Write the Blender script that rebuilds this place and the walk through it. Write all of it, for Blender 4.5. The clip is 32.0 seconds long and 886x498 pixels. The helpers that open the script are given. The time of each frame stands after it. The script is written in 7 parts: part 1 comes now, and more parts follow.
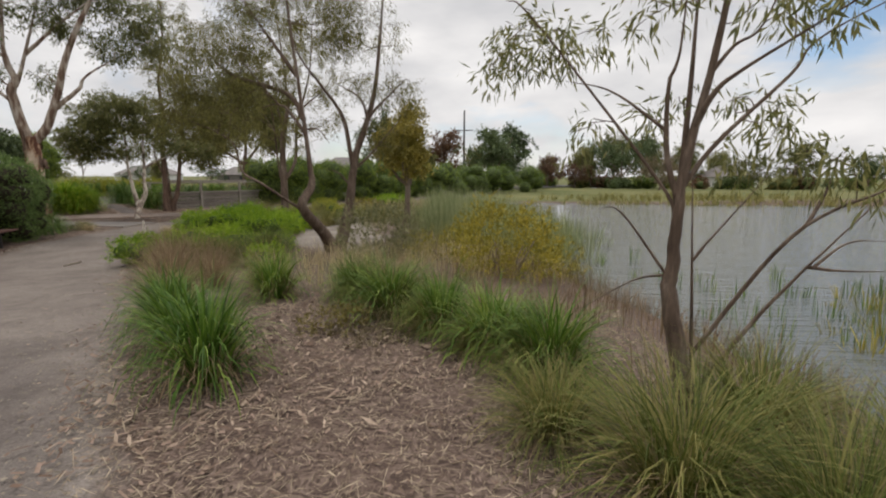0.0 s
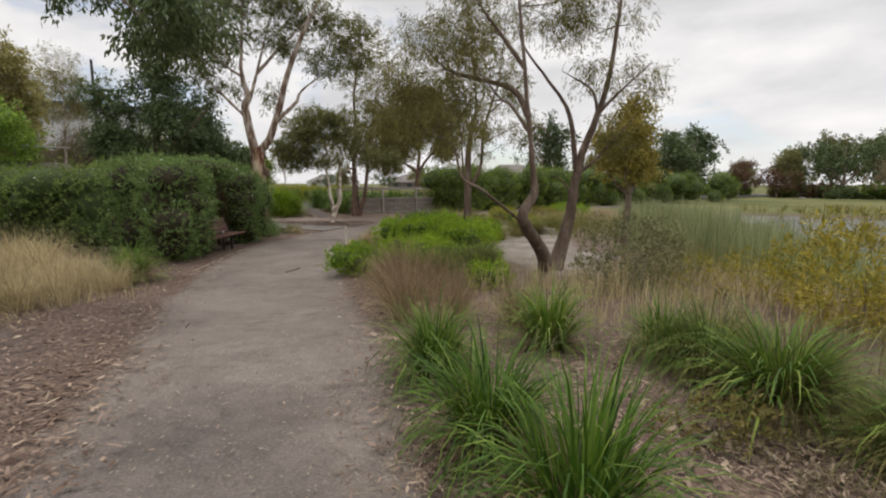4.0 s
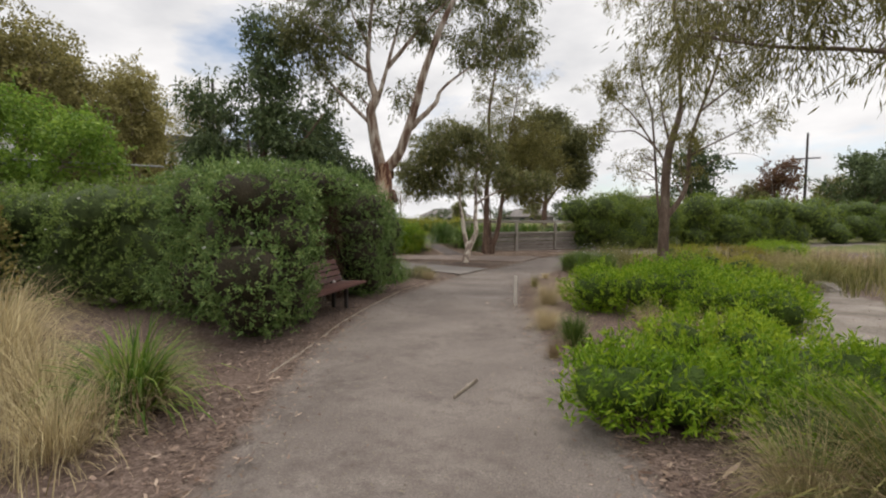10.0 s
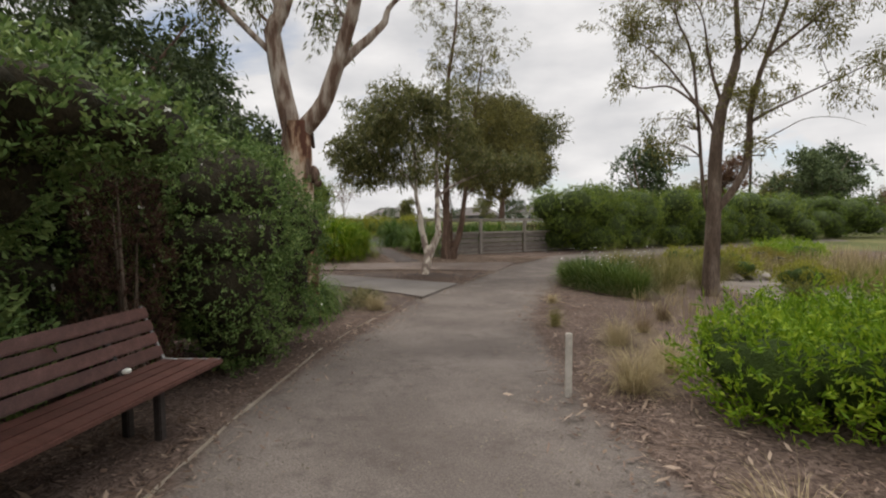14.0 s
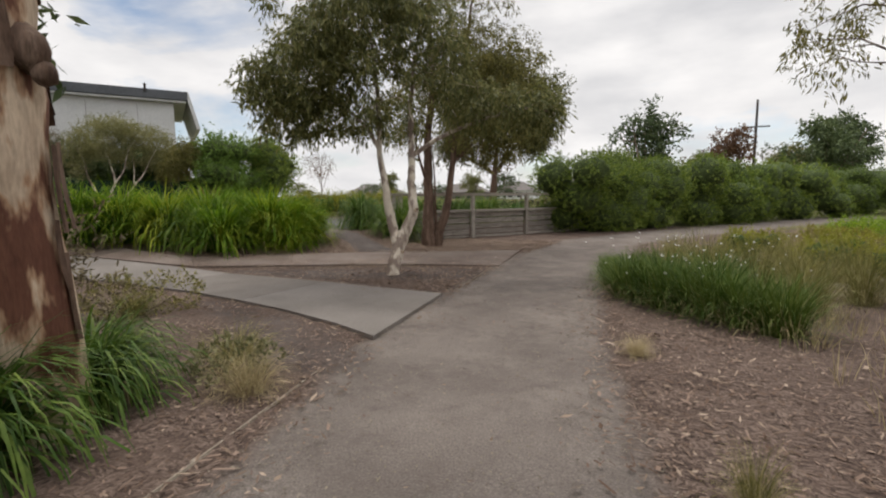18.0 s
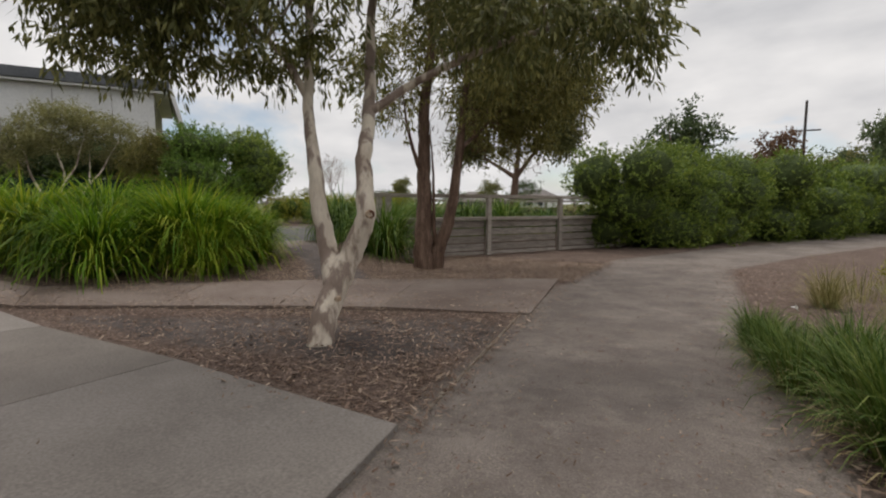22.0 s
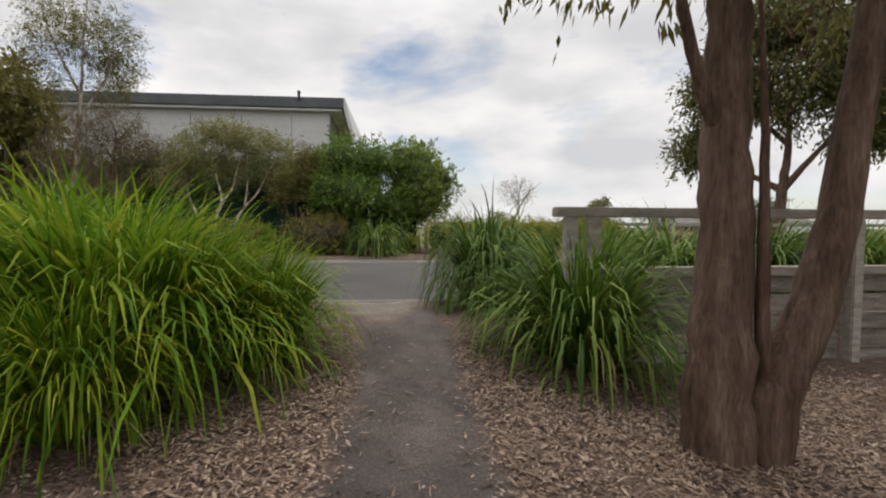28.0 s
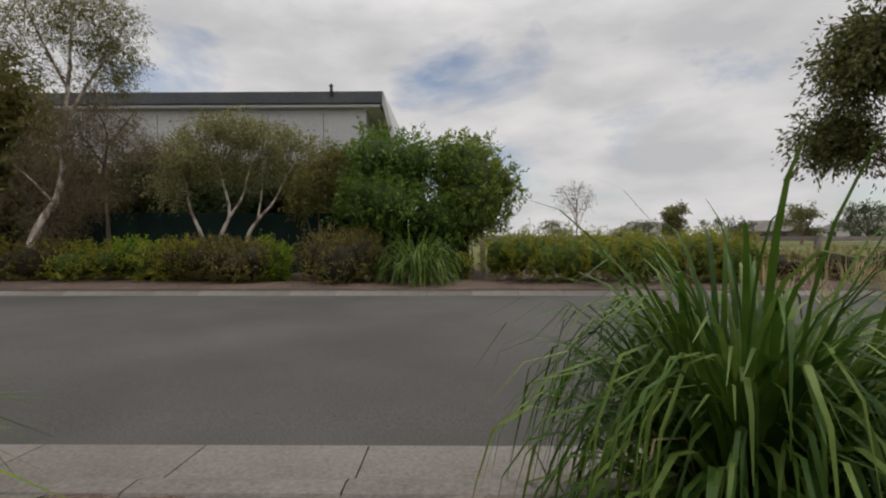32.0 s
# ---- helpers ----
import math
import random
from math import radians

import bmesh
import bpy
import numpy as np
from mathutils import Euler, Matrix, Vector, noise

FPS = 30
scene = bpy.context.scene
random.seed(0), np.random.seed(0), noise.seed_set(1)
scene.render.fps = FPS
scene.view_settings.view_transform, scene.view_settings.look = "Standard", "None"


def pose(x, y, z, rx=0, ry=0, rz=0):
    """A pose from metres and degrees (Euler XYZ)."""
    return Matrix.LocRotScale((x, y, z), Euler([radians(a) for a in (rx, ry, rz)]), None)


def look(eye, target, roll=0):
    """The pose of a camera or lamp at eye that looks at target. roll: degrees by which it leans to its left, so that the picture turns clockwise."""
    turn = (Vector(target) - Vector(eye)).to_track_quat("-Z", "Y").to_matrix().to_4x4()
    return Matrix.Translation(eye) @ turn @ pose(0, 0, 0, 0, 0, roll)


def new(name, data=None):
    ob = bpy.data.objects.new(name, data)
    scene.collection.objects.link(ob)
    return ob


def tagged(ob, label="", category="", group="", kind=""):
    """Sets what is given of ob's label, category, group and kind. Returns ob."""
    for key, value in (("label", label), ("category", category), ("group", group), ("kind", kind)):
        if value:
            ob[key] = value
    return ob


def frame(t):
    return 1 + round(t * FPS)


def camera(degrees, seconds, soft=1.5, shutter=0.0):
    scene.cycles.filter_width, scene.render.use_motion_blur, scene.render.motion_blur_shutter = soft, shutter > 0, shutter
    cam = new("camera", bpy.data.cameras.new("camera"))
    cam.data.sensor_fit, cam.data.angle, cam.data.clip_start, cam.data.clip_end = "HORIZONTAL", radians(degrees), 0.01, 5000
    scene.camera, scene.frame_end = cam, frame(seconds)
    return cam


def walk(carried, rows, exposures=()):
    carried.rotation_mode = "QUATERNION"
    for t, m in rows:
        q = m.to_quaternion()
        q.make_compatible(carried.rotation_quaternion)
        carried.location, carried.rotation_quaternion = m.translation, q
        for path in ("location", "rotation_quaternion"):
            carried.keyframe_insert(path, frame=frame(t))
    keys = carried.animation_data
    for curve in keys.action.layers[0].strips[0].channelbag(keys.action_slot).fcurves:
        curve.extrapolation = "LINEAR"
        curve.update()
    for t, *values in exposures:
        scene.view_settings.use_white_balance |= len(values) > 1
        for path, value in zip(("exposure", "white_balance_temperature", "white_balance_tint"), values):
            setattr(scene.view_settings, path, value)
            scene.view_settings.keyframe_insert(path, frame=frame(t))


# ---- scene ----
cam = camera(86.1, 32.0, 2.1)

PATH = [
    (0, (0.785, 0.549, 1.785), (0.714, 2.524, 1.483), 0.1),
    (0.5, (0.718, 0.56, 1.784), (0.525, 2.526, 1.473), 0.1),
    (1, (0.601, 0.648, 1.785), (0.289, 2.596, 1.46), 0.0),
    (1.5, (0.417, 0.793, 1.795), (0.037, 2.729, 1.466), -0.0),
    (2, (0.198, 0.949, 1.792), (-0.228, 2.875, 1.459), -0.2),
    (2.5, (-0.01, 1.134, 1.785), (-0.475, 3.049, 1.442), -0.2),
    (4.5, (-0.94, 1.952, 1.763), (-1.749, 3.765, 1.523), 0.1),
    (5, (-1.214, 2.172, 1.764), (-2.151, 3.925, 1.548), 0.0),
    (5.5, (-1.477, 2.44, 1.757), (-2.517, 4.135, 1.547), 0.1),
    (6, (-1.745, 2.706, 1.75), (-2.868, 4.349, 1.557), -0.0),
    (6.5, (-2.018, 2.992, 1.742), (-3.208, 4.59, 1.562), -0.0),
    (7, (-2.276, 3.299, 1.73), (-3.491, 4.879, 1.565), 0.1),
    (7.5, (-2.526, 3.601, 1.706), (-3.754, 5.172, 1.558), -0.1),
    (8, (-2.792, 3.903, 1.677), (-4.004, 5.488, 1.533), -0.1),
    (8.5, (-3.098, 4.211, 1.646), (-4.289, 5.811, 1.502), -0.0),
    (9, (-3.436, 4.551, 1.625), (-4.589, 6.179, 1.487), -0.0),
    (9.5, (-3.802, 4.93, 1.613), (-4.932, 6.575, 1.484), -0.0),
    (10, (-4.163, 5.342, 1.595), (-5.257, 7.012, 1.466), 0.2),
    (10.5, (-4.532, 5.772, 1.591), (-5.59, 7.465, 1.47), 0.2),
    (11, (-4.87, 6.206, 1.587), (-5.892, 7.922, 1.471), 0.3),
    (11.5, (-5.196, 6.672, 1.582), (-6.171, 8.415, 1.467), 0.1),
    (12, (-5.518, 7.142, 1.569), (-6.463, 8.901, 1.457), -0.0),
    (12.5, (-5.836, 7.609, 1.555), (-6.747, 9.386, 1.44), -0.0),
    (13, (-6.149, 8.061, 1.541), (-7.052, 9.842, 1.424), -0.3),
    (13.5, (-6.431, 8.523, 1.529), (-7.326, 10.307, 1.4), 0.1),
    (14, (-6.7, 8.981, 1.513), (-7.599, 10.763, 1.382), -0.2),
    (14.5, (-6.945, 9.451, 1.488), (-7.829, 11.238, 1.339), -0.2),
    (16.5, (-7.907, 11.423, 1.421), (-8.761, 13.221, 1.226), 0.0),
    (17, (-8.123, 11.929, 1.411), (-8.972, 13.729, 1.211), -0.1),
    (17.5, (-8.335, 12.445, 1.403), (-9.192, 14.239, 1.191), -0.4),
    (18, (-8.521, 12.965, 1.391), (-9.367, 14.763, 1.166), -0.4),
    (18.5, (-8.721, 13.465, 1.378), (-9.574, 15.262, 1.168), -0.3),
    (19, (-8.923, 13.959, 1.369), (-9.76, 15.765, 1.169), -0.2),
    (19.5, (-9.117, 14.453, 1.348), (-9.951, 16.261, 1.16), -0.2),
    (20, (-9.284, 14.96, 1.322), (-10.107, 16.773, 1.141), -0.2),
    (20.5, (-9.467, 15.447, 1.29), (-10.299, 17.257, 1.107), -0.1),
    (21, (-9.638, 15.949, 1.261), (-10.472, 17.757, 1.069), -0.1),
    (21.5, (-9.825, 16.442, 1.247), (-10.687, 18.237, 1.059), 0.1),
    (22, (-10.02, 16.944, 1.232), (-10.936, 18.712, 1.041), 0.2),
    (22.5, (-10.24, 17.461, 1.215), (-11.225, 19.19, 1.023), 0.3),
    (23, (-10.49, 17.958, 1.191), (-11.56, 19.636, 0.997), 0.5),
    (23.5, (-10.754, 18.457, 1.165), (-11.893, 20.087, 0.954), 0.4),
    (24, (-11.044, 18.949, 1.137), (-12.253, 20.527, 0.921), 0.2),
    (24.5, (-11.346, 19.473, 1.123), (-12.61, 21.006, 0.898), 0.1),
    (25, (-11.651, 19.948, 1.129), (-12.99, 21.417, 0.909), -0.1),
    (25.5, (-11.976, 20.431, 1.138), (-13.366, 21.854, 0.932), 0.4),
    (26, (-12.307, 20.867, 1.144), (-13.75, 22.242, 0.981), 0.3),
    (26.5, (-12.65, 21.245, 1.178), (-14.135, 22.579, 1.054), 0.4),
    (28.5, (-13.996, 22.377, 1.312), (-15.54, 23.645, 1.219), 0.1),
    (29, (-14.383, 22.631, 1.345), (-15.942, 23.88, 1.257), -0.0),
    (29.5, (-14.8, 22.916, 1.349), (-16.382, 24.138, 1.28), 0.1),
    (30, (-15.219, 23.232, 1.357), (-16.821, 24.428, 1.295), -0.0),
    (30.5, (-15.675, 23.574, 1.393), (-17.292, 24.748, 1.333), -0.0),
    (31, (-16.149, 23.898, 1.455), (-17.769, 25.069, 1.403), -0.0),
    (31.5, (-16.617, 24.161, 1.499), (-18.252, 25.313, 1.449), -0.2),
    (32, (-17.049, 24.421, 1.509), (-18.703, 25.544, 1.451), -0.1),
]
EXPOSURES = [(t, stops, 6640, 11) for t, stops in [(0.0, 0.05), (1.0, 0.12), (2.0, 0.15), (5.0, 0.14), (7.0, 0.24), (9.0, 0.26), (11.0, 0.18), (13.0, 0.02), (17.0, 0.20), (19.0, 0.06), (20.0, -0.04), (21.0, -0.10), (23.0, 0.04), (24.0, 0.18), (25.0, 0.28), (26.0, 0.34), (29.0, -0.04), (32.0, -0.28)]]
walk(cam, [(t, look(eye, target, roll)) for t, eye, target, roll in PATH], EXPOSURES)

# ---- world, sun, exposure ----
world = bpy.data.worlds.new("overcast_sky")
scene.world = world
world.use_nodes = True
wn, wl = world.node_tree.nodes, world.node_tree.links
wn.clear()
w_out = wn.new("ShaderNodeOutputWorld")
w_bg = wn.new("ShaderNodeBackground")
w_sky = wn.new("ShaderNodeTexSky")
w_sky.sky_type = "NISHITA"
w_sky.sun_disc = False
w_sky.sun_elevation = radians(52)
w_sky.sun_rotation = radians(200)
w_tc = wn.new("ShaderNodeTexCoord")
w_map = wn.new("ShaderNodeMapping")
w_map.inputs["Scale"].default_value = (1.0, 1.0, 2.6)
w_n1 = wn.new("ShaderNodeTexNoise")
w_n1.inputs["Scale"].default_value = 2.3
w_n1.inputs["Detail"].default_value = 7
w_n1.inputs["Roughness"].default_value = 0.55
w_n1.inputs["Distortion"].default_value = 0.25
w_r1 = wn.new("ShaderNodeValToRGB")
w_r1.color_ramp.elements[0].position, w_r1.color_ramp.elements[1].position = 0.29, 0.45
w_n2 = wn.new("ShaderNodeTexNoise")
w_n2.inputs["Scale"].default_value = 4.2
w_n2.inputs["Detail"].default_value = 6
w_r2 = wn.new("ShaderNodeValToRGB")
w_r2.color_ramp.elements[0].position, w_r2.color_ramp.elements[1].position = 0.32, 0.68
w_r2.color_ramp.elements[0].color = (0.66, 0.67, 0.695, 1)
w_r2.color_ramp.elements[1].color = (0.97, 0.965, 0.965, 1)
w_gain = wn.new("ShaderNodeMixRGB")
w_gain.blend_type = "MULTIPLY"
w_gain.inputs[0].default_value = 1.0
w_gain.inputs[2].default_value = (0.14, 0.14, 0.14, 1)
w_mix = wn.new("ShaderNodeMixRGB")
wl.new(w_tc.outputs["Generated"], w_map.inputs["Vector"])
wl.new(w_map.outputs["Vector"], w_n1.inputs["Vector"])
wl.new(w_map.outputs["Vector"], w_n2.inputs["Vector"])
wl.new(w_n1.outputs["Fac"], w_r1.inputs["Fac"])
wl.new(w_n2.outputs["Fac"], w_r2.inputs["Fac"])
wl.new(w_sky.outputs["Color"], w_gain.inputs[1])
wl.new(w_r1.outputs["Color"], w_mix.inputs[0])
wl.new(w_gain.outputs["Color"], w_mix.inputs[1])
wl.new(w_r2.outputs["Color"], w_mix.inputs[2])
# an overcast sky is brighter overhead than near the horizon
w_sep, w_map2, w_over = wn.new("ShaderNodeSeparateXYZ"), wn.new("ShaderNodeMapRange"), wn.new("ShaderNodeMixRGB")
w_map2.inputs["From Min"].default_value, w_map2.inputs["From Max"].default_value = 0.38, 1.0
w_map2.inputs["To Min"].default_value, w_map2.inputs["To Max"].default_value = 0.92, 2.32
w_over.blend_type, w_over.inputs[0].default_value = "MULTIPLY", 1.0
wl.new(w_tc.outputs["Generated"], w_sep.inputs[0])
wl.new(w_sep.outputs["Z"], w_map2.inputs["Value"])
wl.new(w_mix.outputs["Color"], w_over.inputs[1])
wl.new(w_map2.outputs["Result"], w_over.inputs[2])
wl.new(w_over.outputs["Color"], w_bg.inputs["Color"])
w_bg.inputs["Strength"].default_value = 1.0
wl.new(w_bg.outputs["Background"], w_out.inputs["Surface"])

sun_data = bpy.data.lights.new("sun", "SUN")
sun_data.energy = 1.1
sun_data.angle = radians(14)
sun_data.color = (1.0, 0.97, 0.92)
sun = new("sun", sun_data)
sun.matrix_world = look((0, 0, 40), (9.0, -14.0, 0.0))
tagged(sun, "soft sun behind cloud", "sun", kind="structure")


# ---- materials ----
def base_mat(name, rough=0.8, spec=0.3, metal=0.0):
    m = bpy.data.materials.new(name)
    m.use_nodes = True
    n, l = m.node_tree.nodes, m.node_tree.links
    b = n["Principled BSDF"]
    b.inputs["Roughness"].default_value = rough
    b.inputs["Specular IOR Level"].default_value = spec
    b.inputs["Metallic"].default_value = metal
    return m, n, l, b


def add_noise(n, l, scale, detail=4, coord="Object", stretch=(1, 1, 1), rough=0.55):
    tc, mp, t = n.new("ShaderNodeTexCoord"), n.new("ShaderNodeMapping"), n.new("ShaderNodeTexNoise")
    mp.inputs["Scale"].default_value = stretch
    t.inputs["Scale"].default_value = scale
    t.inputs["Detail"].default_value = detail
    t.inputs["Roughness"].default_value = rough
    l.new(tc.outputs[coord], mp.inputs["Vector"])
    l.new(mp.outputs["Vector"], t.inputs["Vector"])
    return t


def ramp(n, l, src, stops):
    r = n.new("ShaderNodeValToRGB")
    e = r.color_ramp.elements
    while len(e) < len(stops):
        e.new(0.5)
    for el, (p, c) in zip(e, stops):
        el.position, el.color = p, (*c, 1)
    l.new(src, r.inputs["Fac"])
    return r


def bump(n, l, b, src, strength=0.4, dist=0.02):
    bp = n.new("ShaderNodeBump")
    bp.inputs["Strength"].default_value = strength
    bp.inputs["Distance"].default_value = dist
    l.new(src, bp.inputs["Height"])
    l.new(bp.outputs["Normal"], b.inputs["Normal"])


def two_scale(name, dark, mid, light, big=1.2, fine=30, rough=0.85, relief=0.4, dist=0.01, stretch=(1, 1, 1), spec=0.25, mix=0.5, vary=1.0):
    m, n, l, b = base_mat(name, rough, spec)
    t1, t2 = add_noise(n, l, big, 5, stretch=stretch), add_noise(n, l, fine, 6, stretch=stretch)
    mx = n.new("ShaderNodeMixRGB")
    mx.inputs[0].default_value = mix
    l.new(t1.outputs["Fac"], mx.inputs[1])
    l.new(t2.outputs["Fac"], mx.inputs[2])
    r = ramp(n, l, mx.outputs["Color"], [(0.33, dark), (0.5, mid), (0.66, light)])
    o = n.new("ShaderNodeObjectInfo")
    v = ramp(n, l, o.outputs["Random"], [(0.0, (0.80, 0.78, 0.76)), (1.0, (1.12, 1.12, 1.12))])
    mv = n.new("ShaderNodeMixRGB"); mv.blend_type = "MULTIPLY"; mv.inputs[0].default_value = vary
    l.new(r.outputs["Color"], mv.inputs[1]); l.new(v.outputs["Color"], mv.inputs[2])
    l.new(mv.outputs["Color"], b.inputs["Base Color"])
    bump(n, l, b, t2.outputs["Fac"], relief, dist)
    return m


def leaf_mat(name, dark, mid, light, see_through=0.25, rough=0.5, spec=0.35):
    """Leaves and blades: each island takes its own shade."""
    dark, mid, light = ([min(0.85, c * k) for c, k in zip(q, (1.38, 1.34, 1.15))] for q in (dark, mid, light))
    m, n, l, b = base_mat(name, rough, spec)
    g, o = n.new("ShaderNodeNewGeometry"), n.new("ShaderNodeObjectInfo")
    big = add_noise(n, l, 1.6, 3)
    a1 = n.new("ShaderNodeMath"); a1.operation = "MULTIPLY"; a1.inputs[1].default_value = 0.5
    a2 = n.new("ShaderNodeMath"); a2.operation = "MULTIPLY_ADD"; a2.inputs[1].default_value = 0.75
    a3 = n.new("ShaderNodeMath"); a3.operation = "MULTIPLY_ADD"; a3.inputs[1].default_value = 0.22; 
    l.new(g.outputs["Random Per Island"], a1.inputs[0])
    fine = add_noise(n, l, 11.0, 2)
    two = n.new("ShaderNodeMixRGB"); two.inputs[0].default_value = 0.45
    l.new(big.outputs["Fac"], two.inputs[1]); l.new(fine.outputs["Fac"], two.inputs[2])
    l.new(two.outputs["Color"], a2.inputs[0]); l.new(a1.outputs[0], a2.inputs[2])
    l.new(o.outputs["Random"], a3.inputs[0]); l.new(a2.outputs[0], a3.inputs[2])
    r = ramp(n, l, a3.outputs[0], [(0.36, dark), (0.70, mid), (1.0, light)])
    l.new(r.outputs["Color"], b.inputs["Base Color"])
    tr, ms = n.new("ShaderNodeBsdfTranslucent"), n.new("ShaderNodeMixShader")
    l.new(r.outputs["Color"], tr.inputs["Color"])
    ms.inputs[0].default_value = see_through
    l.new(b.outputs["BSDF"], ms.inputs[1]); l.new(tr.outputs["BSDF"], ms.inputs[2])
    l.new(ms.outputs["Shader"], n["Material Output"].inputs["Surface"])
    return m


def bark_mat(name, dark, mid, light, big=1.5, stretch=(3, 3, 0.7), relief=0.5, sharp=0.1, grain=0.55):
    m, n, l, b = base_mat(name, 0.8, 0.2)
    t1 = add_noise(n, l, big, 4, stretch=stretch)
    t2 = add_noise(n, l, 14, 6, stretch=(4, 4, 0.8))
    t3 = add_noise(n, l, 5, 5, stretch=(1, 1, 0.6))
    r1 = ramp(n, l, t1.outputs["Fac"], [(0.5 - sharp, dark), (0.5, mid), (0.5 + sharp, light)])
    r2 = ramp(n, l, t2.outputs["Fac"], [(0.3, (grain, grain, grain)), (0.62, (1, 1, 1))])
    r3 = ramp(n, l, t3.outputs["Fac"], [(0.35, (0.75, 0.72, 0.7)), (0.6, (1, 1, 1))])
    k, k2 = n.new("ShaderNodeMixRGB"), n.new("ShaderNodeMixRGB")
    for q in (k, k2):
        q.blend_type = "MULTIPLY"; q.inputs[0].default_value = 1
    l.new(r1.outputs["Color"], k.inputs[1]); l.new(r2.outputs["Color"], k.inputs[2])
    l.new(k.outputs["Color"], k2.inputs[1]); l.new(r3.outputs["Color"], k2.inputs[2])
    l.new(k2.outputs["Color"], b.inputs["Base Color"])
    bump(n, l, b, t2.outputs["Fac"], relief, 0.02)
    return m


M = {}
M["lomandra"] = leaf_mat("strap_leaf_green", (0.015, 0.036, 0.006), (0.054, 0.110, 0.014), (0.155, 0.205, 0.042), 0.3, 0.55, 0.22)
M["lomandra_yellow"] = leaf_mat("strap_leaf_yellow_green", (0.024, 0.060, 0.006), (0.094, 0.178, 0.013), (0.235, 0.262, 0.028), 0.38, 0.6, 0.12)
M["lomandra_grey"] = leaf_mat("strap_leaf_grey_green", (0.016, 0.040, 0.008), (0.052, 0.102, 0.016), (0.15, 0.205, 0.05), 0.3, 0.5, 0.22)
M["iris_leaf"] = leaf_mat("iris_leaf", (0.018, 0.038, 0.008), (0.048, 0.088, 0.015), (0.12, 0.15, 0.04), 0.28, 0.55, 0.2)
M["dry"] = leaf_mat("dry_grass", (0.125, 0.100, 0.062), (0.285, 0.238, 0.150), (0.45, 0.385, 0.255), 0.25, 0.8, 0.15)
M["dry_red"] = leaf_mat("dry_reddish_grass", (0.065, 0.046, 0.032), (0.145, 0.105, 0.072), (0.25, 0.19, 0.13), 0.25, 0.8, 0.15)
M["olive_grass"] = leaf_mat("olive_grass", (0.05, 0.055, 0.018), (0.13, 0.13, 0.045), (0.26, 0.23, 0.10), 0.25, 0.7, 0.2)
M["sedge_leaf"] = leaf_mat("sedge_leaf", (0.026, 0.038, 0.009), (0.072, 0.092, 0.020), (0.20, 0.175, 0.070), 0.3, 0.6, 0.2)
M["reed"] = leaf_mat("reed", (0.045, 0.07, 0.03), (0.13, 0.16, 0.08), (0.24, 0.26, 0.15), 0.25, 0.6, 0.25)
M["gum"] = leaf_mat("gum_leaf", (0.036, 0.043, 0.016), (0.095, 0.105, 0.040), (0.19, 0.185, 0.075), 0.36, 0.55, 0.3)
M["gum_olive"] = leaf_mat("olive_gum_leaf", (0.046, 0.047, 0.015), (0.118, 0.113, 0.036), (0.20, 0.180, 0.060), 0.38, 0.6, 0.25)
M["gum_tan"] = leaf_mat("tan_gum_leaf", (0.080, 0.076, 0.030), (0.185, 0.172, 0.070), (0.28, 0.25, 0.11), 0.4, 0.6, 0.25)
M["gum_dark"] = leaf_mat("dark_gum_leaf", (0.032, 0.039, 0.017), (0.080, 0.088, 0.033), (0.15, 0.14, 0.054), 0.3, 0.6, 0.25)
M["dark_tree"] = leaf_mat("dark_green_leaf", (0.020, 0.034, 0.015), (0.050, 0.075, 0.033), (0.095, 0.125, 0.055), 0.18, 0.6, 0.25)
M["bright_tree"] = leaf_mat("fresh_green_leaf", (0.048, 0.095, 0.013), (0.118, 0.196, 0.032), (0.21, 0.30, 0.057), 0.45, 0.55, 0.25)
M["hedge"] = leaf_mat("hedge_leaf", (0.036, 0.068, 0.020), (0.098, 0.160, 0.050), (0.175, 0.235, 0.085), 0.22, 0.6, 0.25)
M["hedge_long"] = leaf_mat("long_hedge_leaf", (0.052, 0.083, 0.022), (0.130, 0.190, 0.052), (0.215, 0.265, 0.085), 0.32, 0.6, 0.25)
M["hedge_light"] = leaf_mat("hedgerow_leaf", (0.036, 0.062, 0.011), (0.088, 0.134, 0.024), (0.17, 0.215, 0.042), 0.26, 0.55, 0.25)
M["low_green"] = leaf_mat("low_shrub_leaf", (0.050, 0.098, 0.006), (0.115, 0.205, 0.012), (0.25, 0.33, 0.03), 0.32, 0.55, 0.2)
M["yellow_bush"] = leaf_mat("wattle_leaf", (0.075, 0.074, 0.012), (0.175, 0.158, 0.024), (0.31, 0.245, 0.040), 0.28, 0.6, 0.2)
M["yellow_olive"] = leaf_mat("olive_yellow_leaf", (0.075, 0.068, 0.014), (0.16, 0.140, 0.030), (0.25, 0.205, 0.05), 0.25, 0.6, 0.2)
M["verge_grey"] = leaf_mat("grey_olive_leaf", (0.050, 0.055, 0.024), (0.125, 0.128, 0.055), (0.23, 0.222, 0.11), 0.3, 0.6, 0.2)
M["grey_shrub"] = leaf_mat("grey_green_leaf", (0.05, 0.06, 0.03), (0.12, 0.125, 0.065), (0.22, 0.21, 0.13), 0.2, 0.6, 0.2)
M["brown_shrub"] = leaf_mat("brown_twiggy_leaf", (0.055, 0.044, 0.028), (0.115, 0.095, 0.065), (0.19, 0.16, 0.115), 0.2, 0.7, 0.15)
M["verge_green"] = leaf_mat("verge_tree_leaf", (0.04, 0.078, 0.014), (0.088, 0.152, 0.027), (0.155, 0.225, 0.045), 0.3, 0.55, 0.25)
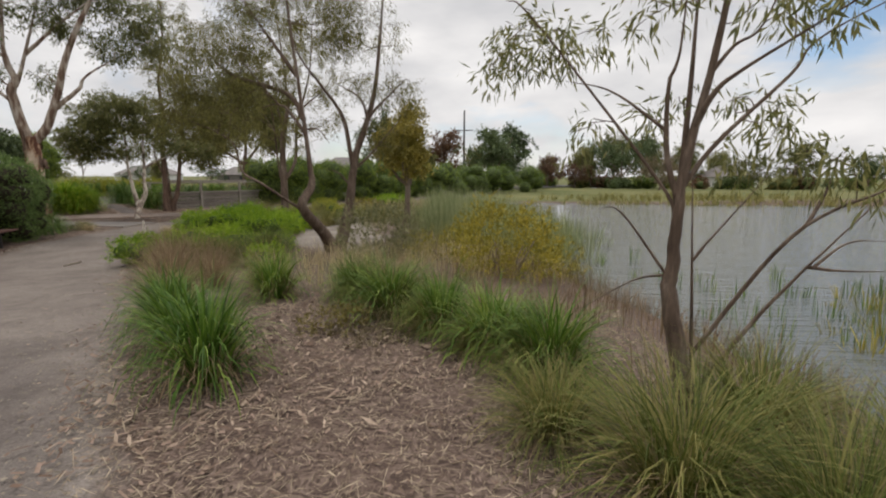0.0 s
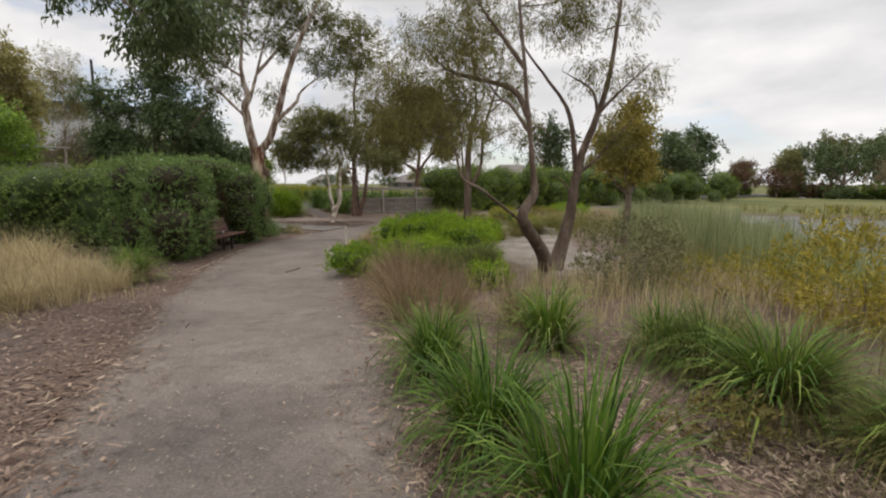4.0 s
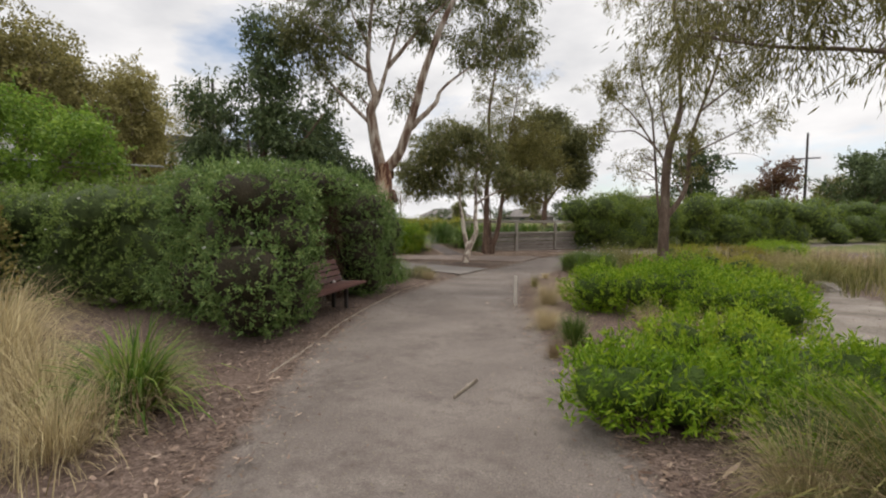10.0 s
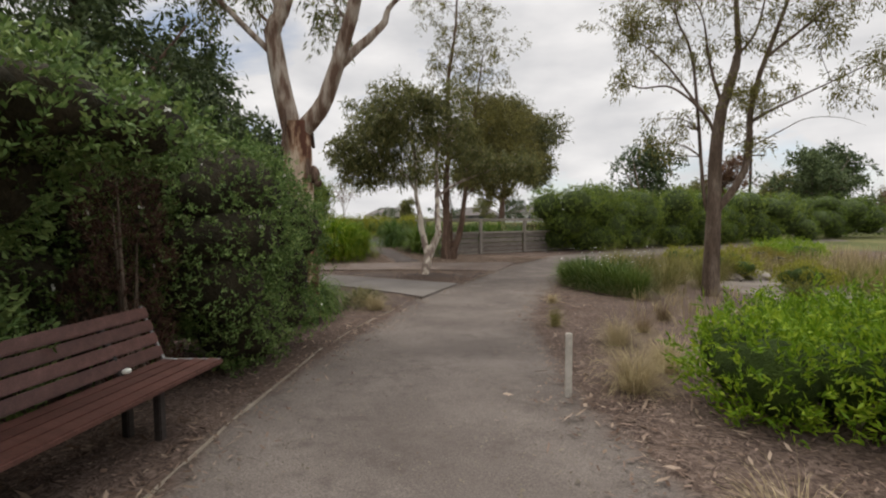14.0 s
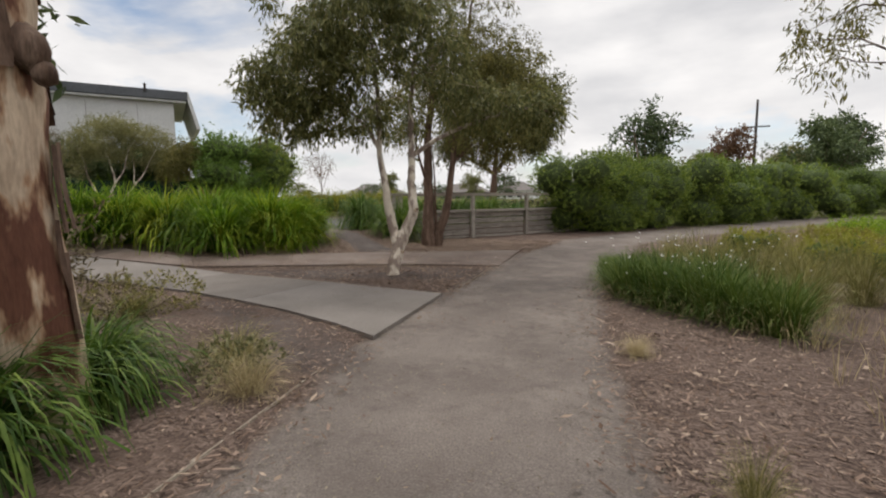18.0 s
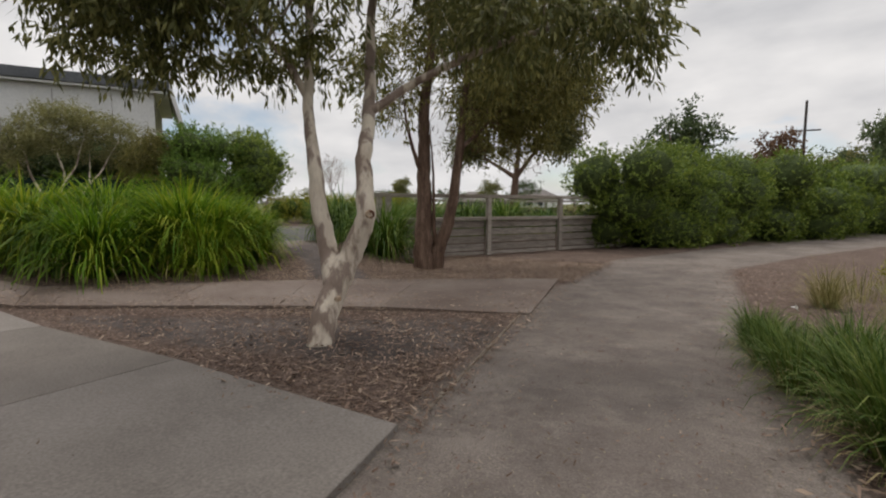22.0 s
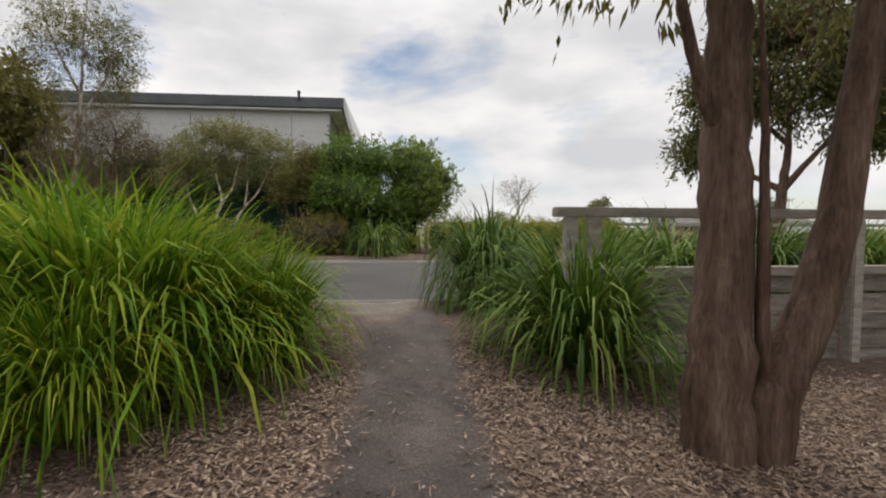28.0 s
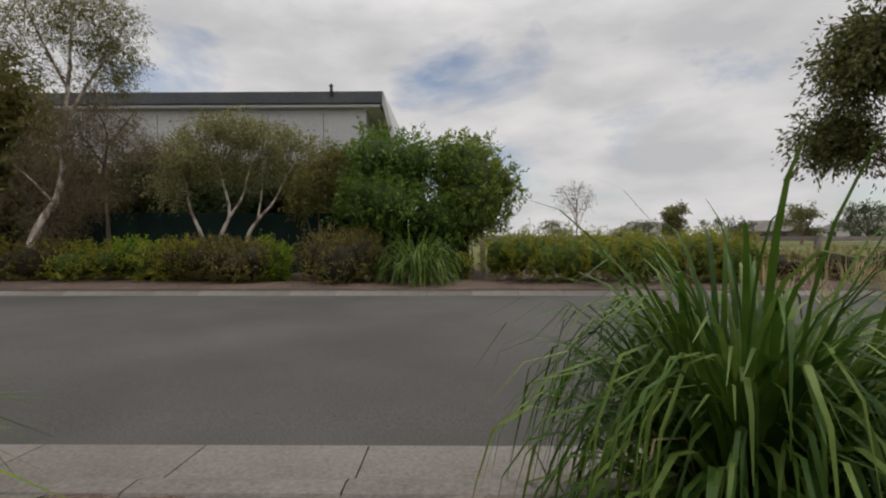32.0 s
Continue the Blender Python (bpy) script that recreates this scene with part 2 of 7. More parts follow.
M["verge_olive"] = leaf_mat("yellow_olive_leaf", (0.07, 0.080, 0.010), (0.165, 0.175, 0.022), (0.26, 0.26, 0.045), 0.34, 0.6, 0.2)
M["rust_shrub"] = leaf_mat("rusty_olive_leaf", (0.050, 0.045, 0.018), (0.112, 0.098, 0.035), (0.18, 0.155, 0.055), 0.2, 0.7, 0.15)
M["twig_red"] = leaf_mat("red_brown_twig", (0.030, 0.017, 0.013), (0.065, 0.036, 0.028), (0.11, 0.066, 0.052), 0.0, 0.8, 0.15)
M["red_tree"] = leaf_mat("reddish_leaf", (0.03, 0.018, 0.014), (0.08, 0.045, 0.03), (0.14, 0.08, 0.05), 0.2, 0.6, 0.2)
M["flower"] = leaf_mat("white_flower", (0.5, 0.48, 0.5), (0.65, 0.63, 0.65), (0.8, 0.8, 0.8), 0.3, 0.6, 0.2)
# near-black brown for shrub cores: shade between the leaves is in this colour
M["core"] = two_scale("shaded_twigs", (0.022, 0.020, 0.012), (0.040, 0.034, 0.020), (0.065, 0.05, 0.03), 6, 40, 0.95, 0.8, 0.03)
M["bark_pale"] = bark_mat("pale_smooth_bark", (0.30, 0.235, 0.195), (0.52, 0.445, 0.365), (0.66, 0.585, 0.48), 2.6, (2.4, 2.4, 0.9), 0.2, 0.04, 0.88)
M["bark_gum"] = bark_mat("peeling_gum_bark", (0.15, 0.066, 0.042), (0.42, 0.265, 0.165), (0.60, 0.47, 0.345), 1.9, (2.6, 2.6, 0.8), 0.6, 0.045, 0.7)
M["bark_cream"] = bark_mat("grey_cream_limb_bark", (0.17, 0.105, 0.073), (0.36, 0.285, 0.222), (0.51, 0.44, 0.365), 2.2, (3.5, 3.5, 0.7), 0.45, 0.09, 0.75)
M["bark_dark"] = bark_mat("rough_brown_bark", (0.075, 0.043, 0.030), (0.15, 0.095, 0.067), (0.24, 0.165, 0.122), 2.5, (5, 5, 0.6), 0.9, 0.2)
M["bark_brown"] = bark_mat("brown_grey_bark", (0.085, 0.058, 0.042), (0.165, 0.118, 0.086), (0.26, 0.205, 0.16), 2, (4, 4, 0.8), 0.7, 0.2)
M["bark_grey"] = bark_mat("grey_brown_bark", (0.14, 0.10, 0.072), (0.25, 0.195, 0.145), (0.36, 0.31, 0.25), 2, (4, 4, 0.8), 0.6, 0.2)
M["timber"] = two_scale("weathered_timber", (0.115, 0.100, 0.086), (0.27, 0.238, 0.207), (0.43, 0.39, 0.345), 2.5, 18, 0.85, 0.6, 0.012, (1.2, 9, 9))
M["timber_pale"] = two_scale("pale_edging_timber", (0.16, 0.13, 0.10), (0.27, 0.228, 0.178), (0.39, 0.345, 0.285), 3, 30, 0.85, 0.5, 0.01, (2, 6, 6))
M["bench_wood"] = two_scale("painted_red_brown_slat", (0.062, 0.027, 0.021), (0.104, 0.045, 0.035), (0.15, 0.070, 0.056), 2.5, 26, 0.5, 0.2, 0.004, (6, 1.2, 6), 0.4)
M["timber_light"] = two_scale("sun_bleached_timber", (0.20, 0.175, 0.152), (0.35, 0.315, 0.275), (0.49, 0.45, 0.40), 2.5, 18, 0.85, 0.5, 0.010, (1.2, 9, 9))
M["stake_paint"] = two_scale("pale_painted_stake", (0.36, 0.33, 0.28), (0.52, 0.48, 0.42), (0.62, 0.58, 0.52), 4, 30, 0.8, 0.3, 0.005)
M["steel"] = two_scale("dull_galvanised_steel", (0.20, 0.20, 0.20), (0.30, 0.30, 0.29), (0.4, 0.4, 0.39), 3, 40, 0.45, 0.1, 0.002)
M["dark_steel"] = two_scale("dark_painted_steel", (0.03, 0.025, 0.022), (0.05, 0.042, 0.038), (0.07, 0.06, 0.055), 3, 40, 0.5, 0.1, 0.002)
M["concrete"] = two_scale("broom_finished_concrete", (0.11, 0.096, 0.084), (0.168, 0.149, 0.132), (0.225, 0.203, 0.182), 0.9, 60, 0.88, 0.25, 0.003)
M["dusty_concrete"] = two_scale("dusty_concrete", (0.092, 0.064, 0.050), (0.152, 0.119, 0.100), (0.21, 0.175, 0.152), 0.9, 45, 0.9, 0.3, 0.004, mix=0.4)
# darkened greens for shrub and hedge cores, with the inner shade painted in
M["core_green"] = two_scale("shaded_inner_foliage", (0.022, 0.040, 0.007), (0.050, 0.086, 0.012), (0.09, 0.135, 0.022), 9, 60, 0.9, 1.0, 0.04)
M["core_dark_green"] = two_scale("shaded_hedge_foliage", (0.030, 0.044, 0.015), (0.062, 0.088, 0.027), (0.10, 0.135, 0.042), 8, 50, 0.9, 1.0, 0.05)
M["kerb"] = two_scale("kerb_concrete", (0.095, 0.084, 0.074), (0.158, 0.143, 0.128), (0.215, 0.198, 0.18), 1.1, 40, 0.88, 0.3, 0.003)
M["asphalt"] = two_scale("worn_asphalt", (0.050, 0.048, 0.046), (0.086, 0.083, 0.080), (0.135, 0.131, 0.126), 0.35, 70, 0.85, 0.5, 0.004, mix=0.55)
M["render_white"] = two_scale("off_white_render", (0.56, 0.57, 0.57), (0.66, 0.67, 0.67), (0.74, 0.75, 0.75), 0.5, 12, 0.8, 0.1, 0.004)
M["roof_metal"] = two_scale("dark_grey_roof_metal", (0.06, 0.064, 0.070), (0.085, 0.09, 0.098), (0.11, 0.115, 0.125), 0.6, 10, 0.5, 0.1, 0.004)
M["roof_tile"] = two_scale("grey_brown_roof_tile", (0.09, 0.08, 0.075), (0.15, 0.135, 0.125), (0.2, 0.18, 0.17), 0.7, 8, 0.8, 0.2, 0.02)
M["shade_cloth"] = two_scale("dark_green_shade_cloth", (0.008, 0.022, 0.018), (0.014, 0.036, 0.03), (0.024, 0.05, 0.042), 0.9, 30, 0.9, 0.3, 0.01)
M["rock"] = two_scale("grey_brown_rock", (0.13, 0.11, 0.095), (0.24, 0.21, 0.185), (0.36, 0.33, 0.30), 2.2, 16, 0.9, 0.8, 0.03)
M["chip"] = leaf_mat("bark_chip", (0.042, 0.026, 0.020), (0.092, 0.062, 0.052), (0.18, 0.132, 0.118), 0.0, 0.85, 0.15)
M["straw"] = leaf_mat("bleached_straw", (0.10, 0.078, 0.060), (0.20, 0.162, 0.130), (0.32, 0.27, 0.22), 0.1, 0.8, 0.15)
M["leaf_litter"] = leaf_mat("fallen_leaf", (0.075, 0.050, 0.040), (0.155, 0.114, 0.094), (0.29, 0.230, 0.200), 0.05, 0.7, 0.2)
M["pale_litter"] = leaf_mat("pale_dry_leaf", (0.092, 0.062, 0.050), (0.185, 0.136, 0.114), (0.31, 0.245, 0.212), 0.05, 0.7, 0.2)

glass, gn, gl, gb = base_mat("dark_window_glass", 0.06, 0.6)
gb.inputs["Base Color"].default_value = (0.03, 0.035, 0.04, 1)
M["glass"] = glass

# water: clear surface with small ripples over dark mud
wm, n_, l_, b_ = base_mat("pond_water", 0.04, 0.5)
b_.inputs["Base Color"].default_value = (0.085, 0.092, 0.088, 1)
b_.inputs["IOR"].default_value = 1.40
wv = add_noise(n_, l_, 2.6, 5, stretch=(0.45, 2.6, 1))
bump(n_, l_, b_, wv.outputs["Fac"], 0.6, 0.08)
M["water"] = wm


# ---- ground sheet ----
def smooth(a, b, x):
    t = np.clip((x - a) / (b - a), 0, 1)
    return t * t * (3 - 2 * t)


SHORE_Y = [-60, 0, 5, 9, 19, 29, 36]
SHORE_X = [9, 5.6, 4.8, 3.8, 4.2, 3.2, 4.0]


def basin(x, y):
    """How far inside the pond a place lies, in metres; under 0 on land."""
    e = x - np.interp(y, SHORE_Y, SHORE_X)
    f = 33.2 - 0.03 * (x - 8.0) - y
    return np.minimum(e, f * 0.9)


def ground_z(x, y):
    x, y = np.asarray(x, float), np.asarray(y, float)
    s, n, u = -0.55 * x + 0.83 * y, -0.82 * x + 0.57 * y, 0.57 * x + 0.82 * y
    z = 0.55 - 0.30 * smooth(4, 10, s) - 0.20 * smooth(10, 20, s) - 0.15 * smooth(17, 24, s)
    soft = 0.38 * smooth(24.8, 29.4, n)
    # the timber fence holds the ground behind it
    hard = 0.42 * smooth(0.10, 0.34, -0.842 * (x + 16.45) + 0.54 * (y - 25.85))
    k = smooth(11.2, 12.6, u)
    z = z + soft * (1 - k) + hard * k
    # the road bed
    z = z - 0.20 * smooth(30.16, 30.36, n) * (1 - smooth(38.6, 38.9, n)) * (n < 45)
    # mulch heaped round the pale tree
    z = z + 0.13 * np.exp(-((x + 12.85) ** 2 + (y - 20.05) ** 2) / 0.55)
    b = basin(x, y)
    water = smooth(-3.4, 1.6, b)
    return z * (1 - water) + (-0.75) * water


def gz(x, y):
    return float(ground_z(x, y))


def along(pts, x, y):
    """Distance from places to a polyline, and the width given at its nearest point."""
    best, wide = np.full(x.shape, 1e9), np.zeros(x.shape)
    for (x0, y0, w0), (x1, y1, w1) in zip(pts, pts[1:]):
        dx, dy = x1 - x0, y1 - y0
        t = np.clip(((x - x0) * dx + (y - y0) * dy) / (dx * dx + dy * dy), 0, 1)
        d = np.hypot(x - x0 - t * dx, y - y0 - t * dy)
        wide = np.where(d < best, w0 + t * (w1 - w0), wide)
        best = np.minimum(best, d)
    return best, wide


# centre line and half width of the gravel path
PATH_LINE = [(3.5, -4.0, 1.1), (-1.35, 1.9, 0.78), (-2.32, 3.32, 0.80), (-3.2, 4.55, 0.92), (-5.13, 6.7, 1.10), (-6.85, 9.3, 1.25), (-8.4, 11.9, 1.2), (-9.5, 15.0, 1.0), (-10.2, 17.6, 1.15), (-10.5, 20.5, 1.15), (-10.6, 24.0, 1.3), (-10.4, 28.5, 1.2), (-8.2, 33.0, 1.2), (-4, 40, 1.2), (2, 50, 1.2)]
CONC_FAR = [(-24.5, 17.9, 0.65), (-19.7, 19.2, 0.6), (-16.8, 20.7, 0.72), (-15.0, 21.9, 0.95), (-13.3, 22.9, 1.1), (-12.0, 23.7, 1.35)]
DIRT_TRACK = [(-14.9, 23.0, 0.52), (-16.2, 24.0, 0.40), (-17.4, 24.8, 0.42), (-18.6, 25.4, 0.5), (-19.2, 25.5, 0.7)]
SAND = [(-6.4, 26.5, 0.9), (-4.6, 20.5, 1.0), (-3.0, 15.5, 1.0), (-2.3, 11.8, 0.9), (-1.2, 10.0, 0.4)]
BARE = [(-18.0, 24.95, 0.25), (-18.8, 25.45, 0.75), (-19.3, 26.1, 0.6)]

def axis_steps(a, b, step, lo, hi):
    mid = list(np.arange(a, b + 1e-6, step))
    out, s, v = [], step, b
    while v < hi:
        s *= 1.22
        v += s
        out.append(v)
    low, s, v = [], step, a
    while v > lo:
        s *= 1.22
        v -= s
        low.append(v)
    return np.array(low[::-1] + mid + out)


def mesh_of(name, verts, faces, material=None, attrs=(), smooth_faces=False):
    """A mesh from arrays: verts (n, 3), faces (m, 3 or 4) or a list of such arrays."""
    faces = [f for f in (faces if isinstance(faces, list) else [faces]) if len(f)]
    me = bpy.data.meshes.new(name)
    verts = np.asarray(verts, np.float32)
    total = np.concatenate([np.full(len(f), f.shape[1], np.int32) for f in faces])
    loops = np.concatenate([f.ravel() for f in faces]).astype(np.int32)
    me.vertices.add(len(verts))
    me.vertices.foreach_set("co", verts.ravel())
    me.loops.add(len(loops))
    me.loops.foreach_set("vertex_index", loops)
    me.polygons.add(len(total))
    me.polygons.foreach_set("loop_start", np.concatenate([[0], np.cumsum(total)[:-1]]).astype(np.int32))
    me.polygons.foreach_set("loop_total", total)
    if smooth_faces:
        me.polygons.foreach_set("use_smooth", np.ones(len(total), bool))
    for key, vals in attrs:
        at = me.attributes.new(key, "FLOAT", "POINT")
        at.data.foreach_set("value", np.asarray(vals, np.float32))
    me.update(calc_edges=True)
    me.validate()
    if material:
        me.materials.append(material)
    return me


gx, gy = axis_steps(-24, 9, 0.2, -1600, 1600), axis_steps(-3, 33, 0.2, -900, 1900)
GX, GY = np.meshgrid(gx, gy)
GZ = ground_z(GX, GY)
rs = np.random.RandomState(4)
near_zone = (GX > -30) & (GX < 14) & (GY > -8) & (GY < 40)
d_path, w_path = along(PATH_LINE, GX, GY)
d_sand, w_sand = along(SAND, GX, GY)
d_dirt, w_dirt = along(DIRT_TRACK, GX, GY)
a_path = smooth(0.22, -0.22, d_path - w_path)
a_sand = smooth(0.5, -0.4, d_sand - w_sand)
d_bare, w_bare = along(BARE, GX, GY)
a_sand = np.maximum(a_sand, 0.62 * smooth(0.35, -0.3, d_bare - w_bare))
a_dirt = smooth(0.2, -0.2, d_dirt - w_dirt) * (1 - 0.85 * smooth(0.2, -0.3, d_bare - w_bare))
d_isl, w_isl = along([(-16.2, 19.75, 0.15), (-14.4, 20.2, 0.55), (-12.8, 20.6, 0.9), (-12.1, 21.3, 0.6)], GX, GY)
d_str, w_str = along([(-11.2, 16.1, 0.5), (-12.6, 16.9, 0.45), (-14.2, 17.4, 0.25)], GX, GY)
a_dirt = np.maximum(a_dirt, np.maximum(0.92 * smooth(0.35, -0.35, d_isl - w_isl), 0.55 * smooth(0.35, -0.3, d_str - w_str)))
d_end, w_end = along([(-10.35, 18.9, 0.7), (-10.5, 20.5, 1.1), (-10.7, 24.0, 1.3), (-10.4, 27.5, 1.1)], GX, GY)
a_dirt = np.maximum(a_dirt, 0.40 * smooth(0.4, -0.5, d_end - w_end))
d_beg, w_beg = along([(3.5, -4.0, 1.2), (-1.35, 1.9, 0.9), (-2.6, 3.5, 0.7)], GX, GY)
a_dirt = np.maximum(a_dirt, 0.62 * smooth(0.4, -0.7, d_beg - w_beg))
d_bed, w_bed = along([(-3.3, 2.0, 0.4), (-4.4, 3.4, 0.55), (-5.8, 4.1, 0.6)], GX, GY)
a_dirt = np.maximum(a_dirt, 0.46 * smooth(0.3, -0.5, d_bed - w_bed))
# behind the road, across the pond and out in the fields the ground is grass
n_, u_ = -0.82 * GX + 0.57 * GY, 0.57 * GX + 0.82 * GY
a_grass = np.maximum(smooth(-0.5, -6, basin(GX, GY)) * smooth(34, 40, GY + 0.03 * GX), smooth(42, 46, n_))
a_grass = np.maximum(a_grass, smooth(12.5, 13.5, u_) * smooth(28.5, 29.5, n_))
a_grass = np.maximum(a_grass, smooth(-30, -60, GX))
GZ = GZ + np.where(near_zone, rs.normal(0, 0.008, GX.shape) * (1 - 0.75 * a_path), 0)
GZ = GZ - 0.012 * a_path
GZ = GZ - 0.30 * smooth(38.3, 38.9, n_) * (1 - smooth(45.0, 47.0, n_))
rows_, cols_ = GX.shape
idx = np.arange(rows_ * cols_).reshape(rows_, cols_)
quads = np.stack([idx[:-1, :-1], idx[:-1, 1:], idx[1:, 1:], idx[1:, :-1]], -1).reshape(-1, 4)

gm, n, l, b = base_mat("bark_mulch_and_gravel", 0.95, 0.15)
def attr_mask(key, scale, width=0.22):
    a = n.new("ShaderNodeAttribute"); a.attribute_name = key
    t = add_noise(n, l, scale, 5)
    q = n.new("ShaderNodeMath"); q.operation = "MULTIPLY_ADD"; q.inputs[1].default_value = 0.7
    s_ = n.new("ShaderNodeMath"); s_.operation = "SUBTRACT"; s_.inputs[1].default_value = 0.35
    l.new(t.outputs["Fac"], q.inputs[0]); l.new(a.outputs["Fac"], q.inputs[2]); l.new(q.outputs[0], s_.inputs[0])
    r = ramp(n, l, s_.outputs[0], [(0.5 - width, (0, 0, 0)), (0.5 + width, (1, 1, 1))])
    return r.outputs["Color"]
def colour_noise(c0, c1, c2, big, fine, mix=0.5):
    t1, t2 = add_noise(n, l, big, 4), add_noise(n, l, fine, 6, rough=0.7)
    mx = n.new("ShaderNodeMixRGB"); mx.inputs[0].default_value = mix
    l.new(t1.outputs["Fac"], mx.inputs[1]); l.new(t2.outputs["Fac"], mx.inputs[2])
    return ramp(n, l, mx.outputs["Color"], [(0.36, c0), (0.5, c1), (0.64, c2)]).outputs["Color"]
def over(under, top, mask):
    q = n.new("ShaderNodeMixRGB")
    l.new(mask, q.inputs[0]); l.new(under, q.inputs[1]); l.new(top, q.inputs[2])
    return q.outputs["Color"]
def chip_cells(stretch, scale):
    """Bark chips lying one way: a shade and a height for each."""
    tc, mp, nz, mx, v = n.new("ShaderNodeTexCoord"), n.new("ShaderNodeMapping"), n.new("ShaderNodeTexNoise"), n.new("ShaderNodeMixRGB"), n.new("ShaderNodeTexVoronoi")
    mp.inputs["Scale"].default_value = stretch
    nz.inputs["Scale"].default_value = 9
    mx.blend_type, mx.inputs[0].default_value = "ADD", 0.10
    v.inputs["Scale"].default_value = scale
    l.new(tc.outputs["Object"], nz.inputs["Vector"]); l.new(tc.outputs["Object"], mx.inputs[1]); l.new(nz.outputs["Color"], mx.inputs[2])
    l.new(mx.outputs["Color"], mp.inputs["Vector"]); l.new(mp.outputs["Vector"], v.inputs["Vector"])
    return v
v1, v2 = chip_cells((1.0, 3.0, 1.0), 26), chip_cells((2.8, 1.0, 1.0), 30)
pick = add_noise(n, l, 11, 3)
pick_r = ramp(n, l, pick.outputs["Fac"], [(0.47, (0, 0, 0)), (0.53, (1, 1, 1))])
chip_col, chip_hi = n.new("ShaderNodeMixRGB"), n.new("ShaderNodeMixRGB")
for q, o in ((chip_col, "Color"), (chip_hi, "Distance")):
    l.new(pick_r.outputs["Color"], q.inputs[0]); l.new(v1.outputs[o], q.inputs[1]); l.new(v2.outputs[o], q.inputs[2])
chip_grey = n.new("ShaderNodeSeparateColor")
l.new(chip_col.outputs["Color"], chip_grey.inputs[0])
c_chip = ramp(n, l, chip_grey.outputs[0], [(0.05, (0.036, 0.025, 0.020)), (0.45, (0.094, 0.066, 0.052)), (0.95, (0.215, 0.160, 0.128))]).outputs["Color"]
c_mulch = over(colour_noise((0.042, 0.028, 0.022), (0.094, 0.064, 0.050), (0.185, 0.134, 0.108), 1.3, 70, 0.6), c_chip, colour_noise((0.35, 0.35, 0.35), (0.6, 0.6, 0.6), (0.85, 0.85, 0.85), 0.8, 5, 0.5))
c_path = over(colour_noise((0.10, 0.083, 0.072), (0.168, 0.142, 0.124), (0.265, 0.23, 0.20), 1.1, 95, 0.66), colour_noise((0.075, 0.06, 0.051), (0.115, 0.094, 0.081), (0.17, 0.143, 0.124), 3.0, 60, 0.6), colour_noise((0, 0, 0), (0.10, 0.10, 0.10), (0.85, 0.85, 0.85), 0.9, 7, 0.55))
c_sand = colour_noise((0.12, 0.098, 0.080), (0.195, 0.168, 0.142), (0.275, 0.243, 0.21), 1.6, 30, 0.4)
c_dirt = colour_noise((0.042, 0.034, 0.031), (0.078, 0.065, 0.059), (0.15, 0.126, 0.113), 1.4, 60, 0.5)
c_grass = colour_noise((0.062, 0.074, 0.022), (0.110, 0.114, 0.042), (0.175, 0.155, 0.068), 0.12, 2.5, 0.4)
c_ = over(c_mulch, c_grass, attr_mask("grass", 1.2))
c_ = over(c_, c_sand, attr_mask("sand", 2.2))
c_ = over(c_, c_path, attr_mask("path", 3.2))
c_ = over(c_, c_dirt, attr_mask("dirt", 3.0))
l.new(c_, b.inputs["Base Color"])
tb = add_noise(n, l, 42, 6, rough=0.7)
hi = n.new("ShaderNodeMixRGB")
hi.inputs[0].default_value = 0.45
l.new(tb.outputs["Fac"], hi.inputs[1]); l.new(chip_hi.outputs["Color"], hi.inputs[2])
bump(n, l, b, hi.outputs["Color"], 0.6, 0.02)
ground = new("ground", mesh_of("ground", np.stack([GX, GY, GZ], -1).reshape(-1, 3), quads, gm,
    [("path", a_path.ravel()), ("sand", a_sand.ravel()), ("dirt", a_dirt.ravel()), ("grass", a_grass.ravel())], True))
# planted verge beyond the street, level with its kerb
vu, vn = np.meshgrid(np.linspace(-40, 60, 101), np.linspace(38.85, 47.0, 18))
vx, vy = (0.57 * vu - 0.82 * vn) / 0.9973, (0.82 * vu + 0.57 * vn) / 0.9973
vi = np.arange(vu.size).reshape(vu.shape)
vq = np.stack([vi[:-1, :-1], vi[:-1, 1:], vi[1:, 1:], vi[1:, :-1]], -1).reshape(-1, 4)
vz = 0.250 + np.where(vn > 39.05, rs.normal(0.035, 0.02, vu.shape), 0)
verge = new("ground", mesh_of("ground", np.stack([vx, vy, vz], -1).reshape(-1, 3), vq, gm, [(q, np.zeros(vu.size)) for q in ("path", "sand", "dirt", "grass")], True))
tagged(verge, "bark mulch verge beside the street", "ground", kind="structure")
tagged(ground, "bark mulch ground with a trodden grey gravel path", "ground", kind="structure")

wx = np.array([[3.0, -70, -0.15], [160, -70, -0.15], [160, 90, -0.15], [3.0, 90, -0.15]])
water = new("water", mesh_of("water", wx, np.array([[0, 1, 2, 3]]), M["water"]))
tagged(water, "rippled grey pond water reflecting the cloudy sky", "pond", kind="structure")


# ---- builders ----
def rng(seed):
    return np.random.RandomState(seed)


class Soup:
    """Collects vertices and faces of many pieces into one mesh."""
    def __init__(self):
        self.v, self.f3, self.f4, self.n = [], [], [], 0

    def add(self, v, f):
        self.v.append(np.asarray(v, np.float32))
        (self.f3 if f.shape[1] == 3 else self.f4).append(f + self.n)
        self.n += len(v)

    def mesh(self, name, material, smooth_faces=False):
        fs = [np.concatenate(f) for f in (self.f3, self.f4) if f]
        return mesh_of(name, np.concatenate(self.v), fs, material, (), smooth_faces)


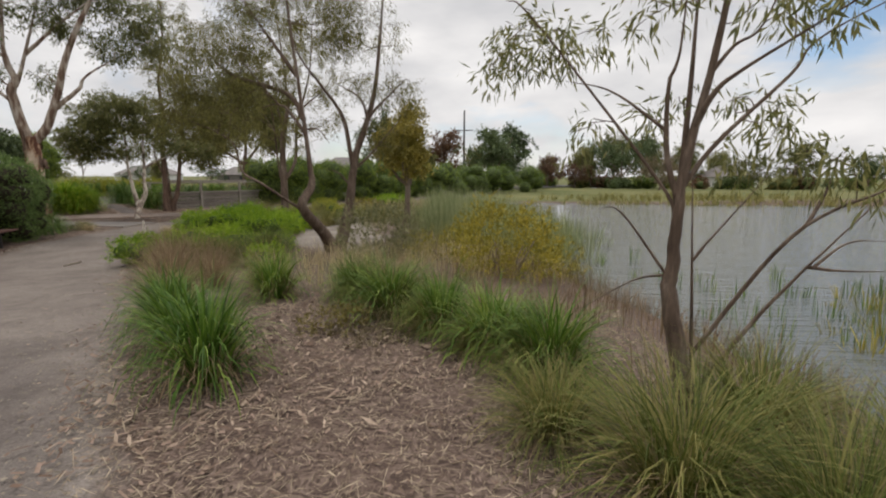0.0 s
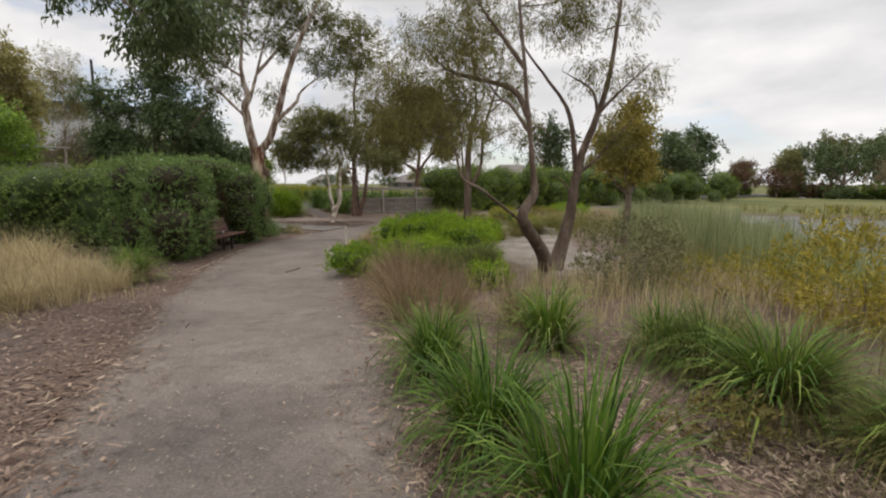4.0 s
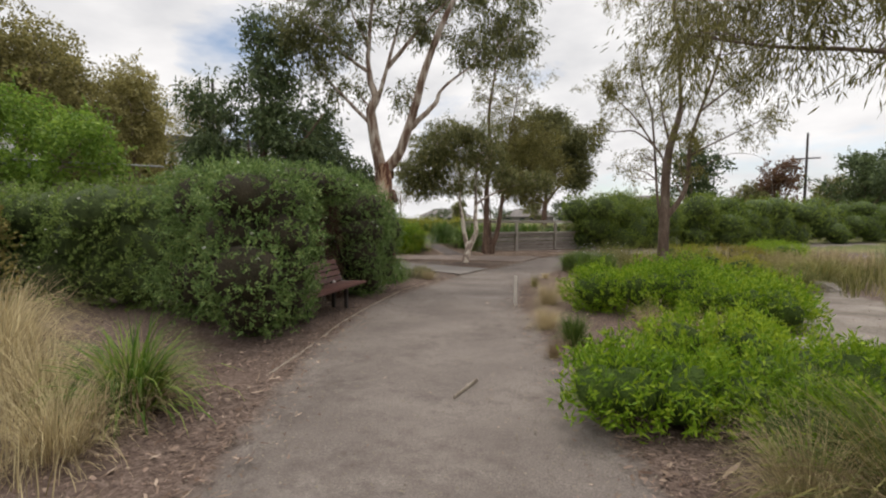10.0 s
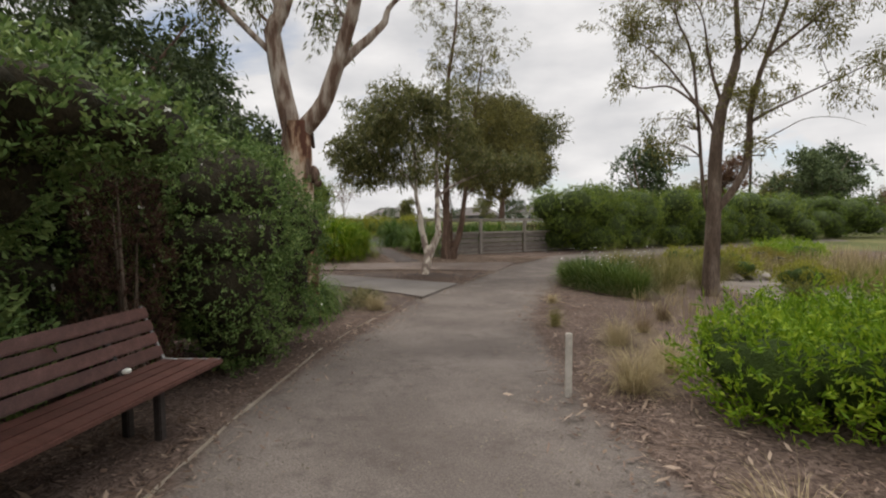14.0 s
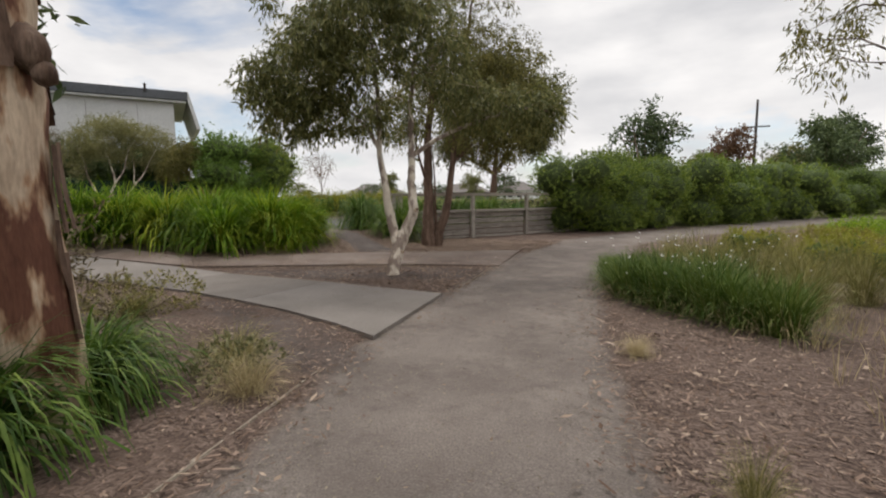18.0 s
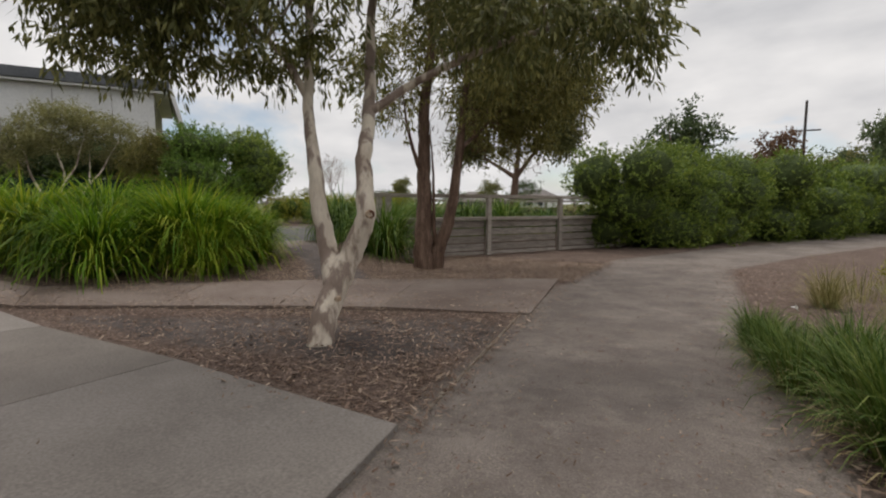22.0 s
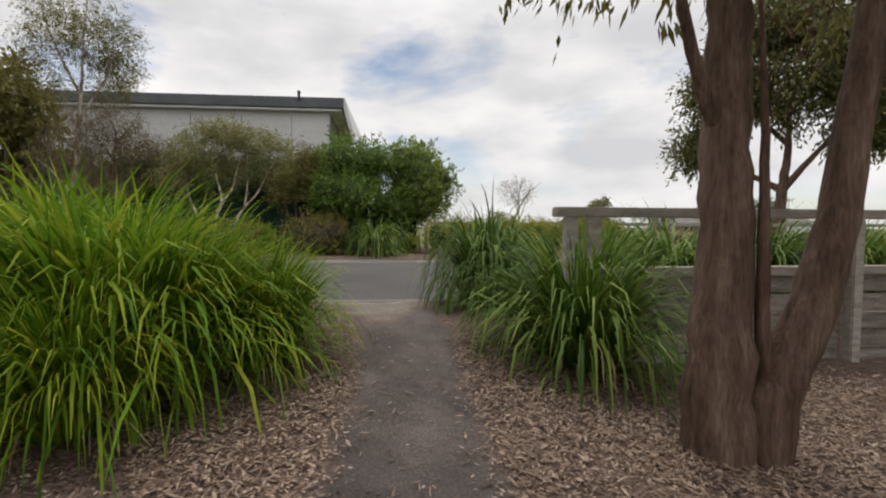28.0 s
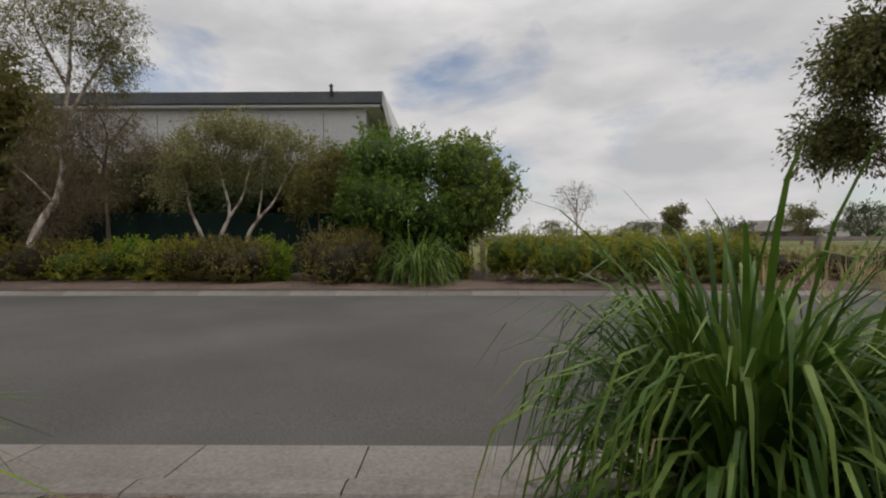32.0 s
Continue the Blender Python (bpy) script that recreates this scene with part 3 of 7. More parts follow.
def tube(soup, pts, radii, sides=8, wobble=0.0, seed=0):
    """A tapered limb along pts, closed at its tip."""
    pts, radii = np.asarray(pts, float), np.asarray(radii, float)
    tan = np.gradient(pts, axis=0)
    tan /= np.linalg.norm(tan, axis=1, keepdims=True) + 1e-9
    ref = np.where(np.abs(tan[:, 2:3]) > 0.9, [[1.0, 0, 0]], [[0, 0, 1.0]])
    a = np.cross(tan, ref)
    a /= np.linalg.norm(a, axis=1, keepdims=True) + 1e-9
    for i in range(1, len(a)):
        if a[i] @ a[i - 1] < 0:
            a[i] = -a[i]
        a[i] = a[i - 1] - tan[i] * (a[i - 1] @ tan[i])
        a[i] /= np.linalg.norm(a[i]) + 1e-9
    b = np.cross(tan, a)
    ang = np.arange(sides) * 2 * np.pi / sides
    r = radii[:, None] * (1 + (rng(seed).uniform(-wobble, wobble, (len(pts), sides)) if wobble else 0))
    v = pts[:, None, :] + r[..., None] * (np.cos(ang)[None, :, None] * a[:, None, :] + np.sin(ang)[None, :, None] * b[:, None, :])
    k = len(pts)
    i, j = np.meshgrid(np.arange(k - 1), np.arange(sides), indexing="ij")
    j2 = (j + 1) % sides
    f = np.stack([i * sides + j, i * sides + j2, (i + 1) * sides + j2, (i + 1) * sides + j], -1).reshape(-1, 4)
    soup.add(v.reshape(-1, 3), f)


def curve_pts(p, k=6):
    """A smooth line through control points."""
    p = np.asarray(p, float)
    q = np.vstack([2 * p[0] - p[1], p, 2 * p[-1] - p[-2]])
    out = []
    for i in range(1, len(q) - 2):
        for t in np.linspace(0, 1, k, endpoint=False):
            a, b, c, d = q[i - 1], q[i], q[i + 1], q[i + 2]
            out.append(0.5 * (2 * b + (c - a) * t + (2 * a - 5 * b + 4 * c - d) * t * t + (3 * b - a - 3 * c + d) * t ** 3))
    out.append(p[-1])
    return np.array(out)


def leaves(soup, centre, way, length, width, r):
    """Lance-shaped leaves: one folded four-sided face each."""
    k = len(centre)
    way = way / (np.linalg.norm(way, axis=1, keepdims=True) + 1e-9)
    side = np.cross(way, r.normal(0, 1, (k, 3)))
    side /= np.linalg.norm(side, axis=1, keepdims=True) + 1e-9
    L = (length * r.uniform(0.6, 1.3, k))[:, None]
    W = (width * r.uniform(0.7, 1.3, k))[:, None]
    v = np.stack([centre, centre + way * L * 0.45 + side * W * 0.5, centre + way * L, centre + way * L * 0.45 - side * W * 0.5], 1)
    f = (np.arange(k)[:, None] * 4 + np.arange(4)[None, :])
    soup.add(v.reshape(-1, 3), f)


def blades(soup, k, base, radius, height, width, lean, droop, r, seg=4, long_vary=0.35, bias=(0, 0), bend=1.6):
    """Arching strap leaves that rise from one crown."""
    az = r.uniform(0, 2 * np.pi, k)
    rad = radius * np.sqrt(r.uniform(0, 1, k))
    x0, y0 = base[0] + rad * np.cos(az), base[1] + rad * np.sin(az)
    az2 = az + r.normal(0, 0.5, k)
    ln = np.clip(np.abs(r.normal(0, lean * 1.15, k)) * (0.55 + 0.6 * rad / (radius + 1e-6)), 0.02, 1.3)
    L = height * r.uniform(1 - long_vary, 1 + long_vary * 0.4, k)
    dr = droop * r.uniform(0.45, 1.4, k) * (0.62 + 0.6 * ln)
    W = width * r.uniform(0.6, 1.3, k)
    s = np.linspace(0, 1, seg + 1)
    ca, sa = np.cos(az2), np.sin(az2)
    ang = np.minimum(ln[:, None] + dr[:, None] * s[None, :] ** bend * 2.5, 2.85)
    ds = L[:, None] / seg
    h = np.concatenate([np.zeros((k, 1)), np.cumsum(np.sin(ang[:, :-1]) * ds, 1)], 1)
    z = np.concatenate([np.zeros((k, 1)), np.cumsum(np.cos(ang[:, :-1]) * ds, 1)], 1)
    px = x0[:, None] + h * ca[:, None] + bias[0] * s[None, :] ** 2
    py = y0[:, None] + h * sa[:, None] + bias[1] * s[None, :] ** 2
    pz = base[2] + z
    tw = r.normal(0, 0.5, k)
    wx_, wy_ = -np.sin(az2 + tw), np.cos(az2 + tw)
    prof = np.maximum(0.10, np.sin(np.pi * np.clip(0.30 + 0.70 * s, 0, 1)) ** 0.7)
    hw = 0.5 * W[:, None] * prof[None, :]
    a = np.stack([px - hw * wx_[:, None], py - hw * wy_[:, None], pz], -1)
    b = np.stack([px + hw * wx_[:, None], py + hw * wy_[:, None], pz], -1)
    v = np.stack([a, b], 2).reshape(k, -1, 3)
    per = 2 * (seg + 1)
    i = np.arange(seg) * 2
    one = np.stack([i, i + 1, i + 3, i + 2], -1)
    f = (np.arange(k)[:, None, None] * per + one[None]).reshape(-1, 4)
    soup.add(v.reshape(-1, 3), f)


def part(name, me, parent, label=""):
    ob = new(name, me)
    ob.parent = parent
    if label:
        ob["label"] = label
    return ob


def thing(name, x, y, z, label, category, group="", turn=0.0, size=1.0):
    e = new(name)
    e.empty_display_size = 0.1
    e.matrix_basis = pose(x, y, z, 0, 0, turn) @ Matrix.Scale(size, 4)
    return tagged(e, label, category, group)


def box_mesh(name, sx, sy, sz, material, bevel=0.01, offset=(0, 0, 0), seg=2):
    bm = bmesh.new()
    bmesh.ops.create_cube(bm, size=1.0)
    bmesh.ops.scale(bm, vec=(sx, sy, sz), verts=bm.verts)
    if bevel:
        bmesh.ops.bevel(bm, geom=list(bm.edges), offset=bevel, segments=seg, affect="EDGES")
    bmesh.ops.translate(bm, vec=offset, verts=bm.verts)
    me = bpy.data.meshes.new(name)
    bm.to_mesh(me)
    bm.free()
    if material:
        me.materials.append(material)
    return me


# ---- tussocks and grasses: a few meshes of each kind, shared ----
def tussock_meshes(key, n_green, n_dry, height, width, spread, lean, droop, green, dry, seed, seg=5, variants=2, bend=1.6):
    out = []
    for i in range(variants):
        r = rng(seed + i)
        g, d = Soup(), Soup()
        blades(g, n_green, (0, 0, -0.03), spread, height, width, lean, droop, r, seg, bend=bend)
        blades(d, n_dry, (0, 0, -0.03), spread * 1.15, height * 0.62, width * 0.8, lean * 1.5, droop * 1.4, r, 4)
        out.append((g.mesh("foliage", M[green]), d.mesh("dry_foliage", M[dry])))
    return out


TUSSOCK = {
    "strap": tussock_meshes("strap", 430, 260, 1.30, 0.022, 0.24, 0.46, 1.1, "lomandra", "dry_red", 10),
    "strap_big": tussock_meshes("strap_big", 1150, 80, 1.36, 0.025, 0.30, 0.40, 1.15, "lomandra_yellow", "dry", 20, 6, bend=2.0),
    "strap_deep": tussock_meshes("strap_deep", 900, 80, 1.34, 0.027, 0.30, 0.46, 1.4, "lomandra", "dry", 25, 6, bend=2.0),
    "strap_grey": tussock_meshes("strap_grey", 820, 60, 1.34, 0.030, 0.32, 0.46, 1.9, "lomandra_grey", "dry", 30, 7, bend=1.9),
    "fine_dry": tussock_meshes("fine_dry", 620, 340, 1.25, 0.0055, 0.26, 0.50, 1.2, "dry", "dry_red", 40),
    "fine_olive": tussock_meshes("fine_olive", 520, 280, 1.2, 0.007, 0.24, 0.45, 0.85, "olive_grass", "dry", 50),
    "fine_red": tussock_meshes("fine_red", 450, 250, 1.1, 0.006, 0.22, 0.5, 0.6, "dry_red", "dry", 60),
    "sedge": tussock_meshes("sedge", 820, 400, 1.25, 0.009, 0.26, 0.50, 1.1, "sedge_leaf", "dry_red", 80),
    "iris": tussock_meshes("iris", 560, 130, 1.15, 0.018, 0.34, 0.40, 0.8, "iris_leaf", "dry", 70),
}
t_count = [0]


def tussock(kind, x, y, h, label, category="grass tussock", group="", wide=1.0, sink=0.0, name="grass_tussock"):
    k = t_count[0]
    t_count[0] += 1
    e = thing(name, x, y, gz(x, y) - sink, label, category, group)
    e.matrix_basis = pose(x, y, gz(x, y) - sink, 0, 0, (k * 137.5) % 360) @ Matrix.Diagonal((h * wide, h * wide, h, 1))
    g, d = TUSSOCK[kind][k % 2]
    part("foliage", g, e)
    part("dry_foliage", d, e, "dry straw-coloured blades at the base")
    return e


# ---- shrubs: clumps of leaves over a twiggy heart coloured dark for inner shade ----
def clump_leaves(soup, blobs, per_area, length, width, r, out=0.55, fuzz=0.10, inner=0.0, up=0.25, sprig=9):
    """Leaves in sprigs over the joined, lumpy surface of ellipsoids (x, y, z, rx, ry, rz)."""
    B = np.asarray(blobs, float)
    for i, bl in enumerate(B):
        area = 4 * np.pi * (((bl[3] * bl[4]) ** 1.6 + (bl[3] * bl[5]) ** 1.6 + (bl[4] * bl[5]) ** 1.6) / 3) ** (1 / 1.6)
        k = max(1, int(area * per_area / sprig))
        d = r.normal(0, 1, (k, 3))
        d /= np.linalg.norm(d, axis=1, keepdims=True)
        q = bl[:3] + d * bl[3:]
        lump = 0.07 * np.sin(6.5 * q[:, 0] + 2.1 * q[:, 2] + i) * np.sin(6.1 * q[:, 1] - 1.3 * q[:, 0]) + 0.05 * np.sin(9.0 * q[:, 2] + 3.0 * q[:, 1])
        p = bl[:3] + d * bl[3:] * (1 + r.normal(0, fuzz, (k, 1)) + lump[:, None] - inner * r.uniform(0, 1, (k, 1)) ** 2)
        keep = p[:, 2] > -0.02
        for j, o in enumerate(B):
            if j != i:
                keep &= (((p - o[:3]) / o[3:]) ** 2).sum(1) > 0.80
        p, d = p[keep], d[keep]
        if len(p):
            axis = d * out + r.normal(0, 0.35, p.shape) + [0, 0, up]
            axis /= np.linalg.norm(axis, axis=1, keepdims=True)
            p, axis = np.repeat(p, sprig, 0), np.repeat(axis, sprig, 0)
            p = p + axis * r.uniform(-1.0, 0.9, (len(p), 1)) * length * 1.1 + r.normal(0, 0.22 * length, p.shape)
            leaves(soup, p, axis * 0.75 + r.normal(0, 0.5, p.shape), length, width, r)


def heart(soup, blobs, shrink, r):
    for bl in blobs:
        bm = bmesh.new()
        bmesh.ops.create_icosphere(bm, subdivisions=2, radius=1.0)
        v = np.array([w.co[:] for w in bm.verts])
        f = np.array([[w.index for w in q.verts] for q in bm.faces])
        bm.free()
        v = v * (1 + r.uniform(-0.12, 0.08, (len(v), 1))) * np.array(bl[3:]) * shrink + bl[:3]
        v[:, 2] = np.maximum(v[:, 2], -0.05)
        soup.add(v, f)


def shrub(name, x, y, blobs, mat, label, category, seed, per_area=260, length=0.07, width=0.03, group="", shrink=0.86, flowers=0, out=0.55, fuzz=0.10, stems=0, solid=True, core="core_dark_green", up=0.25, inner=0.15):
    r = rng(seed)
    e = thing(name, x, y, gz(x, y), label, category, group)
    s, h = Soup(), Soup()
    clump_leaves(s, blobs, per_area, length, width, r, out, fuzz, inner, up)
    # dark solid lumps fill the clump in place of shade in its gaps
    if solid:
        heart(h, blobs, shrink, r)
        tagged(part("inner_growth", h.mesh("inner_growth", M[core], True), e, "solid core for inner twigs and leaves, shade put into its dark colour"), kind="stuff")
    part("foliage", s.mesh("foliage", M[mat]), e)
    if flowers:
        fl = Soup()
        B = np.asarray(blobs, float)
        for _ in range(flowers):
            bl = B[r.randint(len(B))]
            d = r.normal(0, 1, 3)
            d[2] = abs(d[2])
            d /= np.linalg.norm(d)
            c = bl[:3] + d * bl[3:] * 1.1
            for q in range(5):
                w = r.normal(0, 1, (1, 3))
                leaves(fl, c[None], w, 0.028, 0.02, r)
        tagged(part("blossom", fl.mesh("blossom", M["flower"]), e, "small white flowers"), kind="stuff")
    if stems:
        st = Soup()
        B = np.asarray(blobs, float)
        for q in range(stems):
            bl = B[q % len(B)]
            a = r.uniform(-0.15, 0.15, 2)
            tube(st, curve_pts([(bl[0] * 0.3 + a[0], bl[1] * 0.3 + a[1], -0.05), (bl[0] * 0.7, bl[1] * 0.7, bl[2] * 0.5), (bl[0], bl[1], bl[2])]), np.linspace(0.02, 0.006, 13), 5)
        tagged(part("woody_base", st.mesh("woody_base", M["bark_grey"], True), e, "thin grey stems"), kind="stuff")
    return e


# ---- trees ----
def tree(name, x, y, stems, crowns, bark, leaf, label, seed, leaf_len=0.10, leaf_w=0.02, per=34, cluster=0.30, droop=0.8, twig=0.010, category="tree", group="", sides=10, z=None, tip_r=0.14, flare=1.25, fill=0.0, limb_bark=""):
    """stems: (radius, points) lines from the base; crowns: (x, y, z, rx, ry, rz, count) clouds of leaf sprays."""
    r = rng(seed)
    z0 = gz(x, y) if z is None else z
    e = thing(name, x, y, z0, label, category, group)
    limbs, br, lv = [], Soup(), Soup()
    nodes, nrad = [], []
    wood = np.zeros((0, 3))
    for i, (rad, pts, *tip) in enumerate(stems):
        if i and pts[0][2] > 0.1:
            # a limb starts inside the wood that bears it
            gap = np.linalg.norm(wood - np.array(pts[0]), axis=1)
            if gap.min() < 0.3:
                pts = [tuple(wood[int(np.argmin(gap))])] + list(pts[1:])
        c = curve_pts(pts, 6)
        wood = np.vstack([wood, c])
        s = np.linspace(0, 1, len(c))
        c[1:-1] += r.normal(0, rad * 0.05, c[1:-1].shape)
        rr = rad * (1 - s * (1 - (tip[0] if tip else tip_r)))
        if pts[0][2] < 0.1:
            rr *= 1 + (flare - 1) * np.exp(-s * 9)
        t = Soup()
        tube(t, c, rr, sides, 0.035, seed + i)
        limbs.append(t)
        nodes.append(c[len(c) // 3:])
        nrad.append(rr[len(c) // 3:])
    nodes, nrad = np.concatenate(nodes), np.concatenate(nrad)
    if fill:
        # lumps within each cloud, for an uneven outline
        lumps = []
        for cx, cy, cz, rx, ry, rz, count in crowns:
            for q in range(5):
                d = r.normal(0, 1, 3)
                d *= r.uniform(0.3, 0.75) / np.linalg.norm(d)
                k = r.uniform(0.42, 0.66)
                lumps.append((cx + d[0] * rx, cy + d[1] * ry, cz + d[2] * rz, rx * k, ry * k, rz * k, max(3, count // 5)))
        crowns = lumps
    for cx, cy, cz, rx, ry, rz, count in crowns:
        d = r.normal(0, 1, (count, 3))
        d /= np.linalg.norm(d, axis=1, keepdims=True)
        cs = np.array([cx, cy, cz]) + d * np.array([rx, ry, rz]) * (r.uniform(0.25, 1, (count, 1)) ** 0.6)
        # sub limbs: gather sprays on a few carriers
        for c in cs:
            dd = np.linalg.norm(nodes - c, axis=1) + 0.8 * np.maximum(0, nodes[:, 2] - c[2])
            k = int(np.argmin(dd))
            p0 = nodes[k]
            mid = (p0 + c) / 2 + r.normal(0, 0.12, 3) * np.linalg.norm(c - p0) + [0, 0, 0.08 * np.linalg.norm(c - p0)]
            line = curve_pts([p0, mid, c], 2)
            r0 = min(nrad[k] * 0.55, twig * (1 + 1.2 * np.linalg.norm(c - p0)))
            tube(br, line, np.linspace(r0, 0.003, len(line)), 3)
            if r.uniform() < 0.35:
                nodes = np.vstack([nodes, mid[None], (mid * 0.4 + c * 0.6)[None]])
                nrad = np.concatenate([nrad, [r0 * 0.7, r0 * 0.5]])
        # leaves strung along short hanging twigs
        td = r.normal(0, 1, (count, 7, 3)) + [0, 0, -0.45 * droop]
        td /= np.linalg.norm(td, axis=2, keepdims=True)
        which = r.randint(0, 7, (count, per))
        tw = np.take_along_axis(td, which[..., None].repeat(3, 2), 1).reshape(-1, 3)
        u_ = r.uniform(0.05, 1, (count * per, 1)) * cluster * 2.3
        pc = np.repeat(cs, per, 0) + tw * u_ + r.normal(0, cluster * 0.22, (count * per, 3)) - [0, 0, 0.5] * u_ * u_ * droop
        way = tw * 0.7 + r.normal(0, 0.45, pc.shape) + [0, 0, -droop * 0.8]
        leaves(lv, pc, way, leaf_len, leaf_w, r)
    for i, t in enumerate(limbs):
        part("limb" if i else "trunk", t.mesh("limb" if i else "trunk", M[limb_bark if i and limb_bark else bark], True), e)
    tagged(part("fine_branching", br.mesh("fine_branching", M[limb_bark or bark], True), e), kind="stuff")
    part("crown", lv.mesh("crown", M[leaf]), e)
    return e


def far_tree(x, y, h, w, leaf, seed, label, trunk=0.18, z=None, count=46, name="tree", group="distant trees", base=0.10, fine=1.0):
    """A tree across the pond or the fields: trunk, limbs and a lumpy crown of sprays."""
    r = rng(seed)
    stems = [(0.03 * h, [(0, 0, -0.1), (0.1, 0, h * trunk), (0, 0.1, h * 0.75)])]
    for q in range(3):
        a = r.uniform(0, 6.28)
        stems.append((0.015 * h, [(0.05, 0, h * trunk), (0.2 * w * np.cos(a), 0.2 * w * np.sin(a), h * 0.5), (0.33 * w * np.cos(a), 0.33 * w * np.sin(a), h * 0.72)]))
    crowns = []
    for q in range(6):
        a, k = q * 2.4 + r.uniform(-0.5, 0.5), r.uniform(0.08, 0.30)
        zc = h * (base + 0.20 + (0.80 - base - 0.20) * (q + r.uniform(0, 0.8)) / 6)
        k *= 1.25 - zc / h
        crowns.append((w * k * np.cos(a), w * k * np.sin(a), zc, w * 0.36, w * 0.36, h * 0.19, count // 2))
    return tree(name, x, y, stems, crowns, "bark_grey", leaf, label, seed, 0.030 * h * fine, 0.015 * h * fine, int(70 / fine ** 1.6), 0.044 * h, 0.35, 0.006 * h, "tree", group, 6, z, fill=0.5)


# ---- paths, kerb and road ----
U2, N2 = np.array([0.57, 0.82]), np.array([-0.82, 0.57])


def un(u, n):
    """Place from metres along the kerb and across the road."""
    d = 0.57 * 0.57 + 0.82 * 0.82
    return (0.57 * u - 0.82 * n) / d, (0.82 * u + 0.57 * n) / d


def slab_mesh(name, poly, top, thick, material, bevel=0.012):
    bm = bmesh.new()
    vs = [bm.verts.new((px, py, top(px, py))) for px, py in poly]
    f = bm.faces.new(vs)
    if f.normal.z < 0:
        f.normal_flip()
    bm.normal_update()
    if f.normal.z < 0:
        bmesh.ops.reverse_faces(bm, faces=[f])
    g = bmesh.ops.extrude_face_region(bm, geom=[f])
    low = [q for q in g["geom"] if isinstance(q, bmesh.types.BMVert)]
    bmesh.ops.translate(bm, vec=(0, 0, 0), verts=low)
    for q in vs:
        q.co.z -= thick
    edges = [q for q in bm.edges if all(w in low for w in q.verts)]
    bmesh.ops.bevel(bm, geom=edges, offset=bevel, segments=2, affect="EDGES")
    bmesh.ops.recalc_face_normals(bm, faces=bm.faces)
    me = bpy.data.meshes.new(name)
    bm.to_mesh(me)
    bm.free()
    me.materials.append(material)
    return me


pavement = thing("pavement", -14, 20, 0, "grey concrete footpath of broom-finished slabs", "pavement")
tagged(pavement, kind="structure")
pavement.matrix_basis = Matrix.Identity(4)


def lift(h):
    return lambda px, py: gz(px, py) + h


near_slabs = [
    ([(-11.07, 16.77), (-11.77, 17.07), (-12.78, 17.40), (-13.85, 17.64)], [(-13.72, 19.32), (-11.46, 19.17)]),
    ([(-13.85, 17.64), (-15.2, 17.85), (-16.4, 17.88)], [(-16.0, 19.35), (-13.72, 19.32)]),
    ([(-16.4, 17.88), (-18.0, 17.9), (-19.6, 17.8)], [(-19.62, 18.98), (-17.35, 19.45), (-16.0, 19.35)]),
    ([(-19.6, 17.8), (-24.0, 16.6)], [(-24.0, 17.6), (-19.62, 18.98)])]
far_front = [(-11.68, 22.45), (-13.4, 21.78), (-14.6, 21.22), (-15.9, 20.52), (-17.38, 19.62), (-19.64, 19.0), (-24.02, 17.62)]
far_back = [(-12.0, 25.2), (-14.1, 23.9), (-15.5, 22.8), (-16.6, 21.75), (-18.2, 20.15), (-19.95, 19.8), (-24.2, 18.5)]
far_slabs = [([far_front[i], far_front[i + 1]], [far_back[i + 1], far_back[i]]) for i in range(6)]
def sunk(px, py):
    """The far slabs dip under the dirt where they meet the gravel."""
    return gz(px, py) + 0.04 - 0.035 * float(smooth(-12.2, -11.6, px))


for slabs, top, mat in ((near_slabs, lift(0.035), "concrete"), (far_slabs, sunk, "dusty_concrete")):
    for front, back in slabs:
        ring = np.array(front + back)
        mid = ring.mean(0)
        poly = [tuple(p + (mid - p) * 0.003) for p in ring]
        part("slab", slab_mesh("slab", poly, top, 0.10, M[mat], 0.003), pavement)

# road, its kerbs and gutters
us = np.linspace(-90, 120, 106)
ns = np.linspace(30.88, 38.50, 8)
UU, NN = np.meshgrid(us, ns)
RX, RY = un(UU, NN)
RZ = 0.155 + 0.05 * np.sin((NN - 30.88) / 7.62 * np.pi)
ri = np.arange(RX.size).reshape(RX.shape)
rq = np.stack([ri[:-1, :-1], ri[:-1, 1:], ri[1:, 1:], ri[1:, :-1]], -1).reshape(-1, 4)
road = new("road", mesh_of("road", np.stack([RX, RY, RZ], -1).reshape(-1, 3), rq, M["asphalt"], (), True))
tagged(road, "worn grey asphalt street", "road", kind="structure")


def kerb_piece(length, flip):
    """Rolled kerb: back edge, rounded roll and gutter tray."""
    prof = [(-0.02, -0.15), (-0.02, 0.125), (0.0, 0.14), (0.12, 0.138), (0.20, 0.11), (0.28, 0.055), (0.34, 0.035), (0.80, 0.012), (0.81, 0.0), (0.81, -0.15)]
    k = len(prof)
    v = [(s, a * flip, h) for s in (0.004, length - 0.004) for a, h in prof]
    f4 = [(i, i + 1, k + i + 1, k + i) for i in range(k - 1)]
    bm = bmesh.new()
    vs = [bm.verts.new(q) for q in v]
    for q in f4:
        bm.faces.new([vs[i] for i in q])
    bm.faces.new([vs[i] for i in range(k)])
    bm.faces.new([vs[k + i] for i in range(k)][::-1])
    bmesh.ops.recalc_face_normals(bm, faces=bm.faces)
    me = bpy.data.meshes.new("kerb_block")
    bm.to_mesh(me)
    bm.free()
    me.materials.append(M["kerb"])
    return me


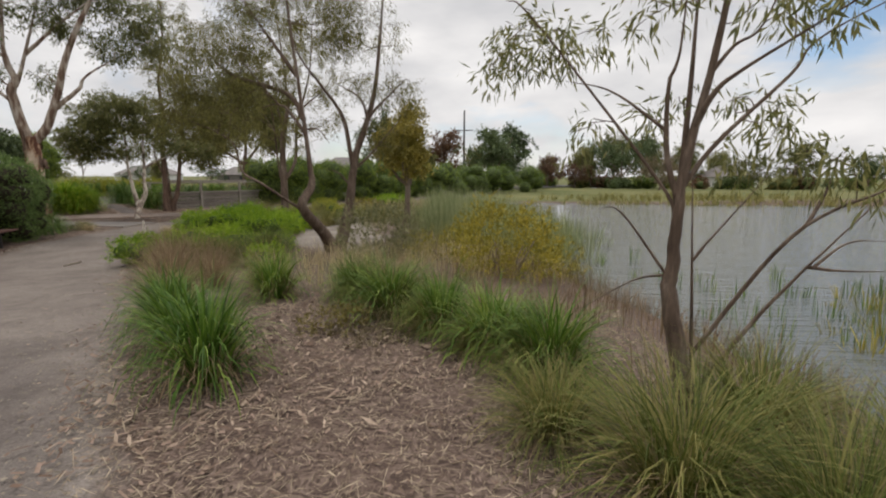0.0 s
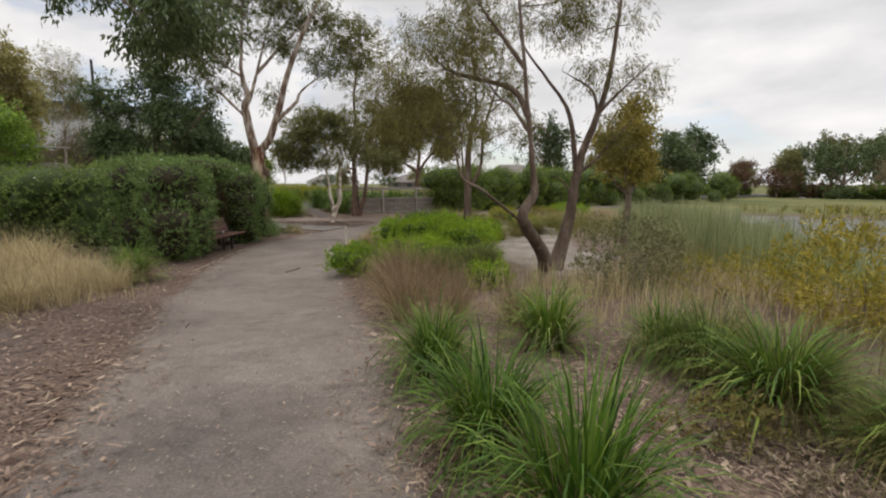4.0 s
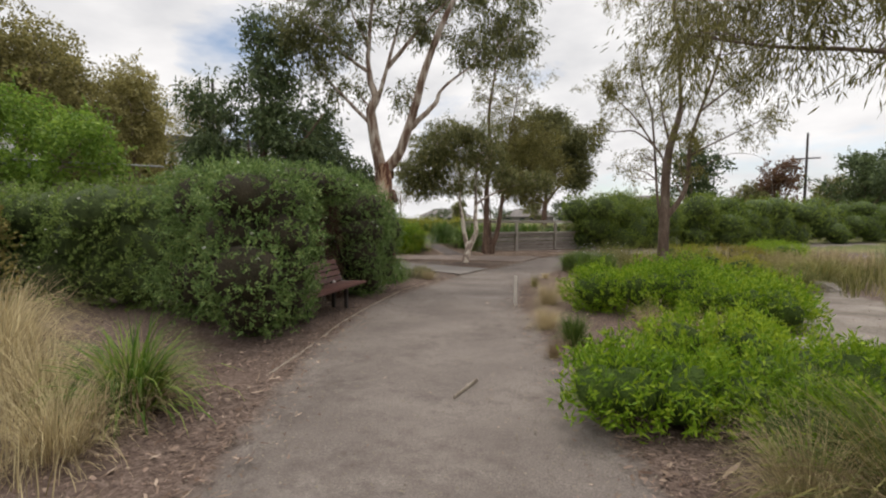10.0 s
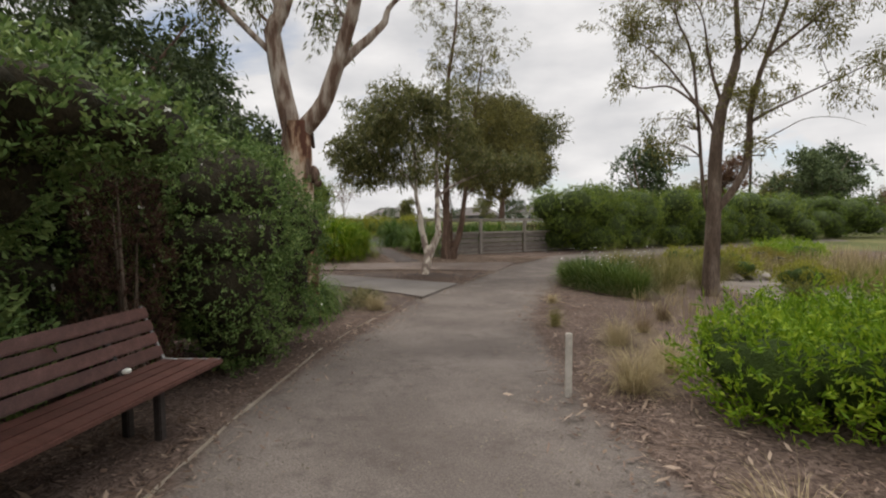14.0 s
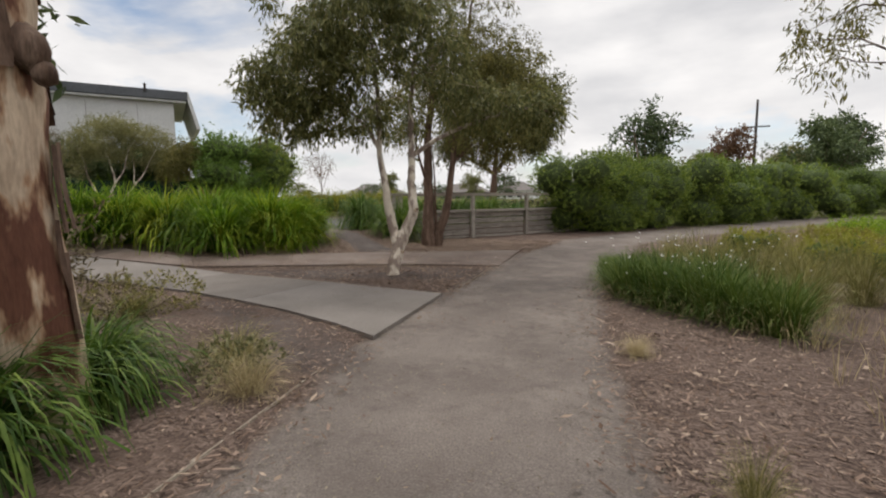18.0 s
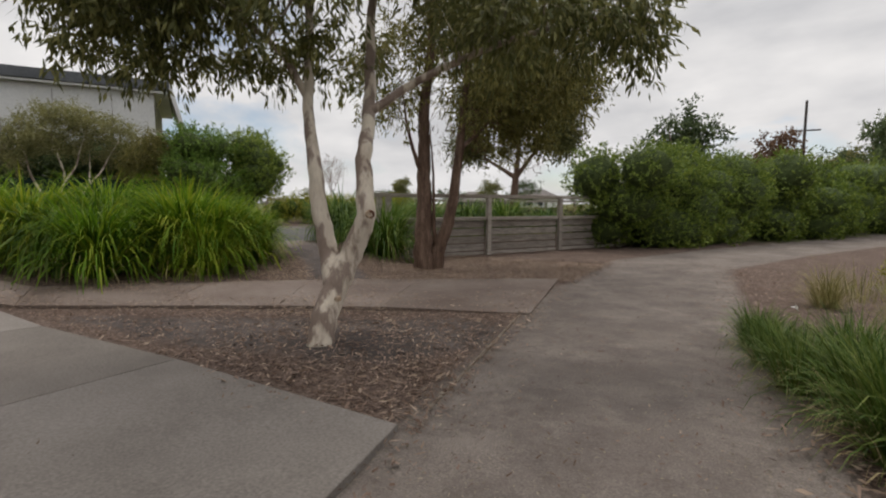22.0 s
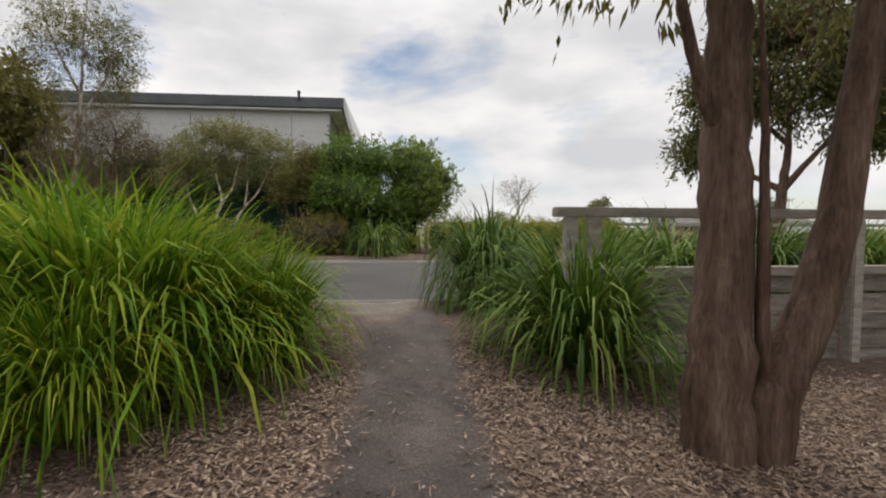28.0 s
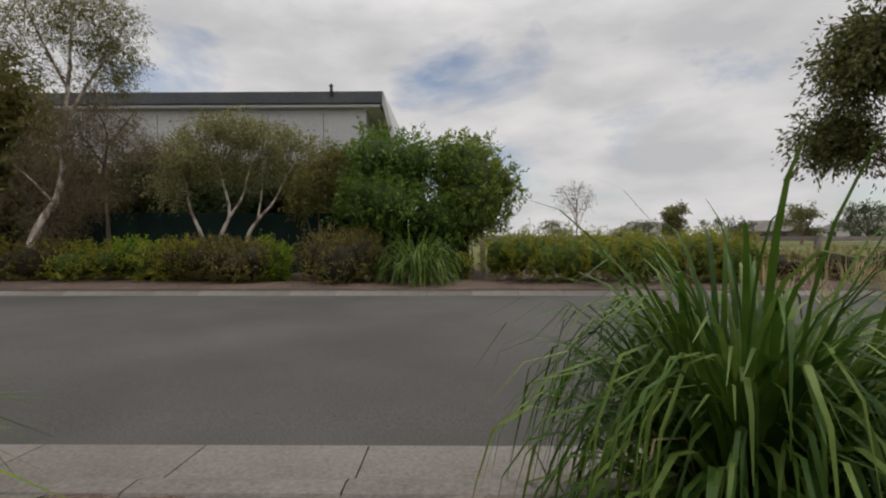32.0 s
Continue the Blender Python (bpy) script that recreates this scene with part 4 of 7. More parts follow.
turn_u = math.degrees(math.atan2(0.82, 0.57))
for side, n0, flip, lab in (("kerb_near", 30.10, 1, "pale concrete rolled kerb and gutter"), ("kerb_far", 39.00, -1, "pale concrete kerb across the street")):
    kerb = thing(side, 0, 0, 0, lab, "kerb")
    tagged(kerb, kind="structure")
    me = kerb_piece(1.05, flip)
    for q in range(-36, 60):
        px, py = un(q * 1.05 + 0.35, n0)
        ob = part("kerb_block", me, kerb)
        ob.matrix_basis = pose(px, py, 0.148 if flip > 0 else 0.10, 0, 0, turn_u)

# pram ramp at the kerb
rp = [un(4.6, 28.7), un(7.3, 28.8), un(8.45, 30.07), un(3.9, 30.07)]
part("slab", slab_mesh("slab", rp, lambda px, py: gz(px, py) + 0.02, 0.1, M["kerb"]), pavement)

# timber edging boards beside the path
def board(name, p, q, h, t, material, label, lift_=0.0, category="edging board"):
    p, q = np.array(p), np.array(q)
    L = float(np.hypot(*(q - p)))
    e = thing(name, *p, gz(*p) + lift_, label, category)
    zz = gz(*q) - gz(*p)
    e.matrix_basis = pose(p[0], p[1], gz(*p) + lift_, 0, -math.degrees(math.atan2(zz, L)), math.degrees(math.atan2(q[1] - p[1], q[0] - p[0])))
    part("plank", box_mesh("plank", L, t, h, material, 0.006, (L / 2, 0, h / 2 - 0.05)), e)
    for s in np.arange(0.3, L, 1.2):
        part("peg", box_mesh("peg", 0.04, 0.03, h * 0.9, material, 0.004, (s, t * 0.9, h / 2 - 0.055)), e)
    return e


edge_l = [(-7.45, 7.55), (-8.05, 8.7), (-8.7, 9.8), (-9.35, 11.1), (-10.15, 12.9), (-10.55, 14.2), (-10.97, 15.85)]
for a, b in zip(edge_l, edge_l[1:]):
    board("path_edging", a, b, 0.055, 0.024, M["timber_pale"], "low weathered timber board edging the path")
stake = thing("marker_stake", -7.44, 12.55, gz(-7.44, 12.55), "short pale timber marker stake in the mulch", "stake", turn=20)
part("shaft", box_mesh("shaft", 0.05, 0.032, 0.56, M["stake_paint"], 0.006, (0, 0, 0.2)), stake)
board("path_edging", (-11.45, 19.5), (-11.78, 22.35), 0.055, 0.02, M["timber_pale"], "thin timber board half buried in gravel")
board("path_edging", (-6.0, 8.3), (-6.05, 8.75), 0.06, 0.018, M["timber_pale"], "short stick of timber lying on the gravel", 0.01)

# ---- timber fence with boards below and a rail above ----
fx, fy = -16.45, 25.85
fd = np.array([0.54, 0.842])
fence = thing("timber_fence", fx, fy, -0.1, "weathered grey timber fence with sleepers below and a top rail", "fence", turn=math.degrees(math.atan2(fd[1], fd[0])))
FL = 11.0
for s, wd in ((0.14, 0.12), (0.36, 0.14), (3.2, 0.12), (5.7, 0.12), (8.2, 0.12), (10.9, 0.12)):
    part("post", box_mesh("post", wd, 0.12, 1.72, M["timber_light"], 0.012, (s, -0.055, 0.86 - 0.25)), fence)
for a, b in ((0.0, 5.7), (5.704, FL)):
    part("top_rail", box_mesh("top_rail", b - a - 0.004, 0.16, 0.095, M["timber_light"], 0.012, ((a + b) / 2, 0, 1.52)), fence)
for a, b in ((0.43, 3.135), (3.265, 5.635), (5.765, 8.135), (8.265, 10.83)):
    part("mid_rail", box_mesh("mid_rail", b - a, 0.15, 0.085, M["timber_light"], 0.010, ((a + b) / 2, 0.0, 0.945)), fence)
    for q in range(5):
        part("sleeper", box_mesh("sleeper", b - a, 0.07, 0.172, M["timber"], 0.012, ((a + b) / 2, 0.05 + 0.016 * math.sin(q * 2.1 + a), 0.80 - q * 0.200)), fence)

# ---- bench ----
bench = thing("park_bench", -9.14, 10.24, 0.14, "dark red-brown slatted park bench set into the hedge", "bench", turn=math.degrees(math.atan2(0.954, -0.31)))
BL = 1.85
for q in range(4):
    part("seat_slat", box_mesh("seat_slat", BL, 0.105, 0.035, M["bench_wood"], 0.010, (0, 0.06 + q * 0.113, 0.42 - 0.006 * q)), bench)
for q in range(4):
    me = box_mesh("back_slat", BL, 0.032, 0.078, M["bench_wood"], 0.009)
    ob = part("back_slat", me, bench)
    ob.matrix_basis = pose(0, 0.475 + q * 0.034, 0.475 + q * 0.086, -20, 0, 0)
for sx in (-0.56, 0.56):
    s = Soup()
    tube(s, curve_pts([(sx, 0.06, 0.395), (sx, 0.40, 0.385), (sx, 0.46, 0.43), (sx, 0.54, 0.60), (sx, 0.61, 0.755)]), np.full(25, 0.022), 8)
    part("support", s.mesh("support", M["dark_steel"], True), bench)
    for yy in (0.20, 0.42):
        part("leg", box_mesh("leg", 0.05, 0.05, 0.46, M["dark_steel"], 0.006, (sx, yy, 0.17)), bench)
for sx in (-0.91, 0.91):
    s = Soup()
    tube(s, curve_pts([(sx, 0.02, 0.43), (sx, 0.42, 0.415), (sx, 0.46, 0.45), (sx, 0.61, 0.775)]), np.full(19, 0.011), 6)
    part("end_strap", s.mesh("end_strap", M["steel"], True), bench)
s = Soup()
heart(s, [(0.55, 0.40, 0.45, 0.03, 0.025, 0.018)], 1.0, rng(5))
tagged(new("paper_scrap", s.mesh("paper_scrap", M["flower"], True)), "small crumpled white paper scrap on the bench seat", "litter").matrix_world = bench.matrix_basis


# ---- hedges round the bench ----
def along_blobs(pts, rad, tops, r, x0, y0, step=0.55, low=0.55):
    """Overlapping lumps along a line, from the ground to the given tops."""
    out = []
    for (ax, ay, at), (bx, by, bt) in zip([(*p, t) for p, t in zip(pts, tops)], [(*p, t) for p, t in zip(pts[1:], tops[1:])]):
        L = math.hypot(bx - ax, by - ay)
        k = max(1, int(L / step))
        for i in range(k):
            t = (i + 0.5) / k
            px, py, top = ax + (bx - ax) * t, ay + (by - ay) * t, at + (bt - at) * t
            for zc in np.arange(low, top - rad * 0.5, rad * 0.85):
                out.append((px - x0 + r.normal(0, 0.12), py - y0 + r.normal(0, 0.12), zc, rad * r.uniform(0.62, 1.2), rad * r.uniform(0.62, 1.2), rad * r.uniform(0.7, 1.0)))
            out.append((px - x0 + r.normal(0, 0.1), py - y0 + r.normal(0, 0.1), top - rad * 0.72, rad * r.uniform(0.8, 1.1), rad * r.uniform(0.8, 1.1), rad * 0.75))
    return out


r = rng(100)
hb = along_blobs([(-11.2, 9.2), (-12.4, 8.9), (-14.4, 8.4), (-17.0, 7.9)], 0.66, [2.0, 2.0, 1.9, 1.8], r, -14.0, 8.6, 0.6)
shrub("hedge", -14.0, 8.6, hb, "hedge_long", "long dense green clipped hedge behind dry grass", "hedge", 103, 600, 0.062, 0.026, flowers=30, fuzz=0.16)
hb = along_blobs([(-9.25, 9.05), (-10.3, 9.2), (-11.0, 9.2)], 0.6, [1.95, 2.05, 2.0], r, -9.5, 9.3, 0.5)
hb += along_blobs([(-8.98, 8.45), (-9.08, 9.15)], 0.46, [1.95, 2.0], r, -9.5, 9.3, 0.32, 0.4)
hb += along_blobs([(-9.85, 9.35), (-10.2, 10.2)], 0.44, [2.0, 2.0], r, -9.5, 9.3, 0.4, 0.45)
hb += along_blobs([(-10.9, 9.3), (-11.1, 10.3), (-11.0, 11.3)], 0.5, [1.9, 1.9, 1.9], r, -9.5, 9.3, 0.45, 0.4)
hb += [(0.1 - 0.15 * q, 0.35 + 0.5 * q, 1.86, 0.5, 0.5, 0.26) for q in range(3)]
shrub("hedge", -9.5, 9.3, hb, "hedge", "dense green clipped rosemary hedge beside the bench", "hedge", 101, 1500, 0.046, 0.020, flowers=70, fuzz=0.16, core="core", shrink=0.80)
hb = along_blobs([(-10.25, 11.55), (-10.5, 12.25), (-10.8, 12.95)], 0.48, [1.98, 1.92, 1.7], r, -10.7, 13.1, 0.34, 0.44)
hb += along_blobs([(-10.9, 11.3), (-11.2, 12.4)], 0.5, [2.05, 2.0], r, -10.7, 13.1, 0.5)
hb += [(-0.35 + 0.15 * q, -2.3 + 0.62 * q, 1.95, 0.5, 0.5, 0.22) for q in range(3)]
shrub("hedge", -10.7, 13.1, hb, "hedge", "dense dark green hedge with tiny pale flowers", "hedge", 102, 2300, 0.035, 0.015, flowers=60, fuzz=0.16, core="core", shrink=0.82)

# bare twiggy inside of the hedge, seen behind the bench's end
bl = [(0.06 * math.sin(q * 2.4), 0.10 * math.cos(q * 1.7), 0.30 + 0.22 * q, 0.24, 0.24, 0.26) for q in range(7)]
shrub("hedge_inside", -10.32, 11.02, bl, "twig_red", "bare red-brown twigs inside the hedge behind the bench", "hedge", 104, 1500, 0.07, 0.008, fuzz=0.2, core="core", stems=26, out=0.3, up=0.9, solid=False)
# looser shrubs that carry on from the hedge
for i, (x, y, w, h, mat) in enumerate([(-12.3, 5.5, 1.0, 1.75, "hedge_light"), (-13.3, 6.7, 1.0, 1.8, "rust_shrub"), (-14.6, 7.2, 1.0, 1.8, "hedge_light"), (-11.6, 4.2, 0.9, 1.6, "hedge"), (-16.4, 6.6, 1.2, 1.9, "hedge_light")]):
    rr = rng(150 + i)
    bl = [(rr.uniform(-0.6, 0.6) * w, rr.uniform(-0.6, 0.6) * w, h * q, w * rr.uniform(0.45, 0.65), w * rr.uniform(0.45, 0.65), h * 0.2) for q in (0.15, 0.25, 0.35, 0.45, 0.55, 0.65, 0.75, 0.8)]
    shrub("garden_shrub", x, y, bl, mat, "loose leafy shrub beside the hedge" if mat != "rust_shrub" else "loose shrub with reddish-brown leaves beside the hedge", "shrub", 160 + i, 420, 0.07, 0.03, "shrubs beside the hedge", fuzz=0.16, shrink=0.8)

bl = [(q * 0.4 - 0.6, 0.15 * math.sin(q * 2.0), 0.5 + 0.35 * (q % 3), 0.6, 0.55, 0.5) for q in range(5)]
shrub("garden_shrub", -13.7, 14.5, bl, "brown_shrub", "grey-brown twiggy shrub behind the gum tree", "shrub", 170, 620, 0.07, 0.014, "shrubs beside the hedge", fuzz=0.24, solid=False, stems=10)

# ---- hedgerow at the end of the pond ----
HR = [(-11.0, 33.0), (-9.7, 35.2), (-8.2, 37.4), (-6.0, 40.6), (-3.6, 44.0), (-1.0, 47.6), (2.0, 51.6), (5.5, 56.0), (9.5, 60.5)]
for i, (a, b) in enumerate(HR):
    rr = rng(200 + i)
    top = 3.0 if i < 3 else 3.1
    bl = [(q * 0.56 + rr.normal(0, 0.45), q * 0.83 + rr.normal(0, 0.4), zz, rr.uniform(0.8, 1.15), rr.uniform(0.8, 1.15), rr.uniform(0.6, 0.9)) for zz, q in zip((0.6, 0.7, 0.9, 1.4, 1.5, 1.8, 2.1, top - 0.7, top - 0.6), (-1.6, 0.1, 1.6, -0.9, 0.9, 1.9, -1.9, -1.0, 0.5))]
    bl += [(0.9, 1.2, 1.2, 1.1, 1.1, 1.1), (0.5, 0.8, top - 1.0, 1.0, 1.0, 0.8)]
    shrub("hedgerow_shrub", a, b, bl, "hedge_light", "tall dense mid-green hedgerow shrub", "shrub", 210 + i, (400 if i < 2 else 240 if i < 4 else 115), (0.085 if i < 2 else 0.11), (0.036 if i < 2 else 0.05), "hedgerow along the pond", 0.84, fuzz=0.12)

# ---- low bright green shrubs on the pond side of the path ----
def low_shrub(x, y, w, h, seed, n=6, mat="low_green", label="low spreading bright green shrub", per=1650, length=0.058, width=0.016, solid=True):
    rr = rng(seed)
    bl = [(rr.uniform(-w, w) * 0.6, rr.uniform(-w, w) * 0.6, h * rr.uniform(0.35, 0.6), w * rr.uniform(0.30, 0.48), w * rr.uniform(0.30, 0.48), h * rr.uniform(0.36, 0.54)) for _ in range(n + 3)]
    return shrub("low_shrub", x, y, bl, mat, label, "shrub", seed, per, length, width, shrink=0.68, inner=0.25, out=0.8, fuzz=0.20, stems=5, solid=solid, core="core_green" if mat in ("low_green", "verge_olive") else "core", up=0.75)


for i, (x, y, w, h) in enumerate([(-4.75, 8.75, 0.65, 0.5), (-3.9, 9.3, 0.75, 0.45), (-3.7, 8.7, 0.5, 0.4), (-6.0, 12.9, 0.8, 0.7), (-5.0, 13.3, 0.95, 0.75), (-4.3, 12.5, 0.8, 0.62), (-5.6, 14.3, 0.8, 0.6), (-4.6, 14.6, 0.8, 0.6), (-2.3, 7.9, 0.4, 0.35), (-4.5, 10.2, 0.7, 0.5), (-4.2, 13.7, 0.6, 0.5)]):
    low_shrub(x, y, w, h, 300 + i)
low_shrub(-0.5, 8.4, 0.75, 0.85, 320, 7, "grey_shrub", "loose grey-green shrub with white flowers", 1300, 0.05, 0.016, False)
low_shrub(1.35, 6.7, 0.75, 0.85, 321, 11, "yellow_bush", "sparse yellow-green wattle bush by the water", 850, 0.07, 0.015, False)
low_shrub(1.9, 7.6, 0.6, 0.55, 322, 6, "yellow_bush", "sparse yellow-green wattle bush by the water", 700, 0.07, 0.015, False)
low_shrub(0.6, 7.8, 0.6, 0.5, 323, 5, "yellow_bush", "small olive-yellow spreading bush", 420, 0.07, 0.014, False)
low_shrub(-0.2, 4.22, 0.30, 0.20, 329, 6, "rust_shrub", "low dead reddish-brown prostrate shrub on mulch", 2600, 0.035, 0.010, False)
low_shrub(0.12, 4.05, 0.34, 0.10, 330, 6, "brown_shrub", "flattened dead grey-brown ground cover on mulch", 1800, 0.04, 0.008, False)
low_shrub(-13.3, 15.6, 0.4, 0.2, 324, 5, "grey_shrub", "low grey-green ground cover in leaf litter", 900, 0.04, 0.018, False)
low_shrub(-11.6, 15.3, 0.4, 0.25, 325, 5, "grey_shrub", "low grey-green ground cover in leaf litter", 900, 0.045, 0.02, False)
low_shrub(-14.6, 16.6, 0.7, 0.5, 326, 5, "olive_grass", "low olive green ground cover", 700, 0.05, 0.016, False)

for i, (x, y, w, h, mat, lab) in enumerate([(-5.63, 23.4, 0.9, 0.75, "verge_olive", "rounded olive-yellow bush in dry grass"), (-3.4, 29.1, 1.3, 0.75, "low_green", "low spreading green bush in dry grass"), (-4.3, 21.3, 0.65, 0.55, "verge_olive", "rounded olive-yellow bush in dry grass"), (-4.5, 27.6, 1.0, 0.6, "yellow_olive", "low olive bush in dry grass"), (-6.6, 26.4, 0.7, 0.6, "verge_olive", "rounded olive-yellow bush in dry grass")]):
    low_shrub(x, y, w, h, 340 + i, 6, mat, lab, 900, 0.075, 0.017)

# ---- tussocks ----
LG = "bright green strap-leaved grass tussock in bark mulch"
for x, y, h, w in [(-0.75, 3.25, 0.60, 0.78), (-1.75, 4.45, 0.48, 0.85), (-1.15, 5.3, 0.52, 0.85), (-1.2, 3.75, 0.5, 0.9)]:
    tussock("strap", x, y, h, LG, wide=w)
for i in range(14):
    t = i / 13
    x, y = -0.35 + 1.75 * t + 0.16 * math.sin(i * 2.3), 5.35 - 2.0 * t + 0.12 * math.sin(i * 4.1)
    h = 0.40 + 0.11 * math.sin(i * 1.7)
    tussock("sedge" if i % 3 == 1 else "strap", x, y, h, "green tussock grass in a planted row", group="planted row of tussocks", wide=0.95 + 0.2 * math.sin(i * 2.9))
    if i % 3 == 2:
        tussock("fine_red", x + 0.32, y + 0.36, 0.42, "dry reddish grass behind the planted row", wide=0.9)
for x, y, h in [(1.65, 2.25, 0.60), (2.25, 2.75, 0.55), (1.25, 2.7, 0.42), (2.5, 2.1, 0.6), (2.0, 1.9, 0.55)]:
    tussock("sedge", x, y, h * 0.9, "large arching green tussock with pale tips", wide=1.1)
for x, y, h in [(-2.55, 5.85, 0.75), (-2.15, 6.0, 0.6), (-3.0, 6.5, 0.7), (-3.45, 7.25, 0.72), (-2.8, 7.0, 0.6), (-1.5, 5.9, 0.55), (-3.9, 7.9, 0.5), (-1.9, 4.9, 0.45), (-6.3, 11.0, 0.35), (-7.0, 12.9, 0.42), (-6.8, 13.5, 0.4), (-7.3, 14.4, 0.35), (-5.2, 11.6, 0.4), (-4.5, 11.2, 0.4)]:
    brown = x > -3.6 and y < 8.5
    tussock("fine_red" if brown else "fine_dry", x, y, h, "dry brown tussock grass leaning over mulch" if brown else "dry straw-coloured tussock grass leaning over mulch", wide=0.9)
for x, y, h in [(-6.6, 4.2, 0.62), (-7.1, 5.0, 0.6), (-7.6, 5.7, 0.6), (-8.6, 5.6, 0.66), (-7.9, 7.0, 0.5), (-8.3, 6.5, 0.6), (-9.4, 6.6, 0.8), (-10.4, 6.8, 0.8), (-7.9, 4.4, 0.85), (-8.9, 4.6, 0.9), (-6.2, 3.2, 0.7), (-11.3, 7.0, 0.8), (-10.0, 5.6, 0.85), (-7.35, 6.3, 0.5)]:
    tussock("fine_dry", x, y, h, "dry blond tussock grass in front of the hedge", wide=0.95, group="dry grasses by the hedge")
for x, y, h in [(-3.5, 7.9, 0.62), (-3.1, 8.1, 0.6), (-2.75, 8.9, 0.6), (-2.9, 9.7, 0.5)]:
    tussock("sedge", x, y, h * 1.05, "olive-green fine sedge tussock beside the low shrubs", wide=1.05)
for i in range(10):
    x, y = -3.9 + 0.22 * i + 0.3 * math.sin(i * 2.7), 15.2 + 0.75 * i + 0.5 * math.sin(i * 1.9)
    tussock("fine_olive", x - 0.9 * (i % 2), y, 0.5 + 0.12 * math.sin(i * 3.1), "olive tussock grass beside the sandy hollow", group="tussocks by the sandy hollow")
for x, y, h in [(-3.76, 16.9, 0.62), (-2.95, 18.8, 0.7), (-3.3, 17.7, 0.55), (-4.9, 18.6, 0.45)]:
    tussock("sedge", x, y, h, "rounded olive-green sedge tussock by the sandy hollow", wide=1.15)
low_shrub(-3.1, 10.2, 0.55, 0.34, 327)
tussock("fine_olive", -7.3, 4.3, 0.75, "soft grey-green tussock grass")
tussock("strap", -7.72, 6.85, 0.56, LG)
tussock("iris", -5.75, 10.35, 0.36, "small upright green tussock in mulch", wide=0.7)
tussock("fine_red", -5.75, 9.75, 0.2, "small rust-coloured dry tuft", wide=0.9)
tussock("fine_olive", -8.15, 15.1, 0.3, "small upright green tussock in mulch", wide=0.6)
tussock("fine_dry", -11.1, 15.25, 0.32, "dry straw-coloured tuft beside the edging board", wide=1.1)
tussock("fine_olive", -11.6, 15.6, 0.35, "low dull green grass tuft", wide=1.2)
tussock("fine_olive", -14.4, 16.5, 0.35, "low dull green grass tuft", wide=1.4)
tussock("fine_red", -7.1, 15.2, 0.26, "low dry brown grass tuft in mulch")
tussock("fine_red", -6.9, 16.1, 0.3, "low dry brown grass tuft in mulch")
tussock("fine_dry", -8.7, 17.2, 0.2, "tiny dry tuft in mulch")
for x, y, h, w in [(-8.95, 20.0, 0.66, 0.8), (-8.45, 19.45, 0.7, 0.8), (-7.95, 18.95, 0.7, 0.8), (-7.45, 18.45, 0.62, 0.8), (-8.6, 20.4, 0.7, 0.8), (-7.9, 19.8, 0.72, 0.8), (-8.7, 19.75, 0.62, 0.9), (-8.2, 19.2, 0.62, 0.9), (-7.7, 18.7, 0.6, 0.9), (-9.0, 20.5, 0.6, 0.9), (-9.25, 21.0, 0.5, 0.85), (-9.35, 21.6, 0.44, 0.85), (-9.4, 22.2, 0.40, 0.9), (-8.9, 21.3, 0.55, 0.85)]:
    tussock("iris", x, y, h, "upright green iris clump with small white flowers", "iris clump", "iris bed by the path", w, name="iris_clump")
for x, y, h in [(-8.0, 20.9, 0.95), (-7.4, 20.5, 0.9), (-7.0, 19.6, 0.8), (-6.8, 21.4, 0.9), (-8.3, 21.9, 0.8), (-6.2, 20.6, 0.8), (-5.8, 22.6, 0.8), (-7.6, 23.2, 0.7), (-8.4, 24.6, 0.6), (-6.4, 24.6, 0.7)]:
    tussock("fine_olive", x, y, h, "feathery grey-tan tussock grass", wide=0.8)
tussock("strap_grey", -11.7, 13.95, 0.70, "arching grey-green strap-leaved clump at a tree's foot")
tussock("strap_grey", -12.0, 14.7, 0.62, "arching grey-green strap-leaved clump at a tree's foot")
# tall clumps along the footpath and by the street
TL = "tall bright green strap-leaved clump in bark mulch"
for i, (x, y, h, kind) in enumerate([(-17.55, 23.45, 0.95, "strap_big"), (-18.2, 23.1, 0.95, "strap_big"), (-17.25, 22.2, 0.95, "strap_big"), (-17.75, 22.85, 1.2, "strap_big"), (-18.0, 22.4, 1.4, "strap_big"), (-18.95, 22.65, 1.3, "strap_big"), (-19.2, 21.3, 1.35, "strap_grey"), (-20.1, 20.9, 1.35, "strap_big"), (-19.8, 22.0, 1.4, "strap_big"), (-21.0, 20.4, 1.4, "strap_big"), (-21.9, 19.9, 1.4, "strap_big"), (-20.7, 21.3, 1.4, "strap_grey"), (-22.6, 19.5, 1.4, "strap_big"), (-23.4, 19.0, 1.4, "strap_big"), (-19.0, 21.9, 1.3, "strap_grey"), (-18.4, 21.1, 1.2, "strap_big")]):
    tussock(kind, x, y, h * 0.88, TL, group="tall clumps by the footpath", wide=0.85 if i < 3 else 1.0)
for x, y, h, kind, w in [(-16.12, 25.8, 1.22, "strap_deep", 0.92), (-17.9, 26.45, 1.36, "strap_grey", 0.70), (-17.0, 27.6, 1.0, "strap_deep", 0.75), (-16.6, 28.6, 1.2, "strap_grey", 0.9), (-15.9, 29.9, 1.2, "strap_grey", 0.9), (-15.2, 31.2, 1.2, "strap_deep", 0.9), (-14.3, 32.6, 1.2, "strap_grey", 0.9), (-17.6, 28.9, 1.0, "strap_deep", 0.9)]:
    tussock(kind, x, y, h * 0.92, TL, wide=w)

